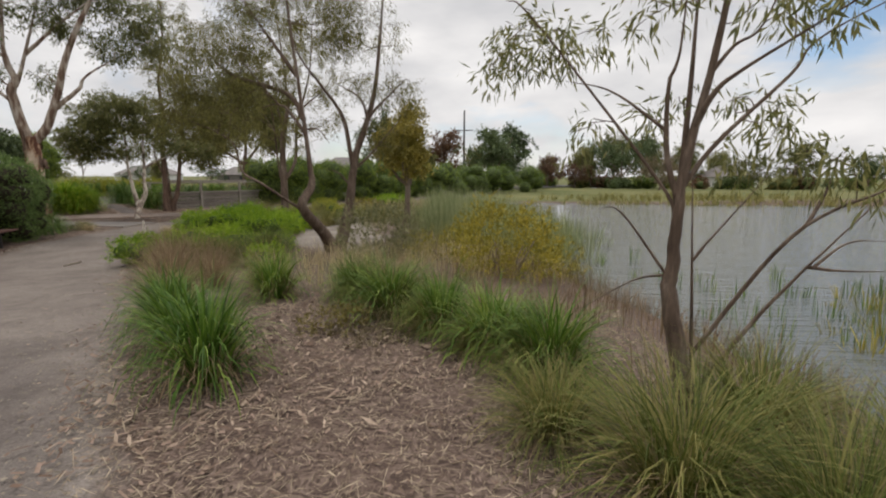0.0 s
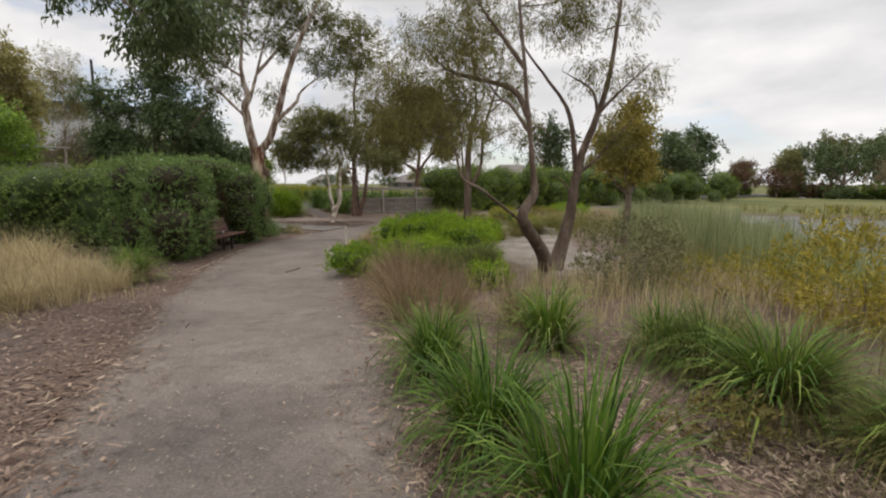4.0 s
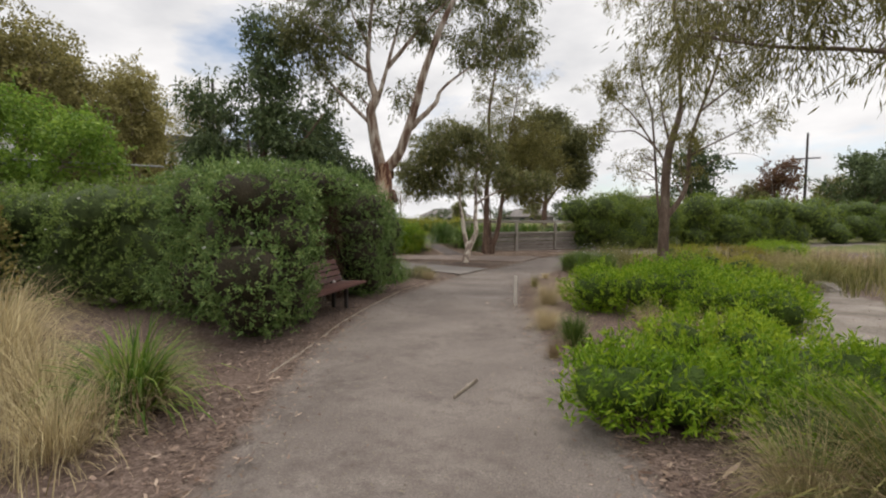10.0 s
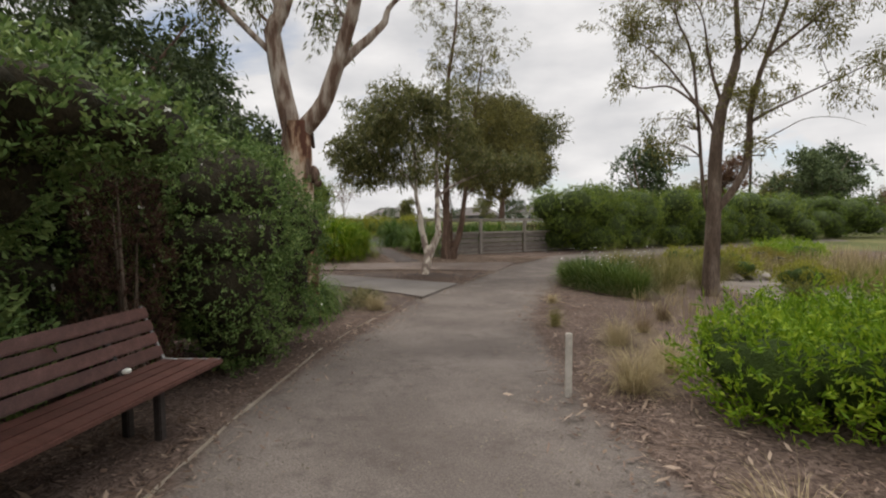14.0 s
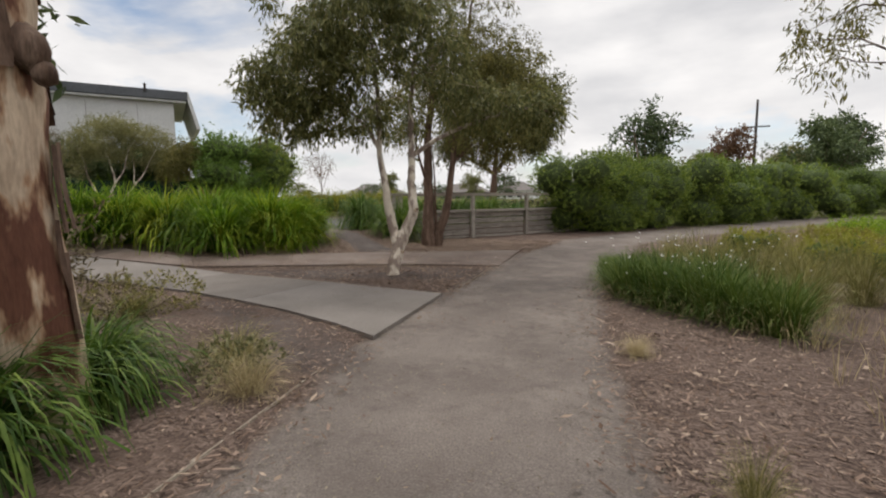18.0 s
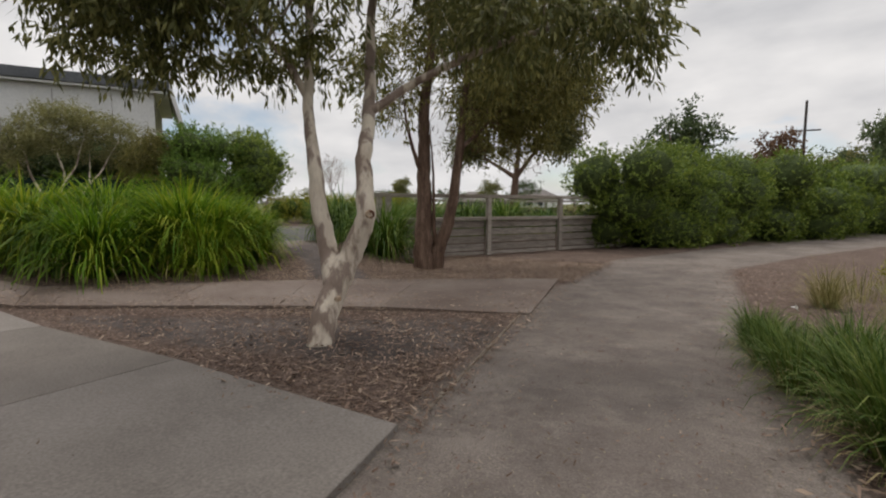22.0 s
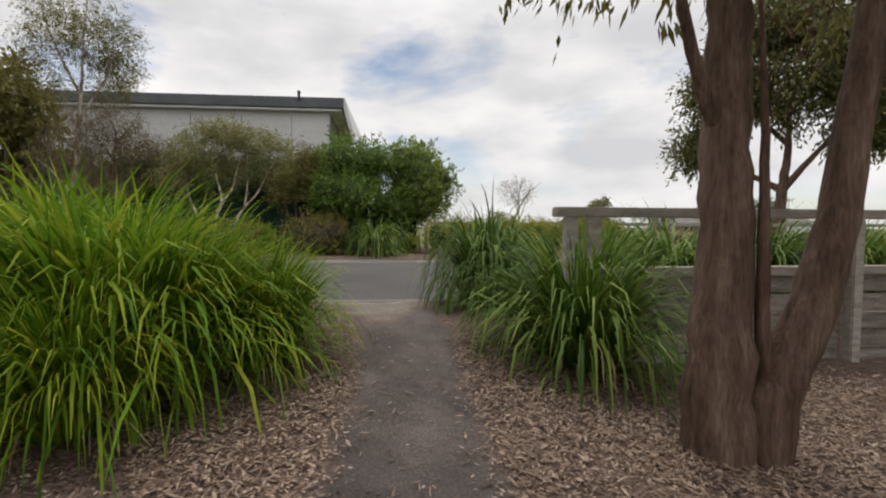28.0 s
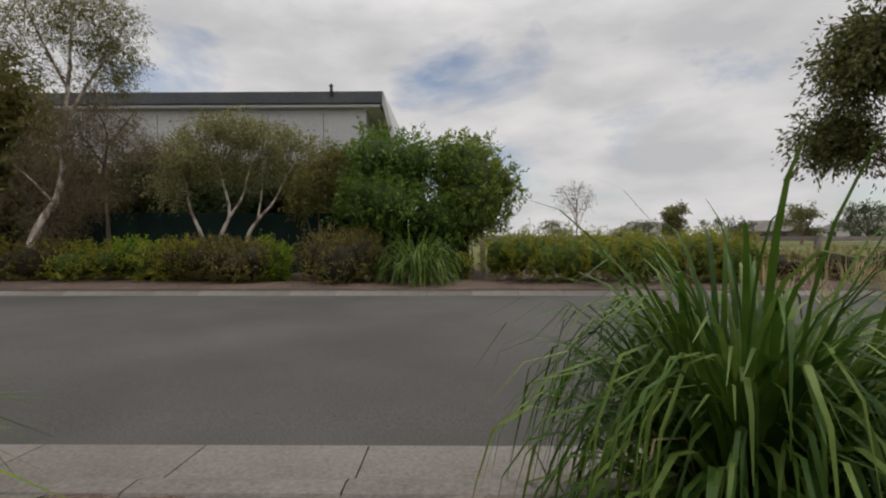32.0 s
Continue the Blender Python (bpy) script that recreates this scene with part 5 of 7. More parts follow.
# ---- grasses and reeds between path and pond: uncountable ----
def meadow(name, cx, cy, rx, ry, count, h, mat, label, seed, width=0.006, lean=0.25, droop=0.3, limit=None, wz=None):
    r = rng(seed)
    s = Soup()
    n_t = count // 14
    px, py = r.uniform(cx - rx, cx + rx, n_t), r.uniform(cy - ry, cy + ry, n_t)
    keep = (((px - cx) / rx) ** 2 + ((py - cy) / ry) ** 2 < r.uniform(0.55, 1.0, n_t))
    dp, wp = along(PATH_LINE, px, py)
    keep &= dp > wp + 0.35
    ds, ws = along(SAND, px, py)
    keep &= ds > ws * 0.8
    if limit:
        bb = basin(px, py)
        keep &= (bb > limit[0]) & (bb < limit[1])
    for x, y in zip(px[keep], py[keep]):
        blades(s, 14, (x, y, (gz(x, y) if wz is None else wz) - 0.02), 0.16, h * r.uniform(0.6, 1.15), width, lean, droop, r, 3)
    ob = new(name, s.mesh(name, M[mat]))
    return tagged(ob, label, "grass", kind="stuff")


meadow("grass_patch", 2.6, 5.2, 2.4, 3.2, 3600, 0.40, "dry_red", "reddish brown dry grass on the pond bank", 401, limit=(-9, -0.3))
meadow("grass_patch", 0.2, 7.6, 2.6, 2.6, 4200, 0.42, "dry", "straw-coloured dry grass", 402, limit=(-9, -0.3))
meadow("grass_patch", 1.5, 10.5, 2.6, 3.5, 5200, 0.5, "olive_grass", "olive grass on the pond bank", 403, limit=(-9, -0.2))
meadow("reed_bed", 2.0, 17.0, 3.4, 7.5, 14000, 1.15, "reed", "dense pale green reed bed at the pond's edge", 404, 0.012, 0.12, 0.15, limit=(-4.8, 1.6))
meadow("reed_bed", 1.8, 26.0, 2.6, 4.0, 6000, 1.0, "reed", "dense pale green reed bed at the pond's edge", 405, 0.014, 0.12, 0.15, limit=(-4.8, 1.0))
meadow("rushes", 6.4, 6.6, 2.6, 3.4, 900, 0.42, "lomandra", "thin green rushes standing in shallow water", 406, 0.011, 0.10, 0.10, limit=(-0.2, 6), wz=-0.2)
meadow("rushes", 7.4, 5.5, 3.0, 3.0, 1600, 0.4, "yellow_bush", "yellow-green water plants in the shallows", 407, 0.012, 0.3, 0.3, limit=(0.3, 8), wz=-0.2)
meadow("rushes", 5.0, 12.0, 1.6, 5.0, 350, 0.45, "lomandra", "thin green rushes standing in shallow water", 408, 0.011, 0.10, 0.10, limit=(-0.6, 1.8), wz=-0.2)
meadow("grass_patch", -1.8, 18.6, 3.0, 4.6, 5200, 0.6, "olive_grass", "olive and tan tussock grass", 409, 0.009)
meadow("grass_patch", -4.8, 24.5, 3.6, 4.0, 5200, 0.6, "olive_grass", "olive and tan tussock grass", 410, 0.009)
meadow("grass_patch", -2.2, 27.5, 4.0, 4.0, 4200, 0.7, "dry", "pale dry grass at the pond's end", 411, 0.012)
meadow("grass_patch", -6.6, 17.6, 1.2, 2.4, 800, 0.3, "dry", "thin straw-coloured grass", 412)
meadow("grass_patch", -8.6, 5.2, 2.6, 1.6, 3800, 0.5, "dry", "soft dry blond grass in front of the hedge", 413)
meadow("grass_patch", 22, 34.2, 17, 2.2, 5200, 0.75, "olive_grass", "tall grass along the far shore", 414, 0.03, 0.25, 0.3, limit=(-6, 0.6))
meadow("grass_patch", 50, 33.5, 16, 2.6, 3000, 0.8, "olive_grass", "tall grass along the far shore", 415, 0.04, 0.25, 0.3, limit=(-6, 0.6))
meadow("grass_patch", 18, 40.5, 12, 4, 2600, 0.7, "olive_grass", "olive dry grass on the far bank", 417, 0.03, 0.25, 0.3, limit=(-12, -0.6))
meadow("grass_patch", -19, 40, 8, 7, 3600, 0.8, "dry", "long dry field grass beyond the fence", 416, 0.02, 0.25, 0.3)


# ---- trees along the walk ----
def rel(yaw, pts):
    """Points given as right, up, ahead of a line of sight, turned into x, y, z."""
    c, s = math.cos(radians(yaw)), math.sin(radians(yaw))
    return [(a * c - d * s, a * s + d * c, h) for a, h, d in pts]


def rel_crown(yaw, rows):
    return [(*rel(yaw, [(a, h, d)])[0], rx, ry, rz, k) for a, h, d, rx, ry, rz, k in rows]


# slender leaning tree on the pond bank
st = [(0.052, rel(-24.4, [(0.13, -0.1, 0.0), (-0.01, 0.55, 0.01), (-0.01, 0.8, 0.02), (0.01, 1.28, 0.03), (0.13, 2.0, 0.04), (0.16, 2.61, 0.05)])),
      (0.018, rel(-24.4, [(-0.01, 1.06, 0.02), (-0.08, 1.37, -0.01), (-0.09, 1.71, -0.05), (-0.05, 1.86, -0.08), (-0.03, 2.3, -0.15)])),
      (0.02, rel(-24.4, [(0.0, 1.19, 0.02), (0.01, 1.84, 0.11), (0.02, 2.5, 0.2)])),
      (0.013, rel(-24.4, [(-0.01, 1.03, 0.0), (-0.13, 1.25, 0.04), (-0.9, 2.22, 0.21), (-1.08, 2.36, 0.25)])),
      (0.01, rel(-24.4, [(-0.04, 1.5, 0.0), (-0.39, 1.72, 0.07), (-0.65, 1.8, 0.1)])),
      (0.019, rel(-24.4, [(0.08, 1.55, 0.0), (0.12, 1.66, -0.05), (0.26, 1.77, -0.1), (0.77, 2.06, -0.3)]))]
# thinner limbs
st += [(0.015, rel(-24.4, [(0.05, 1.22, 0.05), (0.16, 1.43, 0.1), (0.46, 1.76, 0.2), (0.57, 1.93, 0.25), (0.98, 2.17, 0.35)])),
      (0.012, rel(-24.4, [(0.11, 1.76, 0.0), (0.19, 1.89, 0.04), (0.31, 1.99, 0.07), (0.44, 2.4, 0.15)])),
      (0.013, rel(-24.4, [(0.13, 0.04, 0.1), (0.09, 0.68, 0.11), (0.05, 1.31, 0.12)])),
      (0.011, rel(-24.4, [(0.07, 0.83, 0.1), (0.17, 0.91, 0.17), (0.42, 1.25, 0.3)])),
      (0.013, rel(-24.4, [(0.13, 0.22, 0.05), (0.51, 0.94, 0.08), (0.85, 1.18, 0.09), (0.99, 1.23, 0.1)])),
      (0.016, rel(-24.4, [(0.14, 0.04, 0.1), (0.49, 0.59, 0.2), (0.92, 1.14, 0.35)]))]
st += [(0.011, rel(-24.4, [(0.61, 0.74, 0.25), (0.78, 0.76, 0.28), (0.96, 0.77, 0.3)])),
      (0.009, rel(-24.4, [(0.65, 0.82, 0.25), (0.81, 0.9, 0.35), (1.0, 0.91, 0.45)])),
      (0.011, rel(-24.4, [(0.6, 1.01, 0.1), (0.65, 1.18, 0.15), (0.69, 1.34, 0.2)])),
      (0.009, rel(-24.4, [(-0.03, 0.7, 0.0), (-0.28, 1.05, -0.07), (-0.4, 1.07, -0.1)])),
      (0.009, rel(-24.4, [(-0.04, 0.71, 0.0), (-0.21, 0.66, 0.03), (-0.53, 0.42, 0.1)]))]
crown = rel_crown(-24.4, [(-0.96, 2.15, 0.25, 0.2, 0.18, 0.15, 9), (-0.77, 2.07, 0.25, 0.15, 0.14, 0.18, 9), (-1.08, 1.98, 0.25, 0.15, 0.14, 0.13, 7), (-0.64, 2.04, 0.2, 0.12, 0.11, 0.17, 5), (0.26, 1.64, 0.3, 0.13, 0.12, 0.1, 3), (0.41, 1.57, 0.35, 0.13, 0.12, 0.12, 4), (0.25, 1.47, 0.1, 0.13, 0.12, 0.12, 2), (0.54, 1.46, 0.3, 0.13, 0.12, 0.1, 3), (0.67, 1.39, 0.1, 0.13, 0.12, 0.1, 3), (0.32, 1.38, 0.3, 0.15, 0.14, 0.1, 3), (0.75, 1.25, 0.1, 0.17, 0.15, 0.13, 4), (-0.23, 1.55, 0.1, 0.1, 0.09, 0.08, 3)])
crown += rel_crown(-24.4, [(-0.54, 1.54, 0.1, 0.08, 0.08, 0.07, 3), (-0.03, 1.71, 0.1, 0.08, 0.08, 0.1, 2), (0.51, 2.04, -0.2, 0.37, 0.33, 0.1, 12), (-0.08, 2.26, 0, 0.27, 0.24, 0.13, 8), (0.18, 2.32, 0.1, 0.4, 0.36, 0.17, 8), (0.36, 2.01, 0.1, 0.1, 0.09, 0.07, 2), (-0.34, 2.11, 0.1, 0.2, 0.18, 0.07, 4)])
tree("tree", 1.95, 3.12, st, crown,
     "bark_brown", "gum", "slender brown-barked tree leaning over the pond bank with sparse drooping leaves", 501, 0.085, 0.014, 26, 0.08, 1.0, 0.003, flare=1.15)

# twin-stemmed tree between path and pond
st = [(0.125, rel(0.4, [(-0.03, -0.1, 0), (-0.1, 0.38, -0.3), (-0.32, 0.96, -0.95), (-0.18, 1.32, -0.85), (-0.19, 1.62, -0.8), (-0.31, 2.56, -0.7), (-0.59, 5.17, -0.7)])),
      (0.125, rel(0.4, [(0.05, -0.08, 0.05), (0.28, 0.83, 0.14), (0.42, 1.85, 0.23), (0.82, 3.22, 0.36), (1.02, 5.11, 0.5)])),
      (0.055, rel(0.4, [(-0.31, 2.52, -0.7), (-0.61, 3.02, -0.6), (-1.49, 3.32, -0.5), (-1.89, 3.53, -0.45), (-2.23, 3.91, -0.4)])),
      (0.035, rel(0.4, [(-0.3, 2.4, -0.7), (-0.58, 2.74, -0.8), (-0.76, 2.87, -0.9), (-1.25, 3.53, -1.1)])),
      (0.05, rel(0.4, [(0.34, 1.6, 0.2), (0.26, 2.58, 0.1), (0.06, 2.99, 0.05), (-0.5, 3.75, -0.05), (-0.64, 4.12, -0.1)]))]
# thinner limbs
st += [(0.022, rel(0.4, [(0.31, 1.33, 0.1), (0.11, 1.6, 0.05), (-0.15, 1.67, 0.0)])),
      (0.024, rel(0.4, [(-0.29, 2.44, -0.7), (-0.11, 2.4, -0.5), (0.04, 2.16, -0.3)])),
      (0.05, rel(0.4, [(0.6, 2.37, 0.3), (0.79, 2.8, 0.27), (1.47, 3.44, 0.2)])),
      (0.034, rel(0.4, [(0.67, 2.68, 0.3), (0.57, 3.07, 0.13), (0.12, 3.33, -0.2)])),
      (0.04, rel(0.4, [(0.4, 1.71, 0.2), (0.73, 1.98, 0.3), (1.33, 2.71, 0.5)])),
      (0.015, rel(0.4, [(0.28, 0.82, 0.1), (0.41, 0.93, 0.05), (0.54, 1.04, 0.0)])),
      (0.04, rel(0.4, [(-0.37, 3.28, -0.7), (-0.97, 4.1, -0.6), (-1.56, 4.91, -0.5)]))]
crown = rel_crown(0.4, [(-1.78, 4.02, -0.4, 0.8, 0.72, 0.49, 34), (-2.25, 3.29, -0.3, 0.53, 0.48, 0.44, 16), (-1.26, 4.07, -0.7, 0.62, 0.56, 0.49, 26), (-0.8, 3.24, -0.6, 0.44, 0.4, 0.35, 10), (-2.44, 4.07, -0.2, 0.53, 0.48, 0.44, 20), (-0.35, 4.57, -0.2, 1.06, 0.96, 0.62, 48), (0.45, 3.45, 0, 0.49, 0.44, 0.31, 10), (0.55, 4.46, 0.3, 1.06, 0.96, 0.62, 44), (1.03, 2.4, 0.5, 0.44, 0.4, 0.44, 14), (-1.14, 2.98, -0.8, 0.62, 0.56, 0.35, 12), (1.22, 3.13, 0.3, 0.53, 0.48, 0.44, 18), (-1.09, 5.06, -0.4, 0.98, 0.88, 0.53, 36)])
crown += rel_crown(0.4, [(-0.28, 5.36, 0, 1.33, 1.2, 0.53, 40), (-0.63, 2.48, -0.2, 0.27, 0.24, 0.27, 3), (0.14, 4.11, 0.1, 0.44, 0.4, 0.31, 8)])
st.append((0.025, [(-0.28, -0.93, 0.90), (-0.76, -1.65, 1.40), (-1.12, -1.55, 1.60), (-1.37, -1.28, 2.07), (-1.8, -1.05, 2.32), (-2.3, -0.85, 2.5), (-2.8, -0.6, 2.75)], 0.35))
tree("tree", -1.80, 10.15, st, crown + [(-1.6, -1.1, 2.6, 0.6, 0.5, 0.45, 24), (-2.4, -0.85, 2.75, 0.7, 0.6, 0.5, 34), (-2.9, -0.6, 3.0, 0.6, 0.6, 0.5, 22), (-1.0, -1.5, 2.4, 0.4, 0.4, 0.35, 10), (-2.0, -0.9, 3.4, 0.9, 0.8, 0.5, 44)],
     "bark_brown", "gum_olive", "twin-stemmed brown gum tree with a thin open crown", 502, 0.085, 0.0098, 112, 0.155, 1.0, 0.009, flare=1.35)

# single gum in the mulch bed
st = [(0.135, rel(0.4, [(0.03, -0.1, 0.0), (0.05, 2.96, 0.0), (0.29, 4.21, 0.0), (0.32, 4.88, 0.0), (0.06, 7.72, 0.0)])),
      (0.08, rel(0.4, [(0.05, 1.41, 0.0), (0.51, 2.36, 0.04), (0.62, 3.74, 0.09), (1.16, 5.68, 0.16), (1.33, 7.47, 0.2)])),
      (0.045, rel(0.4, [(0.01, 1.49, 0.0), (-0.13, 1.91, 0.03), (-0.38, 4.43, 0.13), (-0.68, 5.33, 0.17), (-0.82, 6.31, 0.2)])),
      (0.034, rel(0.4, [(0.06, 2.79, 0.0), (-0.19, 3.44, -0.07), (-0.74, 3.95, -0.15), (-1.3, 3.99, -0.22), (-1.77, 4.26, -0.3)])),
      (0.034, rel(0.4, [(0.17, 3.42, 0.0), (-0.11, 4.4, 0.1), (-0.24, 5.27, 0.2), (-0.6, 6.07, 0.3)]))]
# thinner limbs
st += [(0.034, rel(0.4, [(0.61, 3.11, 0.1), (1.02, 3.46, 0.02), (2.49, 4.11, -0.2)])),
      (0.032, rel(0.4, [(0.76, 4.28, 0.1), (1.75, 5.19, 0.3), (2.01, 5.82, 0.4)])),
      (0.03, rel(0.4, [(0.3, 4.38, 0.0), (0.63, 4.9, -0.13), (0.8, 6.37, -0.4)])),
      (0.012, rel(0.4, [(0.61, 2.65, 0.1), (1.04, 3.03, 0.15), (1.43, 3.23, 0.2), (1.9, 3.21, 0.25), (2.27, 3.05, 0.3)])),
      (0.028, rel(0.4, [(-0.3, 3.4, 0.0), (-0.99, 4.61, 0.03), (-2.1, 5.53, 0.1)]))]
crown = rel_crown(0.4, [(-1.77, 5.26, -0.1, 0.6, 0.54, 0.53, 14), (-1.57, 4.19, -0.3, 0.4, 0.36, 0.24, 7), (-0.96, 5.55, 0.2, 0.67, 0.6, 0.67, 20), (-0.16, 6.1, 0.2, 1.07, 0.96, 0.6, 26), (0.94, 6.09, 0, 1.2, 1.08, 0.67, 34), (1.82, 5.38, 0.3, 0.67, 0.6, 0.6, 18), (1.35, 4.78, 0.2, 0.67, 0.6, 0.47, 14), (2.34, 4.06, -0.2, 0.4, 0.36, 0.35, 9), (1.93, 3.64, -0.2, 0.45, 0.41, 0.27, 6), (0.27, 3.58, 0, 0.6, 0.54, 0.48, 16), (0.82, 3.7, 0.1, 0.53, 0.48, 0.45, 12), (-0.74, 3.19, 0.1, 0.6, 0.54, 0.53, 12)])
crown += rel_crown(0.4, [(-0.49, 4.42, 0.2, 0.67, 0.6, 0.67, 16), (0.39, 4.98, -0.2, 0.53, 0.48, 0.53, 12), (-0.19, 7.34, 0.1, 1.6, 1.44, 0.8, 40), (1.09, 7.12, 0.2, 1.47, 1.32, 0.8, 36), (0.65, 2.7, 0.1, 0.4, 0.36, 0.4, 5), (-1.29, 4.88, 0, 0.6, 0.54, 0.6, 12)])
tree("tree", -6.22, 19.25, st, crown,
     "bark_brown", "gum_olive", "slender gum tree with an open olive-green crown standing in bark mulch", 503, 0.085, 0.018, 96, 0.14, 0.8, 0.008)

# tall gum with peeling bark behind the hedge
st = [(0.245, rel(40.3, [(0.01, -0.1, 0.0), (-0.01, 1.38, 0.0), (-0.03, 2.87, 0.0)]), 0.8),
      (0.145, rel(40.3, [(-0.05, 2.49, 0.0), (-0.31, 3.97, 0.03), (-0.21, 4.43, 0.04), (-0.34, 4.96, 0.05), (-0.35, 5.68, 0.06), (-0.11, 8.6, 0.1)])),
      (0.14, rel(40.3, [(0.09, 2.52, 0.0), (0.48, 3.39, -0.07), (1.1, 5.45, -0.29), (1.81, 7.03, -0.43), (2.26, 7.78, -0.5)])),
      (0.085, rel(40.3, [(-0.22, 4.36, 0.05), (-0.02, 4.83, 0.14), (0.81, 8.04, 0.4)])),
      (0.06, rel(40.3, [(0.08, 5.12, 0.1), (0.89, 6.05, -0.2), (1.99, 7.13, -0.5)])),
      (0.075, rel(40.3, [(0.61, 3.63, -0.2), (1.23, 4.33, 0.0), (1.54, 4.84, 0.1), (3.16, 6.07, 0.3)]))]
# thinner limbs
st += [(0.048, rel(40.3, [(-0.34, 3.83, 0.0), (-1.45, 5.0, 0.3), (-1.81, 5.55, 0.4)])),
      (0.05, rel(40.3, [(-0.38, 5.02, 0.05), (-0.91, 5.36, -0.17), (-1.65, 6.02, -0.6)])),
      (0.03, rel(40.3, [(-0.25, 4.15, 0.0), (-0.53, 4.45, 0.15), (-0.64, 4.82, 0.3)])),
      (0.035, rel(40.3, [(-0.34, 5.78, 0.1), (-0.78, 6.57, 0.3), (-1.05, 7.57, 0.5)])),
      (0.03, rel(40.3, [(0.78, 4.36, 0.2), (0.62, 4.58, 0.15), (0.46, 4.8, 0.1)]))]
crown = rel_crown(40.3, [(-2.16, 6.18, 0.2, 0.7, 0.63, 0.42, 22), (-1.39, 6.15, 0.1, 0.63, 0.57, 0.45, 20), (-0.95, 5.72, -0.2, 0.48, 0.43, 0.42, 14), (-1.56, 5.2, 0.3, 0.5, 0.45, 0.36, 14), (-2.01, 5.66, 0, 0.42, 0.38, 0.36, 10), (1.13, 6.27, 0, 0.64, 0.58, 0.5, 22), (0.48, 4.57, 0.3, 0.34, 0.3, 0.36, 7), (-0.5, 6.45, 0.2, 0.56, 0.5, 0.42, 9), (0.3, 6.36, 0.2, 0.56, 0.5, 0.34, 8), (-1.05, 4.72, 0.4, 0.34, 0.3, 0.28, 6), (-0.51, 4.74, 0.2, 0.22, 0.2, 0.22, 3), (2.23, 5.65, 0, 0.7, 0.63, 0.56, 22)])
crown += rel_crown(40.3, [(3.15, 6.1, 0.2, 0.84, 0.76, 0.63, 34), (2.79, 6.76, -0.2, 0.84, 0.76, 0.56, 30), (1.67, 7.23, 0, 1.12, 1.01, 0.56, 44), (0.18, 7.53, 0.2, 1.26, 1.13, 0.63, 56), (-1.27, 7.18, 0.3, 1.12, 1.01, 0.56, 44), (0.85, 8.35, 0, 1.4, 1.26, 0.7, 60), (-0.74, 8.36, 0, 1.26, 1.13, 0.63, 50)])
tree("tree", -11.75, 14.3, st, crown,
     "bark_gum", "gum", "tall gum tree with peeling orange-brown and cream bark", 504, 0.12, 0.026, 90, 0.18, 0.9, 0.012, sides=14, limb_bark="bark_cream")

# burl on its trunk
s = Soup()
heart(s, [(0.23, 0.06, 2.1, 0.085, 0.10, 0.13), (0.27, 0.10, 1.98, 0.06, 0.06, 0.07)], 1.0, rng(5045))
part("burl", s.mesh("burl", M["bark_dark"], True), bpy.data.objects["tree.003"], "dark red-brown burl")
# loose strips of peeling bark on its trunk
gum = bpy.data.objects["tree.003"]
rr = rng(5044)
for i in range(18):
    a0, z0, L, W = rr.uniform(0, 6.28), rr.uniform(0.5, 2.6), rr.uniform(0.25, 0.6), rr.uniform(0.05, 0.12)
    R0 = 0.245 + 0.07 * math.exp(-z0 * 3.2)
    k = 6
    sv = np.linspace(0, 1, k)
    out = R0 - 0.012 + 0.05 * rr.uniform(0.3, 1.3) * (1 - sv) ** 2
    v = []
    for j in range(k):
        for w in (-0.5, 0.0, 0.5):
            a = a0 + w * W / R0 * (0.4 + 0.6 * math.sin(math.pi * (0.15 + 0.7 * sv[j])))
            rad = out[j] + (0.012 if w == 0 else 0.0)
            v.append((math.cos(a) * rad, math.sin(a) * rad, z0 + L * sv[j]))
    f = np.array([(j * 3 + q, j * 3 + q + 1, j * 3 + q + 4, j * 3 + q + 3) for j in range(k - 1) for q in (0, 1)])
    s = Soup()
    s.add(v, f)
    part("bark_strip", s.mesh("bark_strip", M["bark_dark"], True), gum, "dark red-brown strip of peeling bark")

# pale forked tree on the island between the footpaths
st = [(0.118, rel(32, [(-0.13, -0.2, 0), (-0.06, 0.22, 0.1), (0.02, 0.48, 0.24), (0.09, 0.70, 0.34)]), 0.86),
      (0.098, rel(32, [(0.0, 0.43, 0.22), (-0.07, 0.75, 0.40), (-0.16, 1.2, 0.46), (-0.21, 1.6, 0.52), (-0.30, 2.1, 0.75), (-0.3, 3.0, 0.95), (-0.4, 4.2, 1.1)])),
      (0.112, rel(32, [(0.04, 0.45, 0.23), (0.17, 0.8, 0.30), (0.28, 1.1, 0.26), (0.26, 1.6, 0.42), (0.29, 2.2, 0.8), (0.3, 3.0, 1.0), (0.4, 4.0, 1.1)])),
      (0.045, rel(32, [(0.35, 2.1, 0.75), (0.8, 2.42, 0.75), (1.6, 2.75, 0.6), (2.4, 2.95, 0.5), (2.9, 2.85, 0.4)])),
      (0.040, rel(32, [(-0.22, 2.2, 0.78), (-0.6, 2.7, 0.8), (-1.2, 3.1, 0.7), (-2.0, 3.4, 0.5)]))]
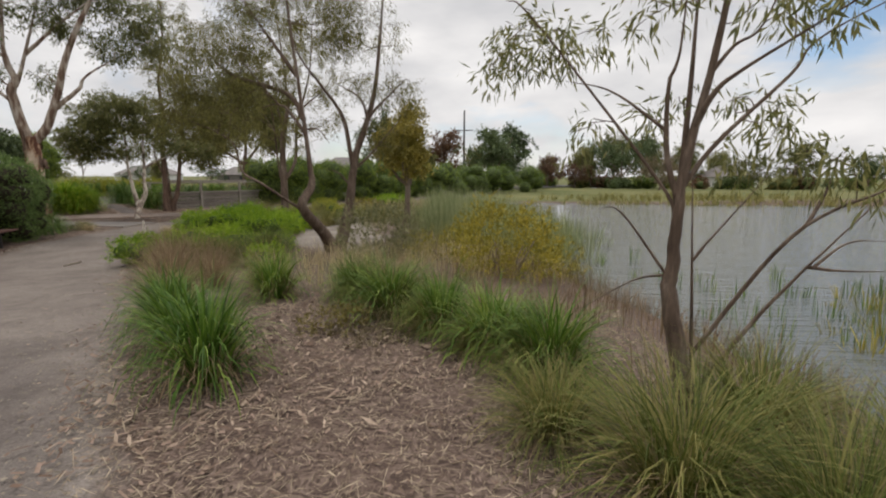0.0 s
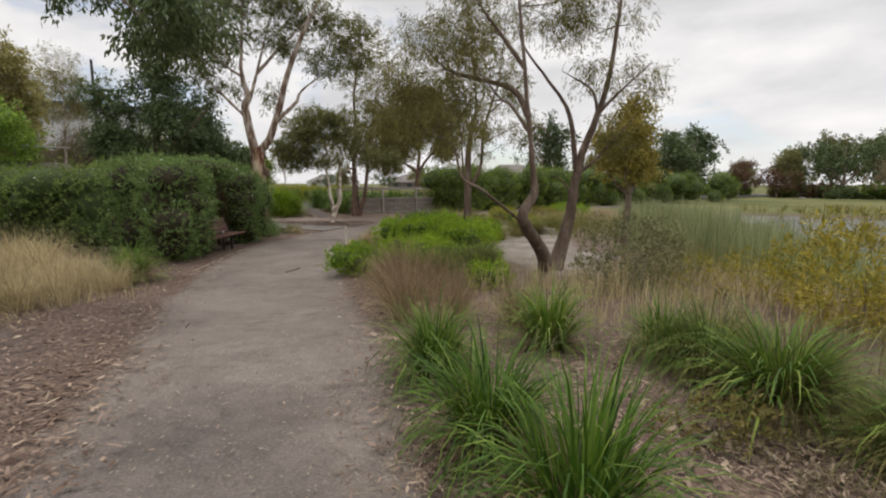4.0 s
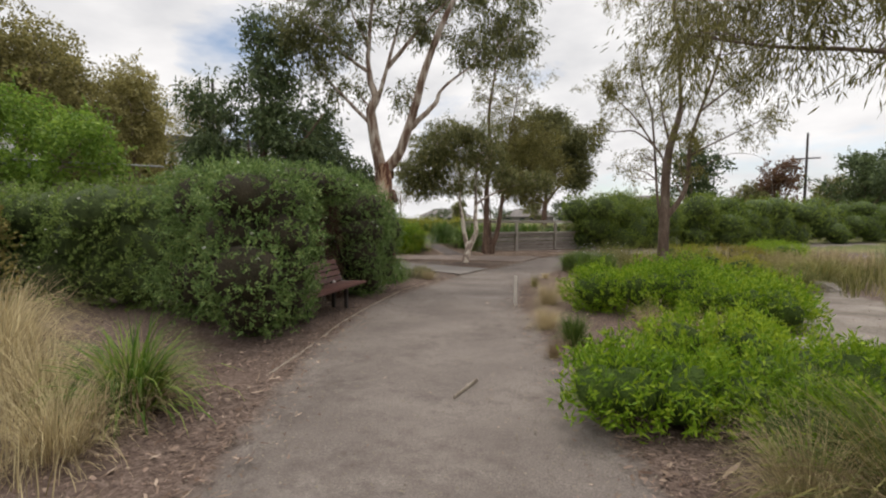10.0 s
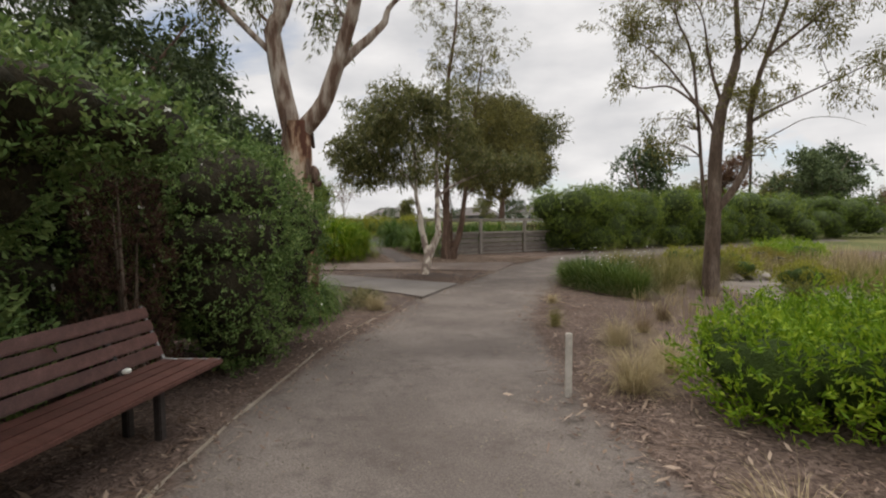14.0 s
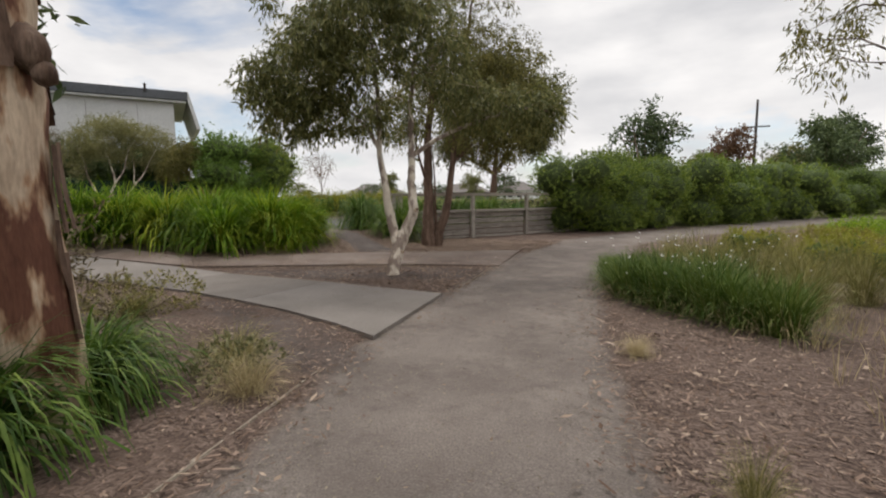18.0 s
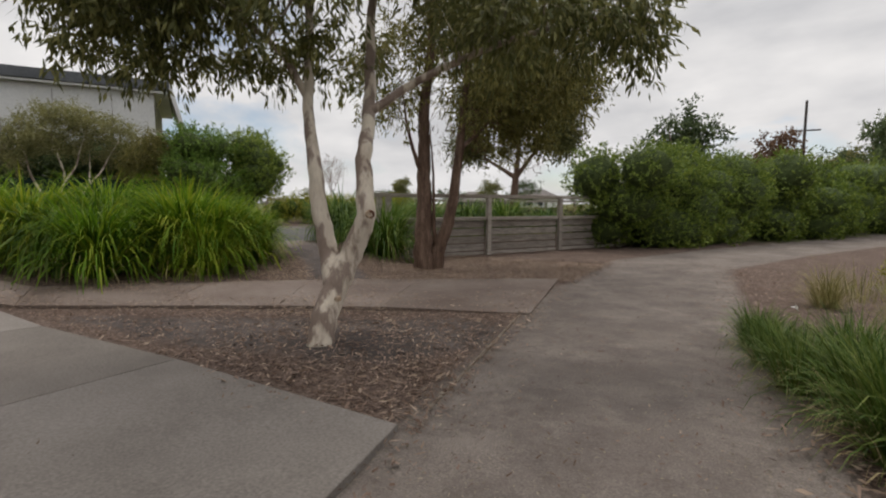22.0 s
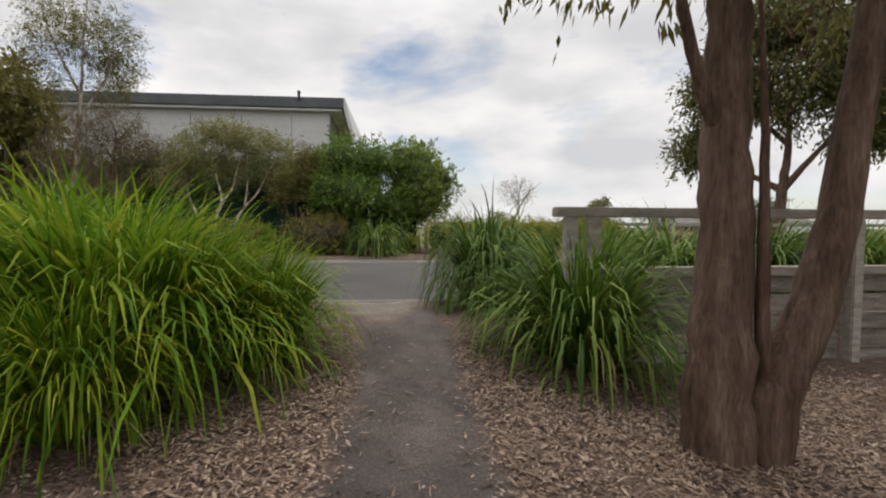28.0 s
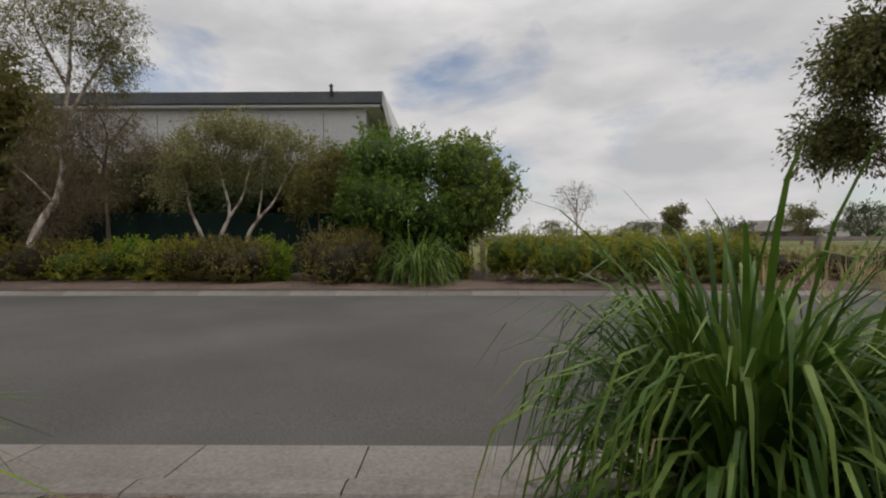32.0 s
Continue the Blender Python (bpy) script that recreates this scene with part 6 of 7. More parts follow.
pale = tree("tree", -12.71, 20.05, st, rel_crown(32, [(-1.4, 3.45, 0.6, 0.9, 0.9, 0.7, 84), (-2.1, 3.25, 0.4, 0.6, 0.6, 0.5, 44), (-1.7, 2.75, 0.5, 0.6, 0.6, 0.4, 26), (-1.2, 4.4, 0.6, 1.2, 1.1, 0.8, 80), (-0.5, 4.4, 0.7, 1.1, 1.1, 0.9, 90), (0.5, 4.4, 0.7, 1.1, 1.1, 0.9, 84), (1.2, 3.3, 0.8, 0.7, 0.7, 0.6, 34), (-0.2, 3.2, -0.1, 0.9, 0.8, 0.5, 12), (-0.9, 2.75, 1.0, 0.8, 0.7, 0.3, 18), (-0.1, 2.9, 1.4, 1.0, 0.8, 0.5, 12), (1.8, 3.0, 0.5, 0.6, 0.6, 0.4, 28), (2.5, 3.0, 0.4, 0.5, 0.5, 0.35, 26), (2.9, 2.75, 0.4, 0.25, 0.3, 0.25, 8)]),
     "bark_pale", "gum", "small forked tree with smooth pale mottled bark and drooping leaves", 505, 0.11, 0.027, 88, 0.14, 1.1, 0.008, sides=18, tip_r=0.3, flare=1.06)

# healed knots on its stems
for kx, ky, kz, kr, ka in [(-12.54, 20.39, 1.135, 0.034, -24), (-12.65, 20.07, 0.42, 0.022, -40)]:
    s = Soup()
    ring = [(math.cos(radians(ka)) * 0.010 * (i % 2) - math.sin(radians(ka)) * kr * math.cos(i * math.pi / 7), math.sin(radians(ka)) * 0.010 * (i % 2) + math.cos(radians(ka)) * kr * math.cos(i * math.pi / 7), kr * 0.8 * math.sin(i * math.pi / 7)) for i in range(15)]
    tube(s, [(kx + 12.71 + a, ky - 20.05 + b_, kz - gz(-12.71, 20.05) + c) for a, b_, c in ring], [kr * 0.42] * 15, 7)
    heart(s, [(kx + 12.71, ky - 20.05, kz - gz(-12.71, 20.05), kr * 0.5, kr * 0.5, kr * 0.5)], 1.0, rng(77))
    part("knot", s.mesh("knot", M["bark_gum"], True), pale, "healed brown knot")

# brown multi-stemmed tree beside the dirt track
st = [(0.185, rel(46, [(-0.05, -0.1, 0), (-0.04, 0.6, 0), (-0.02, 1.4, 0.05), (0.0, 2.3, 0.1), (0.0, 3.2, 0.1), (0.2, 4.8, 0.2), (0.1, 6.6, 0.2), (0.4, 8.6, 0.2), (0.5, 10.6, 0.2)])),
      (0.158, rel(46, [(0.18, -0.1, 0.02), (0.26, 0.4, 0), (0.48, 0.95, 0), (0.62, 1.7, 0), (0.75, 2.8, 0), (0.95, 4.2, 0.1), (1.2, 5.8, 0.1), (1.5, 7.8, 0.1)])),
      (0.055, rel(46, [(0.20, 0.2, -0.05), (0.16, 0.9, -0.05), (0.14, 1.9, -0.05), (0.05, 2.9, -0.1)])),
      (0.06, rel(46, [(-0.02, 1.9, 0.05), (-0.2, 2.2, 0.0), (-0.4, 2.8, -0.1), (-0.5, 3.6, -0.1)])),
      (0.05, rel(46, [(0.7, 2.4, 0), (1.3, 2.9, 0.1), (1.9, 3.5, 0.1)]))]
crown = rel_crown(46, [(-0.7, 3.7, 0, 0.9, 0.9, 0.8, 44), (0.4, 4.7, 0.1, 1.3, 1.3, 0.9, 80), (1.7, 4.2, 0.1, 1.1, 1.1, 0.9, 80), (1.5, 3.3, 0.3, 1.0, 0.9, 0.7, 50), (2.6, 3.5, 0, 0.9, 0.9, 0.8, 62), (2.9, 4.6, 0.1, 1.0, 0.9, 0.8, 60), (3.5, 3.9, 0.2, 0.8, 0.7, 0.7, 46), (2.2, 2.8, 0.3, 0.8, 0.8, 0.5, 34)])
crown += rel_crown(46, [(1.3, 5.6, 0.2, 1.3, 1.2, 0.9, 80), (2.7, 5.6, 0.2, 1.1, 1.1, 0.8, 60), (0.9, 3.5, -0.7, 0.9, 0.8, 0.6, 20), (0.2, 7.4, 0.2, 1.2, 1.1, 1.4, 40), (1.4, 7.0, 0.1, 1.1, 1.0, 1.1, 34), (0.4, 9.6, 0.2, 2.0, 1.6, 1.4, 52), (2.0, 8.6, 0.1, 1.2, 1.1, 1.0, 26)])
brown = tree("tree", -14.70, 25.22, st, crown,
     "bark_dark", "gum_olive", "brown rough-barked tree with three stems beside a dirt track", 506, 0.12, 0.028, 66, 0.16, 1.0, 0.008, sides=14)
s = Soup()
rr = rng(5060)
cs = np.array([rel(46, [(rr.normal(1.5, 0.5), rr.uniform(2.3, 3.6), rr.normal(0.4, 0.4))])[0] for _ in range(30)])
pc = np.repeat(cs, 36, 0) + rr.normal(0, 0.17, (30 * 36, 3))
leaves(s, pc, rr.normal(0, 0.5, pc.shape) + [0, 0, -1.0], 0.11, 0.02, rr)
part("dry_foliage", s.mesh("dry_foliage", M["red_tree"]), brown, "browned hanging leaves")

# tree whose branch hangs over the path
st = [(0.2, [(0, 0, -0.1), (0.1, 0.1, 1.5), (0.4, 0.4, 2.8), (1.2, 1.2, 3.9), (2.4, 2.3, 4.5), (3.6, 3.3, 3.9)]), (0.1, [(0.3, 0.3, 2.6), (-0.4, 0.8, 3.8), (-0.6, 1.6, 5.0)]), (0.08, [(1.2, 1.2, 3.9), (1.2, 2.2, 4.8), (1.4, 3.4, 5.2)]), (0.05, [(2.8, 2.6, 4.2), (3.4, 2.5, 3.7), (3.9, 2.6, 3.2)])]
tree("tree", -9.6, 3.2, st, [(3.6, 3.2, 3.7, 0.8, 0.8, 0.45, 50), (2.3, 2.8, 4.3, 1.1, 1.1, 0.6, 60), (1.2, 2.6, 5.3, 1.2, 1.2, 0.7, 50), (4.1, 2.8, 3.45, 0.4, 0.45, 0.35, 18), (-0.4, 1.6, 5.0, 1.2, 1.2, 0.8, 40), (3.4, 3.4, 3.25, 0.6, 0.6, 0.3, 18)], "bark_grey", "dark_tree",
     "dark leafy tree with a branch hanging over the path", 507, 0.09, 0.030, 66, 0.13, 1.0, 0.009)

# dark dense tree, bright tree and olive trees behind the hedge
st = [(0.16, [(0, 0, -0.1), (0.1, 0, 2), (0.0, 0.1, 4), (0, 0, 5.6)]), (0.08, [(0.1, 0, 1.6), (-0.9, 0.4, 2.8), (-1.4, 0.6, 4.0)]), (0.08, [(0.1, 0, 1.8), (1.0, 0.2, 3.0), (1.6, 0.6, 4.0)]), (0.07, [(0.05, 0.1, 1.4), (-0.3, 1.2, 2.4), (-0.4, 2.1, 3.6)])]
tree("tree", -14.2, 12.6, st, [(-1.3, 0.3, 3.0, 1.1, 1.1, 1.0, 70), (0.2, 0, 4.2, 1.2, 1.2, 1.2, 90), (1.3, 0.6, 3.2, 1.1, 1.1, 1.0, 70), (0, 0, 2.4, 1.4, 1.2, 0.7, 60), (0.2, 0.2, 5.4, 0.7, 0.7, 0.6, 28), (-0.6, 2.2, 2.9, 1.1, 1.1, 0.9, 60), (-0.3, 2.0, 4.2, 0.9, 0.9, 0.8, 44), (1.0, 1.3, 2.9, 1.0, 1.0, 0.8, 56), (1.4, 1.8, 2.3, 0.8, 0.8, 0.6, 36), (-0.7, -0.9, 2.7, 0.9, 0.9, 0.9, 56), (0.1, 0.1, 6.0, 0.6, 0.6, 0.5, 22), (-0.6, -0.8, 4.0, 0.8, 0.8, 0.8, 36)], "bark_dark", "dark_tree", "dark green dense tree behind the hedge", 508, 0.12, 0.040, 76, 0.17, 0.6, 0.012, fill=0.5)
st = [(0.13, [(0, 0, -0.1), (0, 0.15, 2.0), (0.1, 0, 3.9)]), (0.08, [(0, 0.1, 1.4), (-1.0, -0.6, 2.4), (-1.5, -0.9, 3.1)]), (0.08, [(0, 0.1, 1.4), (0.9, 0.9, 2.5), (1.2, 1.3, 3.2)]), (0.06, [(0, 0.1, 1.8), (-0.5, 0.7, 3.0), (-0.7, 0.9, 3.7)])]
tree("tree", -17.2, 8.4, st, [(-1.3, -0.9, 2.8, 1.1, 1.1, 0.8, 60), (-0.2, 0, 3.55, 1.2, 1.2, 0.75, 80), (0.8, 1.1, 3.0, 1.1, 1.1, 0.7, 60), (0, 0, 2.4, 1.6, 1.5, 0.7, 60), (-1.6, -1.3, 2.4, 0.9, 0.9, 0.6, 36)], "bark_grey", "bright_tree", "small fresh green tree behind the hedge", 509, 0.10, 0.046, 92, 0.20, 0.3, 0.010, fill=0.5)
GT, GL = "trees behind the garden", "olive-brown gum tree with a rounded crown behind the garden"
far_tree(-26.0, 11.25, 9.0, 6.4, "gum_tan", 520, GL, group=GT, fine=0.5, count=56, base=0.46)
far_tree(-24.3, 12.75, 7.1, 3.6, "gum_tan", 523, GL, group=GT, fine=0.5, count=40, base=0.32)
far_tree(-25.5, 14.9, 7.9, 3.5, "gum_tan", 521, GL, group=GT, fine=0.5, count=40, base=0.40)
far_tree(-25.6, 7.6, 8.2, 3.6, "gum_tan", 522, "half-bare grey gum tree behind the garden", group=GT, fine=0.5, count=12, base=0.25)
far_tree(-20.4, 17.2, 4.4, 3.4, "dark_tree", 524, "dark green shrubby tree", group="trees behind the garden", fine=0.55, count=40, base=0.1)
# gums beyond the fence
st = [(0.3, [(0, 0, -0.1), (0.1, 0, 2.2), (0.3, 0, 4.5), (0.2, 0, 8)]), (0.16, [(0.1, 0, 2.4), (-1.6, 0.3, 3.6), (-3.0, 0.5, 4.2)]), (0.16, [(0.15, 0, 2.6), (1.5, 0.2, 4.4), (3.0, 0.4, 5.8)]), (0.12, [(0.3, 0, 4.5), (-1.4, 0.4, 6.5), (-2.2, 0.4, 8.5)])]
tree("tree", -20.2, 46.5, st, [(-3.4, 0.4, 4.9, 1.9, 1.8, 1.1, 150), (-2.4, 0.2, 7.2, 2.5, 2.4, 1.6, 240), (0.2, 0, 9.6, 3.0, 2.8, 1.9, 280), (2.9, 0.3, 7.6, 2.5, 2.3, 1.8, 230), (3.6, 0.4, 5.2, 1.9, 1.8, 1.1, 140), (0.3, 0, 7.2, 2.4, 2.2, 1.7, 200)], "bark_dark", "gum_dark", "large spreading dark olive tree beyond the fence", 528, 0.24, 0.088, 40, 0.40, 0.4, 0.02, fill=0.5)

# ---- trees round the pond and the fields ----
FAR_BANK = [
        (21.4, 83.1, 7.8, 5.0, "gum", "grey-green tree across the pond"), (27.4, 81.3, 10.2, 12.6, "dark_tree", "broad dark green tree across the pond"), (29.6, 70.9, 5.3, 8.6, "brown_shrub", "low brown-grey tree across the pond"), (44.0, 74.9, 6.0, 11.7, "gum_dark", "broad dark olive tree across the pond"), (15.2, 81.3, 5.4, 5.8, "red_tree", "low reddish tree across the pond"),
        (9.0, 80.7, 11.2, 7.8, "dark_tree", "dark green tree across the pond"), (3.2, 78.5, 7.4, 4.4, "gum", "small grey-green tree across the pond"), (7.0, 83.2, 7.8, 4.6, "gum", "small grey-green tree across the pond"),
        (28.5, 88.6, 11.0, 7.5, "gum", "broad gum tree across the pond"), (34.5, 89.5, 10.4, 7.5, "gum", "broad gum tree across the pond"), (44.0, 96.4, 9.8, 8.5, "gum", "broad gum tree across the pond"), (51.5, 98.1, 8.2, 6.2, "gum", "gum tree across the pond"),
        (24.8, 92.2, 8.6, 5.2, "dark_tree", "dark tree across the pond"), (19.7, 81.0, 5.0, 7.0, "red_tree", "reddish low tree across the pond"), (-11.1, 73.3, 11.8, 9.5, "dark_tree", "gum tree beyond the hedgerow"), (-2.0, 83.0, 10.2, 8.4, "red_tree", "reddish-brown tree beyond the hedgerow")]
FIELD = [
        (-5.1, 81.5, 7.0, 4.2, "gum", "grey-green tree beyond the hedgerow"), (60, 88, 9, 8, "gum", "gum tree across the pond"), (70, 76, 8, 7, "gum_olive", "olive gum tree across the pond"), (58, 70, 6, 6, "dark_tree", "dark shrubby tree across the pond"),
        (66, 60, 8, 8, "gum", "gum tree across the pond"), (-40.7, 94.1, 6.0, 5.4, "gum", "gum tree across the field"), (-38.8, 62.0, 4.4, 2.8, "gum", "small young gum tree in the field"), (-34, 92, 5.4, 7, "dark_tree", "dark tree across the field"), (-50, 96, 4.4, 9, "dark_tree", "dark clump of trees across the field"), (-62, 92, 4.0, 9, "dark_tree", "dark clump of trees across the field"), (-72, 84, 4.2, 8, "gum", "clump of trees across the field"), (5.5, 72.0, 10.0, 8.8, "dark_tree", "rounded gum tree beyond the hedgerow"), (16.5, 86.0, 6.0, 5.0, "gum_olive", "olive tree across the pond")]
for i, (x, y, h, w, leaf, lab) in enumerate(FAR_BANK + FIELD):
    far_tree(x, y, h, w, leaf, 540 + i, lab, count=40, fine=1.12)
# narrow olive tree between the sandy hollow and the reeds
far_tree(-0.62, 12.5, 3.75, 1.4, "yellow_olive", 580, "narrow olive-yellow tree beside the reeds", trunk=0.4, z=0.05, count=40, group="", base=0.40, fine=0.6)
# low shrubs along the far bank
for i in range(16):
    rr = rng(900 + i)
    x, y = 14 + i * 3.4 + rr.normal(0, 0.8), 84 - i * 0.9 + rr.normal(0, 1.2)
    bl = [(rr.normal(0, 1.0), rr.normal(0, 0.8), rr.uniform(0.4, 1.3), rr.uniform(0.7, 1.2), rr.uniform(0.7, 1.2), rr.uniform(0.6, 0.9)) for _ in range(5)]
    shrub("bank_shrub", x, y, bl, ("dark_tree", "hedge_light", "gum_olive", "red_tree")[i % 4], "rounded shrub on the far bank of the pond", "shrub", 920 + i, 60, 0.26, 0.13, "far bank shrubs", 0.85)
# bare young tree in the field
r = rng(600)
st = [(0.09, [(0, 0, -0.1), (0.2, 0, 2.0), (0.0, 0.1, 4.6), (-0.2, 0, 7.4)])] + [(0.045, [(0.1, 0, 1.6 + 0.5 * q), (math.cos(q * 2.4) * 1.1, math.sin(q * 2.4) * 1.1, 3.6 + 0.5 * q), (math.cos(q * 2.4) * 2.0, math.sin(q * 2.4) * 2.0, 5.4 + 0.35 * q)]) for q in range(7)]
tree("tree", -53.4, 67.4, st, [(0, 0, 5.4, 2.6, 2.6, 2.0, 130)], "bark_grey", "red_tree", "thin nearly bare young tree in the field", 601, 0.14, 0.07, 14, 0.25, 0.3, 0.014)

# ---- across the street ----
st = [(0.07, rel(79.4, [(-0.44, -0.1, 0.0), (-0.58, 1.16, 0.03), (-0.89, 2.01, 0.05), (-0.99, 2.74, 0.08), (-1.21, 3.43, 0.1)])),
      (0.075, rel(79.4, [(-0.15, -0.02, 0.0), (-0.08, 1.16, 0.02), (0.17, 1.89, 0.04), (0.02, 2.79, 0.06), (-0.14, 3.5, 0.08), (-0.1, 4.13, 0.1)])),
      (0.05, rel(79.4, [(0.14, 1.8, 0.0), (0.54, 2.41, -0.07), (0.69, 3.04, -0.13), (0.9, 3.75, -0.2)])),
      (0.07, rel(79.4, [(0.52, -0.04, 0.0), (0.67, 1.16, -0.02), (0.96, 1.68, -0.04), (1.44, 2.29, -0.06), (1.77, 2.96, -0.08), (2.14, 3.65, -0.1)])),
      (0.04, rel(79.4, [(0.96, 1.68, 0.0), (1.09, 2.46, 0.15), (1.15, 3.21, 0.3)]))]
tree("tree", -32.7, 27.0, st, rel_crown(79.4, [(-0.9, 3.8, 0, 0.9, 0.81, 0.72, 60), (0.23, 4.43, 0, 1.0, 0.9, 0.56, 70), (1.25, 4.18, 0, 1.0, 0.9, 0.68, 66), (2.42, 3.82, 0, 0.72, 0.65, 0.64, 36), (-1.37, 2.81, 0.2, 0.64, 0.58, 0.64, 30), (-0.19, 3.32, 0.4, 1.0, 0.9, 0.44, 44), (1.95, 2.97, 0.3, 0.64, 0.58, 0.44, 24), (0.72, 3.37, 0.5, 0.8, 0.72, 0.48, 30)]),
     "bark_pale", "verge_grey", "multi-stemmed pale-trunked tree over the green fence", 610, 0.10, 0.032, 80, 0.2, 0.3, 0.008)
st = [(0.035, rel(70.1, [(0.07, -0.1, 0.0), (0.03, 0.79, 0.03), (-0.2, 1.53, 0.07), (-0.37, 2.16, 0.1)])),
      (0.035, rel(70.1, [(0.14, -0.04, 0.0), (0.15, 0.97, -0.03), (0.44, 1.62, -0.07), (0.66, 2.28, -0.1)])),
      (0.03, rel(70.1, [(0.11, 0.42, 0.0), (0.1, 1.16, 0.03), (0.12, 2.08, 0.07), (0.31, 3.01, 0.1)]))]
tree("tree", -31.29, 29.37, st, rel_crown(70.1, [(0.04, 2.81, 0, 0.77, 0.69, 0.58, 50), (1.03, 3.12, 0.2, 0.86, 0.78, 0.65, 60), (0.58, 3.66, 0.1, 0.65, 0.59, 0.42, 40), (-0.4, 2.26, 0, 0.46, 0.41, 0.42, 18)]),
     "bark_grey", "gum_olive", "small olive tree with a fan of thin stems", 611, 0.10, 0.032, 80, 0.2, 0.4, 0.008)
st = [(0.13, rel(-264.9, [(-0.15, -0.1, 0.0), (0.17, 1.33, 0.01), (0.66, 2.36, 0.03), (0.81, 3.29, 0.04), (0.9, 4.72, 0.06), (1.02, 6.15, 0.07), (1.12, 7.59, 0.09), (1.29, 9.41, 0.1)])),
      (0.04, rel(-264.9, [(0.61, 2.27, 0.0), (0.09, 2.88, 0.05), (-0.29, 3.27, 0.1)])),
      (0.055, rel(-264.9, [(0.9, 4.8, 0.0), (1.68, 6.29, 0.1), (2.3, 7.55, 0.2), (2.64, 8.57, 0.3)])),
      (0.05, rel(-264.9, [(0.95, 5.61, 0.0), (0.42, 6.88, -0.1), (0.05, 7.96, -0.2), (-0.06, 9.1, -0.3)]))]
tree("tree", -35.18, 22.2, st, rel_crown(-264.9, [(0.17, 7.66, -0.2, 1.37, 1.23, 1.14, 60), (1.41, 7.76, 0.2, 1.25, 1.13, 1.09, 66), (2.22, 7.06, 0.3, 0.91, 0.82, 0.68, 36), (0.86, 9.08, 0, 1.82, 1.64, 1.14, 60), (-0.11, 6.16, -0.2, 0.91, 0.82, 0.82, 34), (2.52, 6.29, 0.3, 0.5, 0.45, 0.5, 14), (1.6, 6.09, 0.2, 0.77, 0.7, 0.5, 18), (2.39, 8.22, 0.3, 0.8, 0.72, 0.68, 24)]),
     "bark_pale", "gum_olive", "leaning pale-trunked gum tree by the street", 620, 0.10, 0.026, 80, 0.24, 0.6, 0.010)
st = [(0.06, rel(89.1, [(-0.06, -0.1, 0.0), (-0.1, 1.88, 0.0), (-0.14, 3.31, 0.0), (-0.07, 4.29, 0.0), (-0.35, 5.05, 0.0), (-0.62, 5.62, 0.0)])),
      (0.035, rel(89.1, [(-0.07, 4.03, 0.0), (0.38, 4.62, 0.1), (0.78, 5.4, 0.2)])),
      (0.03, rel(89.1, [(-0.11, 3.31, 0.0), (-0.64, 4.14, -0.1), (-0.91, 4.88, -0.2)])),
      (0.025, rel(89.1, [(-0.09, 2.77, 0.0), (0.67, 3.56, 0.15), (1.32, 4.18, 0.3)]))]
tree("tree", -34.64, 24.2, st, rel_crown(89.1, [(-0.06, 4.65, 0, 0.99, 0.89, 0.88, 90), (-0.78, 4.12, -0.2, 0.71, 0.63, 1.01, 76), (0.56, 4.09, 0.2, 0.88, 0.79, 1.01, 80), (-0.24, 2.77, 0.2, 1.06, 0.95, 0.71, 66), (1.31, 3.61, 0.3, 0.84, 0.75, 1.01, 66), (-1.32, 4.32, 0, 0.71, 0.63, 0.88, 50)]),
     "bark_brown", "brown_shrub", "half-bare brown tree with dense dead twigs by the street", 621, 0.09, 0.016, 60, 0.20, 0.9, 0.008)
st = [(0.06, rel(52, [(0, -0.1, 0), (0.1, 0.8, 0), (0.0, 1.6, 0), (0.1, 2.8, 0), (0.0, 3.8, 0)]))] + [(0.03, rel(52, [(0.05, 0.7 + 0.25 * q, 0), (0.6 * math.cos(q * 2.2), 1.7 + 0.3 * q, 0.5 * math.sin(q * 2.2)), (1.0 * math.cos(q * 2.2), 2.7 + 0.3 * q, 0.8 * math.sin(q * 2.2))])) for q in range(5)]
tree("tree", -36.2, 22.6, st, rel_crown(52, [(0, 3.4, 0, 1.3, 0.9, 0.9, 120), (-0.7, 2.3, 0, 1.1, 0.8, 0.9, 110), (0.8, 2.3, 0, 1.1, 0.8, 0.9, 110), (0, 1.5, 0, 1.4, 0.8, 0.6, 80)]), "bark_grey", "brown_shrub", "half-bare brown tree with dense dead twigs by the street", 627, 0.10, 0.018, 40, 0.20, 0.8, 0.010)
far_tree(-37.5, 21.0, 8.0, 5.0, "gum_olive", 622, "olive gum tree by the street", group="trees by the street")
far_tree(-39.0, 17.5, 8.0, 5.0, "gum_olive", 623, "olive gum tree by the street", group="trees by the street")
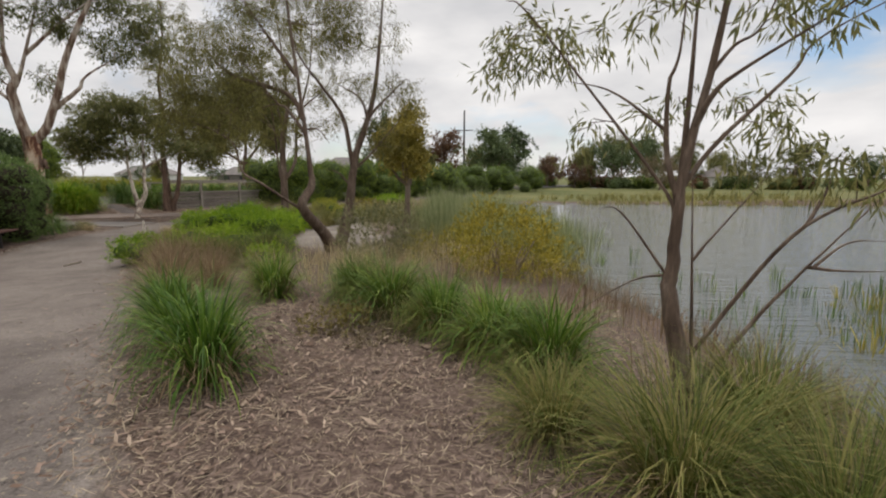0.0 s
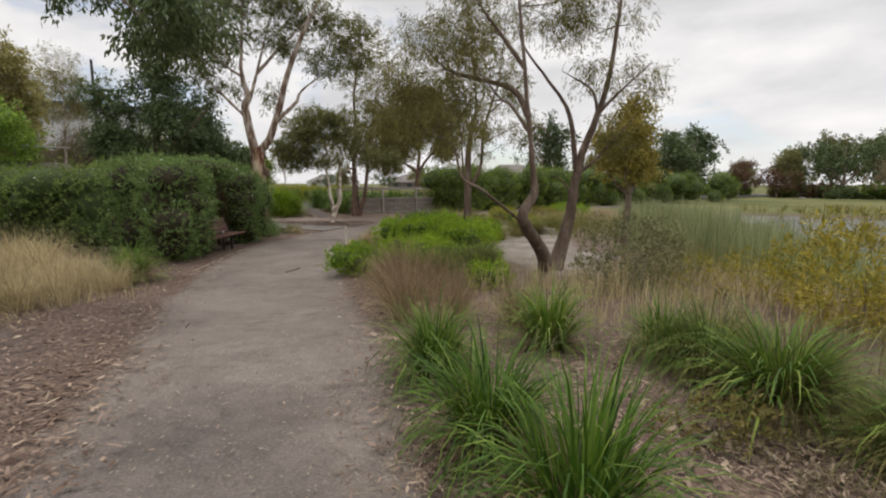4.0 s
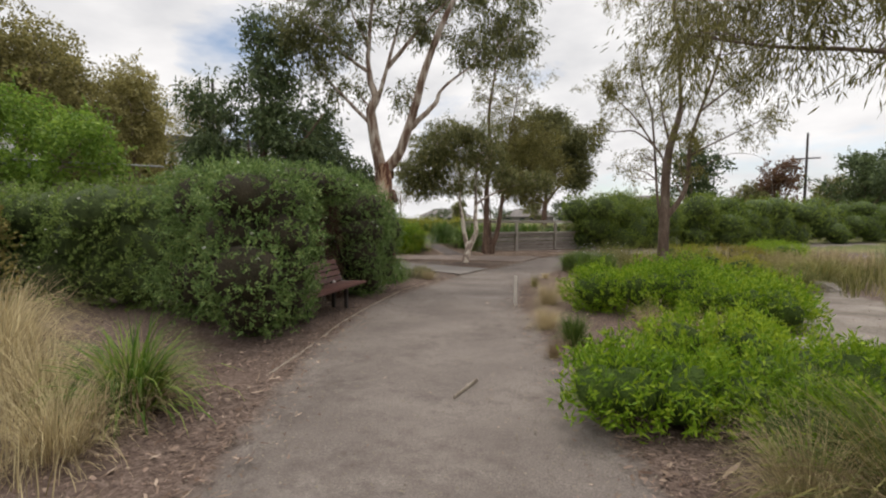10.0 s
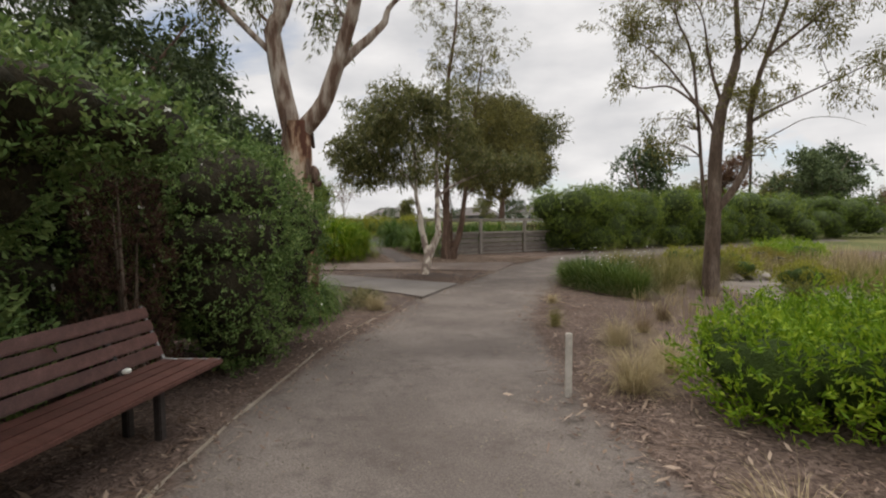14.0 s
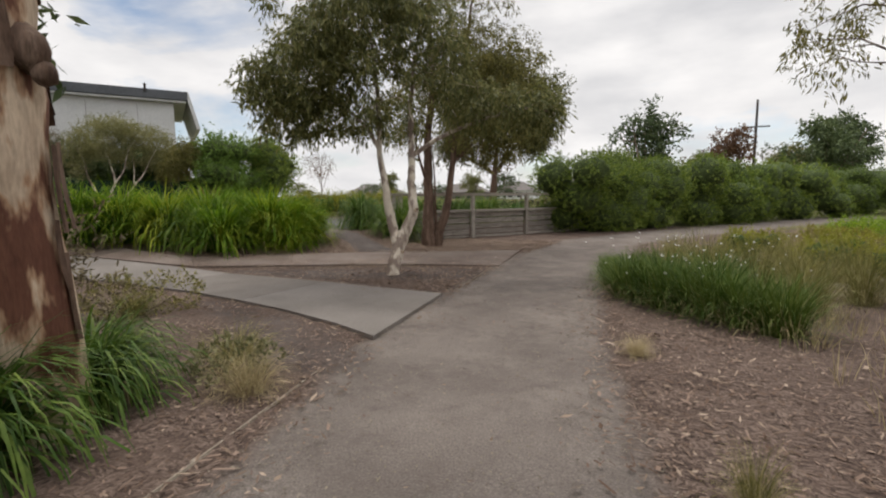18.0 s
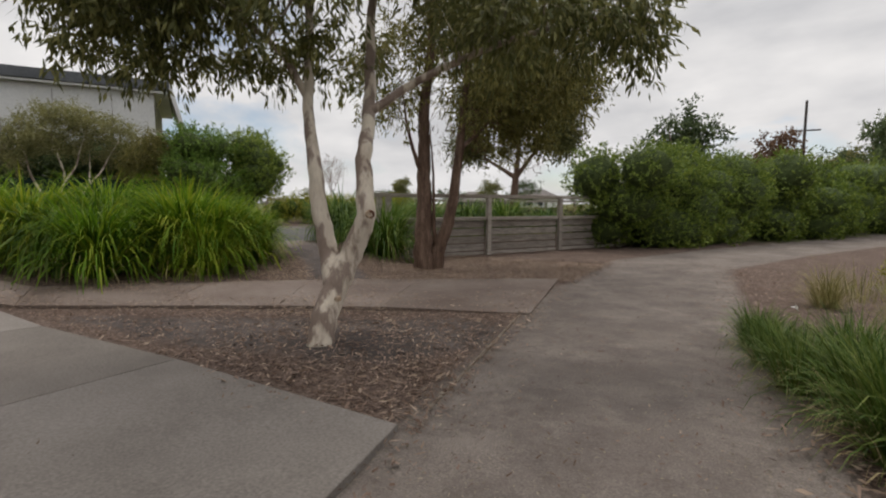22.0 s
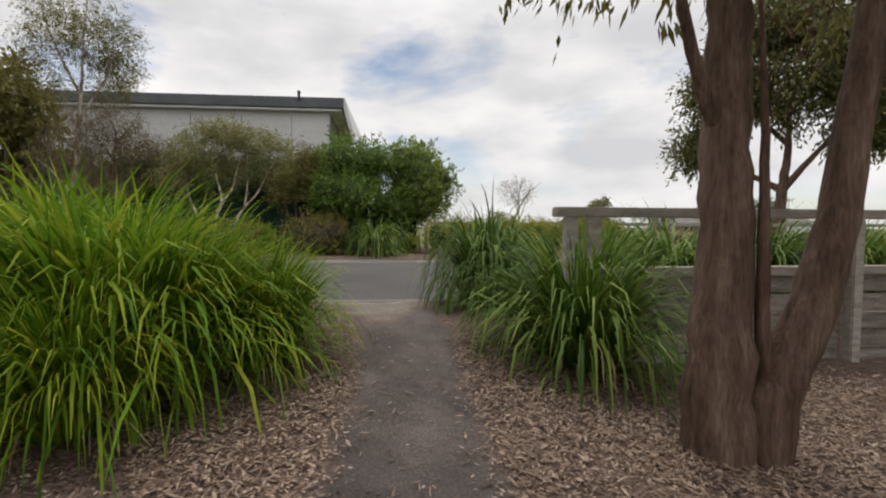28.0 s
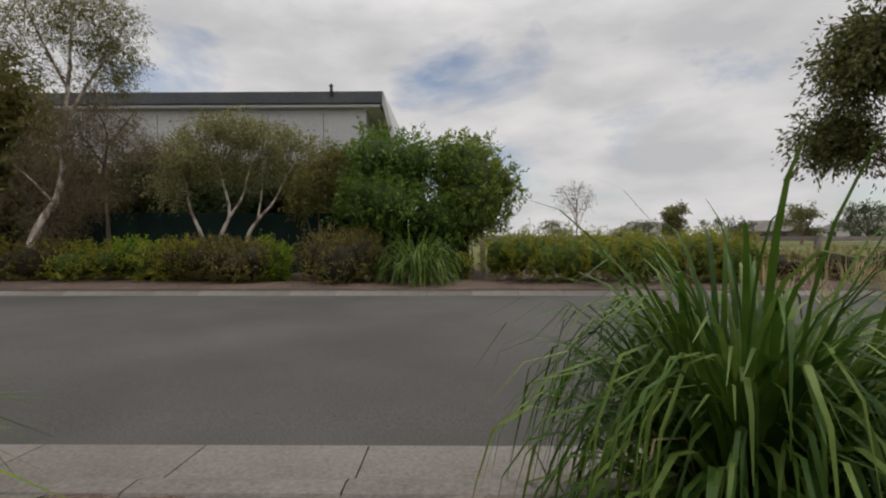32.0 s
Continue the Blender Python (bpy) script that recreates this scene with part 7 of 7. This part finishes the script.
for i, (x, y, w, h, mat, lab) in enumerate([(-30.2, 31.4, 1.7, 4.3, "verge_green", "large dense mid-green shrub by the green fence"), (-29.35, 34.1, 1.5, 4.4, "hedge_light", "large dense dark green shrub by the green fence"), (*un(6.2, 45.6), 1.3, 3.9, "gum_olive", "olive shrub behind the green fence"), (*un(2.6, 45.6), 1.5, 4.0, "dark_tree", "dark green shrub behind the green fence"), (*un(0.4, 45.4), 1.5, 4.1, "dark_tree", "dark green shrub behind the green fence"), (*un(-2.2, 45.4), 1.5, 4.2, "rust_shrub", "rusty olive shrub behind the green fence"), (*un(-4.8, 45.4), 1.5, 4.4, "dark_tree", "dark green shrub behind the green fence"), (*un(4.6, 45.6), 1.3, 4.0, "dark_tree", "dark green shrub behind the green fence")]):
    rr = rng(630 + i)
    bl = [(rr.uniform(-0.6, 0.6) * w, rr.uniform(-0.6, 0.6) * w, h * q, w * rr.uniform(0.45, 0.65), w * rr.uniform(0.45, 0.65), h * 0.17) for q in (0.40, 0.42, 0.46, 0.5, 0.56, 0.6, 0.66, 0.7, 0.76, 0.82, 0.84)]
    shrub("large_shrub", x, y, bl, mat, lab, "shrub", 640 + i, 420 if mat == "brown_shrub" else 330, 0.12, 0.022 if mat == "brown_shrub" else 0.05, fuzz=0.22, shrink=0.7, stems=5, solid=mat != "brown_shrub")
# low planting on the far verge
V = [(un(-8.0, 40.9), 1.0, 0.8, "verge_olive"), (un(-5.5, 40.9), 1.0, 0.85, "low_green"), (un(-3.0, 40.9), 1.0, 0.9, "verge_olive"), (un(-1.2, 41.1), 0.95, 0.8, "rust_shrub"), (un(0.3, 41.2), 0.95, 0.8, "verge_olive"), (un(1.7, 41.4), 0.9, 0.8, "low_green"), (un(2.7, 40.9), 1.0, 0.82, "verge_olive"), (un(3.6, 40.9), 1.25, 0.78, "rust_shrub"), (un(4.9, 41.0), 1.15, 0.8, "rust_shrub"), (un(5.4, 41.1), 0.65, 0.75, "low_green"), (un(7.6, 40.8), 1.2, 1.05, "rust_shrub"), (un(10.7, 41.4), 0.4, 0.5, "verge_olive")]
for i, ((x, y), w, h, mat) in enumerate(V):
    low_shrub(x, y, w * 1.1, h * 1.35, 660 + i, 7, mat, "low mounded shrub on the far verge of the street", 420, 0.09, 0.03)
tussock("strap_grey", *un(9.5, 40.4), 1.3, "large pale green strap-leaved clump at the far kerb", wide=0.9)
for q in range(6):
    low_shrub(*un(12.0 + q * 1.15, 40.6), 1.0, 1.25, 680 + q, 7, "verge_olive", "yellow-green feathery shrub along a low fence", 480, 0.10, 0.02)
for q in range(7):
    low_shrub(*un(19.5 + q * 1.7, 41.0), 0.9, 0.8, 690 + q, 6, "olive_grass", "olive feathery shrub along a low fence", 200, 0.10, 0.025)

# green shade-cloth fence
clo = thing("shade_fence", 0, 0, 0, "dark green shade-cloth fence behind the shrubs", "fence")
for q in range(-16, 11):
    a, b = np.array(un(q * 1.0, 43.6)), np.array(un(q * 1.0 + 1.0, 43.6))
    ob = part("cloth_panel", box_mesh("cloth_panel", 0.985, 0.02, 2.05, M["shade_cloth"], 0.004, (0.5, 0, 1.025)), clo)
    ob.matrix_basis = pose(a[0], a[1], 0.2, 0, 0, turn_u)
    if q % 2 == 0:
        ob = part("post", box_mesh("post", 0.05, 0.05, 1.85, M["dark_steel"], 0.006, (0, 0.04, 0.925)), clo)
        ob.matrix_basis = pose(a[0], a[1], 0.15, 0, 0, turn_u)
# low timber fence across the street
px, py = un(11.3, 41.6)
lf = thing("low_timber_fence", px, py, gz(px, py), "low weathered timber fence along the reserve", "fence", turn=turn_u)
for q in range(12):
    part("post", box_mesh("post", 0.14, 0.12, 1.15, M["timber"], 0.012, (q * 2.4, 0, 0.475)), lf)
    part("rail", box_mesh("rail", 2.39, 0.10, 0.13, M["timber"], 0.010, (q * 2.4 + 1.2, 0.0, 1.115)), lf)

# ---- house across the street ----
hx, hy = un(7.1, 49.4)
house = thing("house", hx, hy, 0.2, "two-storey off-white house with a flat dark roof", "house", turn=turn_u)
part("wall", box_mesh("wall", 24.0, 9.0, 7.19, M["render_white"], 0.02, (-12.6, 5.2, 3.595)), house)
part("soffit", box_mesh("soffit", 25.0, 9.3, 0.12, M["render_white"], 0.01, (-12.4, 5.0, 7.26)), house)
part("roof", box_mesh("roof", 25.2, 9.5, 0.55, M["roof_metal"], 0.03, (-12.4, 5.0, 7.61)), house)
bm = bmesh.new()
vs = [bm.verts.new(q) for q in ((0.05, 0.3, 7.9), (0.25, 0.3, 7.9), (0.85, 0.3, 5.6), (0.65, 0.3, 5.6), (0.05, 9.6, 7.9), (0.25, 9.6, 7.9), (0.85, 9.6, 5.6), (0.65, 9.6, 5.6))]
for q in ((0, 1, 2, 3), (7, 6, 5, 4), (0, 4, 5, 1), (1, 5, 6, 2), (2, 6, 7, 3), (3, 7, 4, 0)):
    bm.faces.new([vs[i] for i in q])
bmesh.ops.recalc_face_normals(bm, faces=bm.faces)
me = bpy.data.meshes.new("raked_fin")
bm.to_mesh(me)
bm.free()
me.materials.append(M["render_white"])
part("raked_fin", me, house, "raked off-white end fin")
for q in range(9):
    part("cladding_joint", box_mesh("cladding_joint", 0.02, 0.02, 7.0, M["concrete"], 0.0, (-2.6 - q * 2.6, 0.695, 3.5)), house)
for q, (wx_, wz_) in enumerate([(-18.5, 5.3), (-21.5, 5.3), (-15.0, 2.0), (-9.0, 2.0)]):
    w = part("window", box_mesh("window", 1.8, 0.06, 1.3, M["dark_steel"], 0.01, (wx_, 0.69, wz_)), house)
    part("pane", box_mesh("pane", 1.64, 0.02, 1.14, M["glass"], 0.004, (wx_, 0.655, wz_)), w)
s = Soup()
tube(s, [(-2.1, 0.2, 7.7), (-2.1, 0.2, 8.08), (-2.1, 0.2, 8.22)], [0.07, 0.07, 0.02], 10)
heart(s, [(-2.1, 0.2, 8.12, 0.11, 0.11, 0.05)], 1.0, rng(9))
part("vent_pipe", s.mesh("vent_pipe", M["dark_steel"], True), house)


def small_house(x, y, w, d, h, turn, wall, roof, label, z=None):
    e = thing("house", x, y, gz(x, y) if z is None else z, label, "house", "distant houses", turn)
    part("wall", box_mesh("wall", w, d, h, M[wall], 0.02, (0, 0, h / 2)), e)
    bm = bmesh.new()
    a, b, t = w / 2 + 0.5, d / 2 + 0.5, h + 0.30 * d
    vs = [bm.verts.new(q) for q in ((-a, -b, h), (a, -b, h), (a, b, h), (-a, b, h), (-a + b * 0.8, 0, t), (a - b * 0.8, 0, t))]
    for q in ((0, 1, 5, 4), (2, 3, 4, 5), (1, 2, 5), (3, 0, 4), (3, 2, 1, 0)):
        bm.faces.new([vs[i] for i in q])
    me = bpy.data.meshes.new("roof")
    bm.to_mesh(me)
    bm.free()
    me.materials.append(M[roof])
    part("roof", me, e)
    for q in (-0.3, 0.05, 0.3):
        p = part("window", box_mesh("window", w * 0.13, 0.08, 1.3, M["dark_steel"], 0.01, (w * q, -d / 2 - 0.02, h * 0.55)), e)
        part("pane", box_mesh("pane", w * 0.11, 0.03, 1.1, M["glass"], 0.004, (w * q, -d / 2 - 0.07, h * 0.55)), p)
    return e


small_house(51.5, 94.5, 9, 7, 2.0, 24, "render_white", "roof_tile", "pale house with a grey tiled roof across the pond", -0.2)
small_house(-45.9, 138.7, 11, 8, 2.5, -10, "render_white", "roof_tile", "pale house across the field", 0)
small_house(-62, 140, 14, 8, 2.2, -5, "roof_tile", "roof_tile", "brown house across the field", 0)
small_house(-85, 130, 14, 8, 2.2, 0, "render_white", "roof_tile", "pale house across the field", 0)
small_house(-14.0, 62.0, 7, 6, 2.4, 10, "render_white", "roof_tile", "small pale building beyond the fence", 0)
# pole with crossarms
pl = thing("power_pole", 1.4, 86.0, 0, "thin dark power pole with a crossarm", "pole")
s = Soup()
tube(s, [(0, 0, -0.2), (0, 0, 6), (0, 0, 13.2)], [0.2, 0.17, 0.13], 8)
part("shaft", s.mesh("shaft", M["dark_steel"], True), pl)
part("crossarm", box_mesh("crossarm", 3.0, 0.16, 0.16, M["dark_steel"], 0.02, (0, 0, 9.8)), pl)
pl = thing("power_pole", -21.4, 15.8, 0.2, "thin dark pole behind the garden", "pole")
s = Soup()
tube(s, [(0, 0, -0.2), (0, 0, 3), (0, 0, 6.6)], [0.07, 0.06, 0.05], 8)
part("shaft", s.mesh("shaft", M["dark_steel"], True), pl)

# grey boundary fence with a wire top behind the garden
bf = thing("boundary_fence", -18.2, 6.3, gz(-18.2, 6.3), "grey boundary fence topped with a pale pipe rail", "fence", turn=62)
for q in range(5):
    part("panel", box_mesh("panel", 1.17, 0.05, 2.2, M["timber"], 0.006, (q * 1.2, 0, 1.1)), bf)
    part("post", box_mesh("post", 0.05, 0.05, 2.7, M["steel"], 0.008, (q * 1.2 - 0.6, -0.05, 1.35)), bf)
s = Soup()
tube(s, [(-0.6, -0.05, 2.62), (2.5, -0.05, 2.62), (5.4, -0.05, 2.62)], [0.022] * 3, 8)
part("pipe_rail", s.mesh("pipe_rail", M["steel"], True), bf)

# boardwalk at the pond's end
bw = thing("boardwalk", 3.6, 30.6, 0.0, "low grey timber boardwalk at the pond's end", "boardwalk", turn=8)
for q in range(16):
    part("deck_board", box_mesh("deck_board", 0.29, 1.2, 0.06, M["timber"], 0.006, (q * 0.3 - 3.9, 0, 0.12)), bw)
for q in range(4):
    part("pile", box_mesh("pile", 0.14, 0.14, 0.9, M["timber"], 0.012, (q * 1.5 - 3.75, -0.6, -0.25)), bw)

# rocks near the sandy hollow
for i, (x, y, q) in enumerate([(-4.1, 10.9, 0.28), (-3.7, 11.3, 0.2), (-1.2, 11.3, 0.3), (-0.9, 12.0, 0.22), (-3.0, 18.0, 0.3), (-5.0, 23.5, 0.35), (-5.6, 22.8, 0.25), (-4.3, 21.9, 0.2)]):
    rr = rng(700 + i)
    bm = bmesh.new()
    bmesh.ops.create_icosphere(bm, subdivisions=3, radius=1.0)
    for v in bm.verts:
        k = 1 + 0.35 * noise.noise(v.co * 1.4 + Vector((i * 3.1, 0, 0))) + 0.12 * noise.noise(v.co * 4)
        v.co = Vector((v.co.x * q * 1.4 * k, v.co.y * q * k, v.co.z * q * 0.6 * k))
    me = bpy.data.meshes.new("rock")
    bm.to_mesh(me)
    bm.free()
    me.materials.append(M["rock"])
    ob = new("rock", me)
    ob.matrix_basis = pose(x, y, gz(x, y) + 0.02, 0, 0, i * 50)
    tagged(ob, "weathered grey-brown garden rock in the bank", "rock", "garden rocks")

# ---- flowers over the iris bed ----
s = Soup()
r = rng(720)
for _ in range(80):
    x, y = -8.1 + r.normal(0, 0.55), 19.5 + r.normal(0, 0.5)
    z = gz(x, y) + r.uniform(0.45, 0.95)
    for q in range(6):
        leaves(s, np.array([[x, y, z]]), r.normal(0, 1, (1, 3)) + [0, 0, 0.5], 0.017, 0.010, r)
tagged(new("iris_flowers", s.mesh("iris_flowers", M["flower"])), "small white flowers above the iris bed", "flowers", kind="stuff")

# ---- bark chips and fallen leaves ----
def litter(name, count, seed, mat, size, thin, label, zone, up=0.012, blunt=0.0):
    """Thin flakes on the ground: pointed leaves, or blunt chips."""
    r = rng(seed)
    x, y = zone(r, count)
    k = len(x)
    z = ground_z(x, y) + up + r.uniform(0, 0.012, k)
    a, p = r.uniform(0, 6.283, k), r.normal(0, 0.22, k)
    L, W = size * r.lognormal(0, 0.45, k), thin * r.lognormal(0, 0.35, k)
    d = np.stack([np.cos(a) * np.cos(p), np.sin(a) * np.cos(p), np.sin(p)], -1)
    e = np.stack([-np.sin(a), np.cos(a), r.normal(0, 0.25, k)], -1)
    c = np.stack([x, y, z], -1)
    L, W = L[:, None], W[:, None]
    k2 = blunt * r.uniform(0.5, 1.0, (k, 1))
    v = np.stack([c - d * L * 0.5 - e * W * 0.5 * k2, c - d * L * (0.1 + 0.3 * k2) + e * W * 0.5, c + d * L * 0.5 + e * W * 0.4 * k2, c + d * L * (0.1 + 0.33 * k2) - e * W * 0.5], 1)
    f = np.arange(k)[:, None] * 4 + np.arange(4)[None]
    ob = new(name, mesh_of(name, v.reshape(-1, 3), f, M[mat]))
    return tagged(ob, label, "mulch", kind="stuff")


def bed_zone(r, count):
    """Mulch beside the path, thickest near the walk."""
    t = r.uniform(0, len(PATH_LINE) - 4.01, count)
    i = t.astype(int)
    P = np.array(PATH_LINE)
    c = P[i] + (P[i + 1] - P[i]) * (t - i)[:, None]
    off = r.normal(0, 2.4, count)
    dx = P[i + 1] - P[i]
    nx = np.stack([-dx[:, 1], dx[:, 0]], -1) / np.hypot(dx[:, 0], dx[:, 1])[:, None]
    x, y = c[:, 0] + nx[:, 0] * off, c[:, 1] + nx[:, 1] * off
    dp, wp = along(PATH_LINE, x, y)
    ok = (dp > wp - 0.16 + r.normal(0, 0.14, count)) & (basin(x, y) < -0.6)
    return x[ok], y[ok]


def bed_zone_all(r, count):
    t = r.uniform(0, len(PATH_LINE) - 4.01, count)
    i = t.astype(int)
    P = np.array(PATH_LINE)
    c = P[i] + (P[i + 1] - P[i]) * (t - i)[:, None]
    return c[:, 0] + r.normal(0, 1.0, count), c[:, 1] + r.normal(0, 0.8, count)


def island_zone(r, count):
    """Beds round the footpaths, clear of the slabs and of the trodden track to the street."""
    x, y = r.uniform(-19, -11.0, count), r.uniform(17, 28, count)
    n = -0.82 * x + 0.57 * y
    dc, wc = along(CONC_FAR, x, y)
    dp, wp = along(PATH_LINE, x, y)
    dd, wd = along(DIRT_TRACK, x, y)
    slab = (y > np.interp(x, [-19.6, -16.4, -13.85, -11.07], [17.8, 17.9, 17.64, 16.77]) - 0.02) & (y < np.interp(x, [-19.6, -17.3, -13.7, -11.4], [19.0, 19.5, 19.38, 19.17]) + 0.02) & (r.uniform(0, 1, count) > 0.02)
    bare = (dd < wd + 0.1) & (r.uniform(0, 1, count) > 0.12)
    ok = (dc > wc - r.uniform(0, 0.5, count) ** 2) & (dp > wp - 0.2) & (n < 28.9) & ~slab & ~bare
    return x[ok], y[ok]


litter("bark_chips", 70000, 801, "chip", 0.036, 0.0105, "loose brown bark chips and twigs", bed_zone, blunt=1.0)
litter("leaf_litter", 14000, 802, "leaf_litter", 0.055, 0.017, "scattered dry fallen leaves", bed_zone, 0.02)
litter("leaf_litter", 500, 803, "leaf_litter", 0.03, 0.010, "few dry leaves on the gravel", bed_zone_all, 0.008)
litter("bark_chips", 52000, 804, "chip", 0.036, 0.0105, "loose brown bark chips by the footpath", island_zone, blunt=1.0)
litter("leaf_litter", 9000, 805, "pale_litter", 0.045, 0.011, "pale dry fallen leaves round the tree", island_zone, 0.03)


def grit_zone(r, count):
    """Loose stones on the gravel, mostly towards its edges."""
    x, y = bed_zone_all(r, count)
    dp, wp = along(PATH_LINE, x, y)
    ok = (dp < wp + 0.1) & (r.uniform(0, 1, count) < 0.25 + 0.75 * (dp / wp) ** 2)
    return x[ok], y[ok]


def start_zone(r, count):
    x, y = r.uniform(-1.6, 2.4, count), r.uniform(1.2, 5.2, count)
    dp, wp = along(PATH_LINE, x, y)
    ok = (dp > wp - 0.15 + r.normal(0, 0.1, count)) & (basin(x, y) < -0.8)
    return x[ok], y[ok]


M["grit"] = leaf_mat("gravel_grit", (0.055, 0.046, 0.040), (0.110, 0.095, 0.083), (0.18, 0.158, 0.140), 0.0, 0.9, 0.2)
litter("gravel_grit", 56000, 806, "grit", 0.013, 0.009, "fine loose grit on the trodden path", grit_zone, 0.002, 0.8)
litter("straw_mulch", 20000, 807, "straw", 0.05, 0.0035, "pale straw and dead grass over mulch", start_zone, 0.02)


def slab_zone(r, count):
    """Leaf litter blown over the dusty footpath, in drifts."""
    x, y = r.uniform(-19, -11.5, count), r.uniform(19.5, 25.5, count)
    dc, wc = along(CONC_FAR, x, y)
    drift = np.sin(x * 2.1 + 1.3 * np.sin(y * 1.7)) + np.sin(y * 2.6 - x)
    ok = (dc < wc + 0.35) & (drift > r.uniform(-1.6, 1.7, count)) & (r.uniform(0, 1, count) < smooth(-12.3, -14.5, x) + 0.06)
    return x[ok], y[ok]


litter("leaf_litter", 70000, 808, "pale_litter", 0.032, 0.011, "dry leaf litter drifted over the dusty footpath", slab_zone, 0.050)


def under_zone(r, count):
    """Litter under the brown tree, clear of the track and the gravel path."""
    x, y = r.uniform(-17.0, -11.3, count), r.uniform(22.4, 27.6, count)
    dp, wp = along(PATH_LINE, x, y)
    dd, wd = along(DIRT_TRACK, x, y)
    dc, wc = along(CONC_FAR, x, y)
    ok = (dp > wp - 0.1) & (dd > wd + r.normal(0, 0.06, count)) & (dc > wc - 0.1)
    return x[ok], y[ok]


litter("leaf_litter", 64000, 809, "pale_litter", 0.032, 0.012, "pale leaf litter under the brown tree", under_zone, 0.022)


def end_zone(r, count):
    """Scattered litter where the path widens by the footpath."""
    x, y = r.uniform(-13.5, -8.5, count), r.uniform(17.5, 29, count)
    dp, wp = along(PATH_LINE, x, y)
    ok = (dp < wp + 0.2) & (r.uniform(0, 1, count) < 0.3 + 0.7 * (dp / wp) ** 2)
    return x[ok], y[ok]


litter("leaf_litter", 9000, 809, "chip", 0.030, 0.009, "scattered chips and dry leaves trodden into gravel", end_zone, 0.004, 0.9)
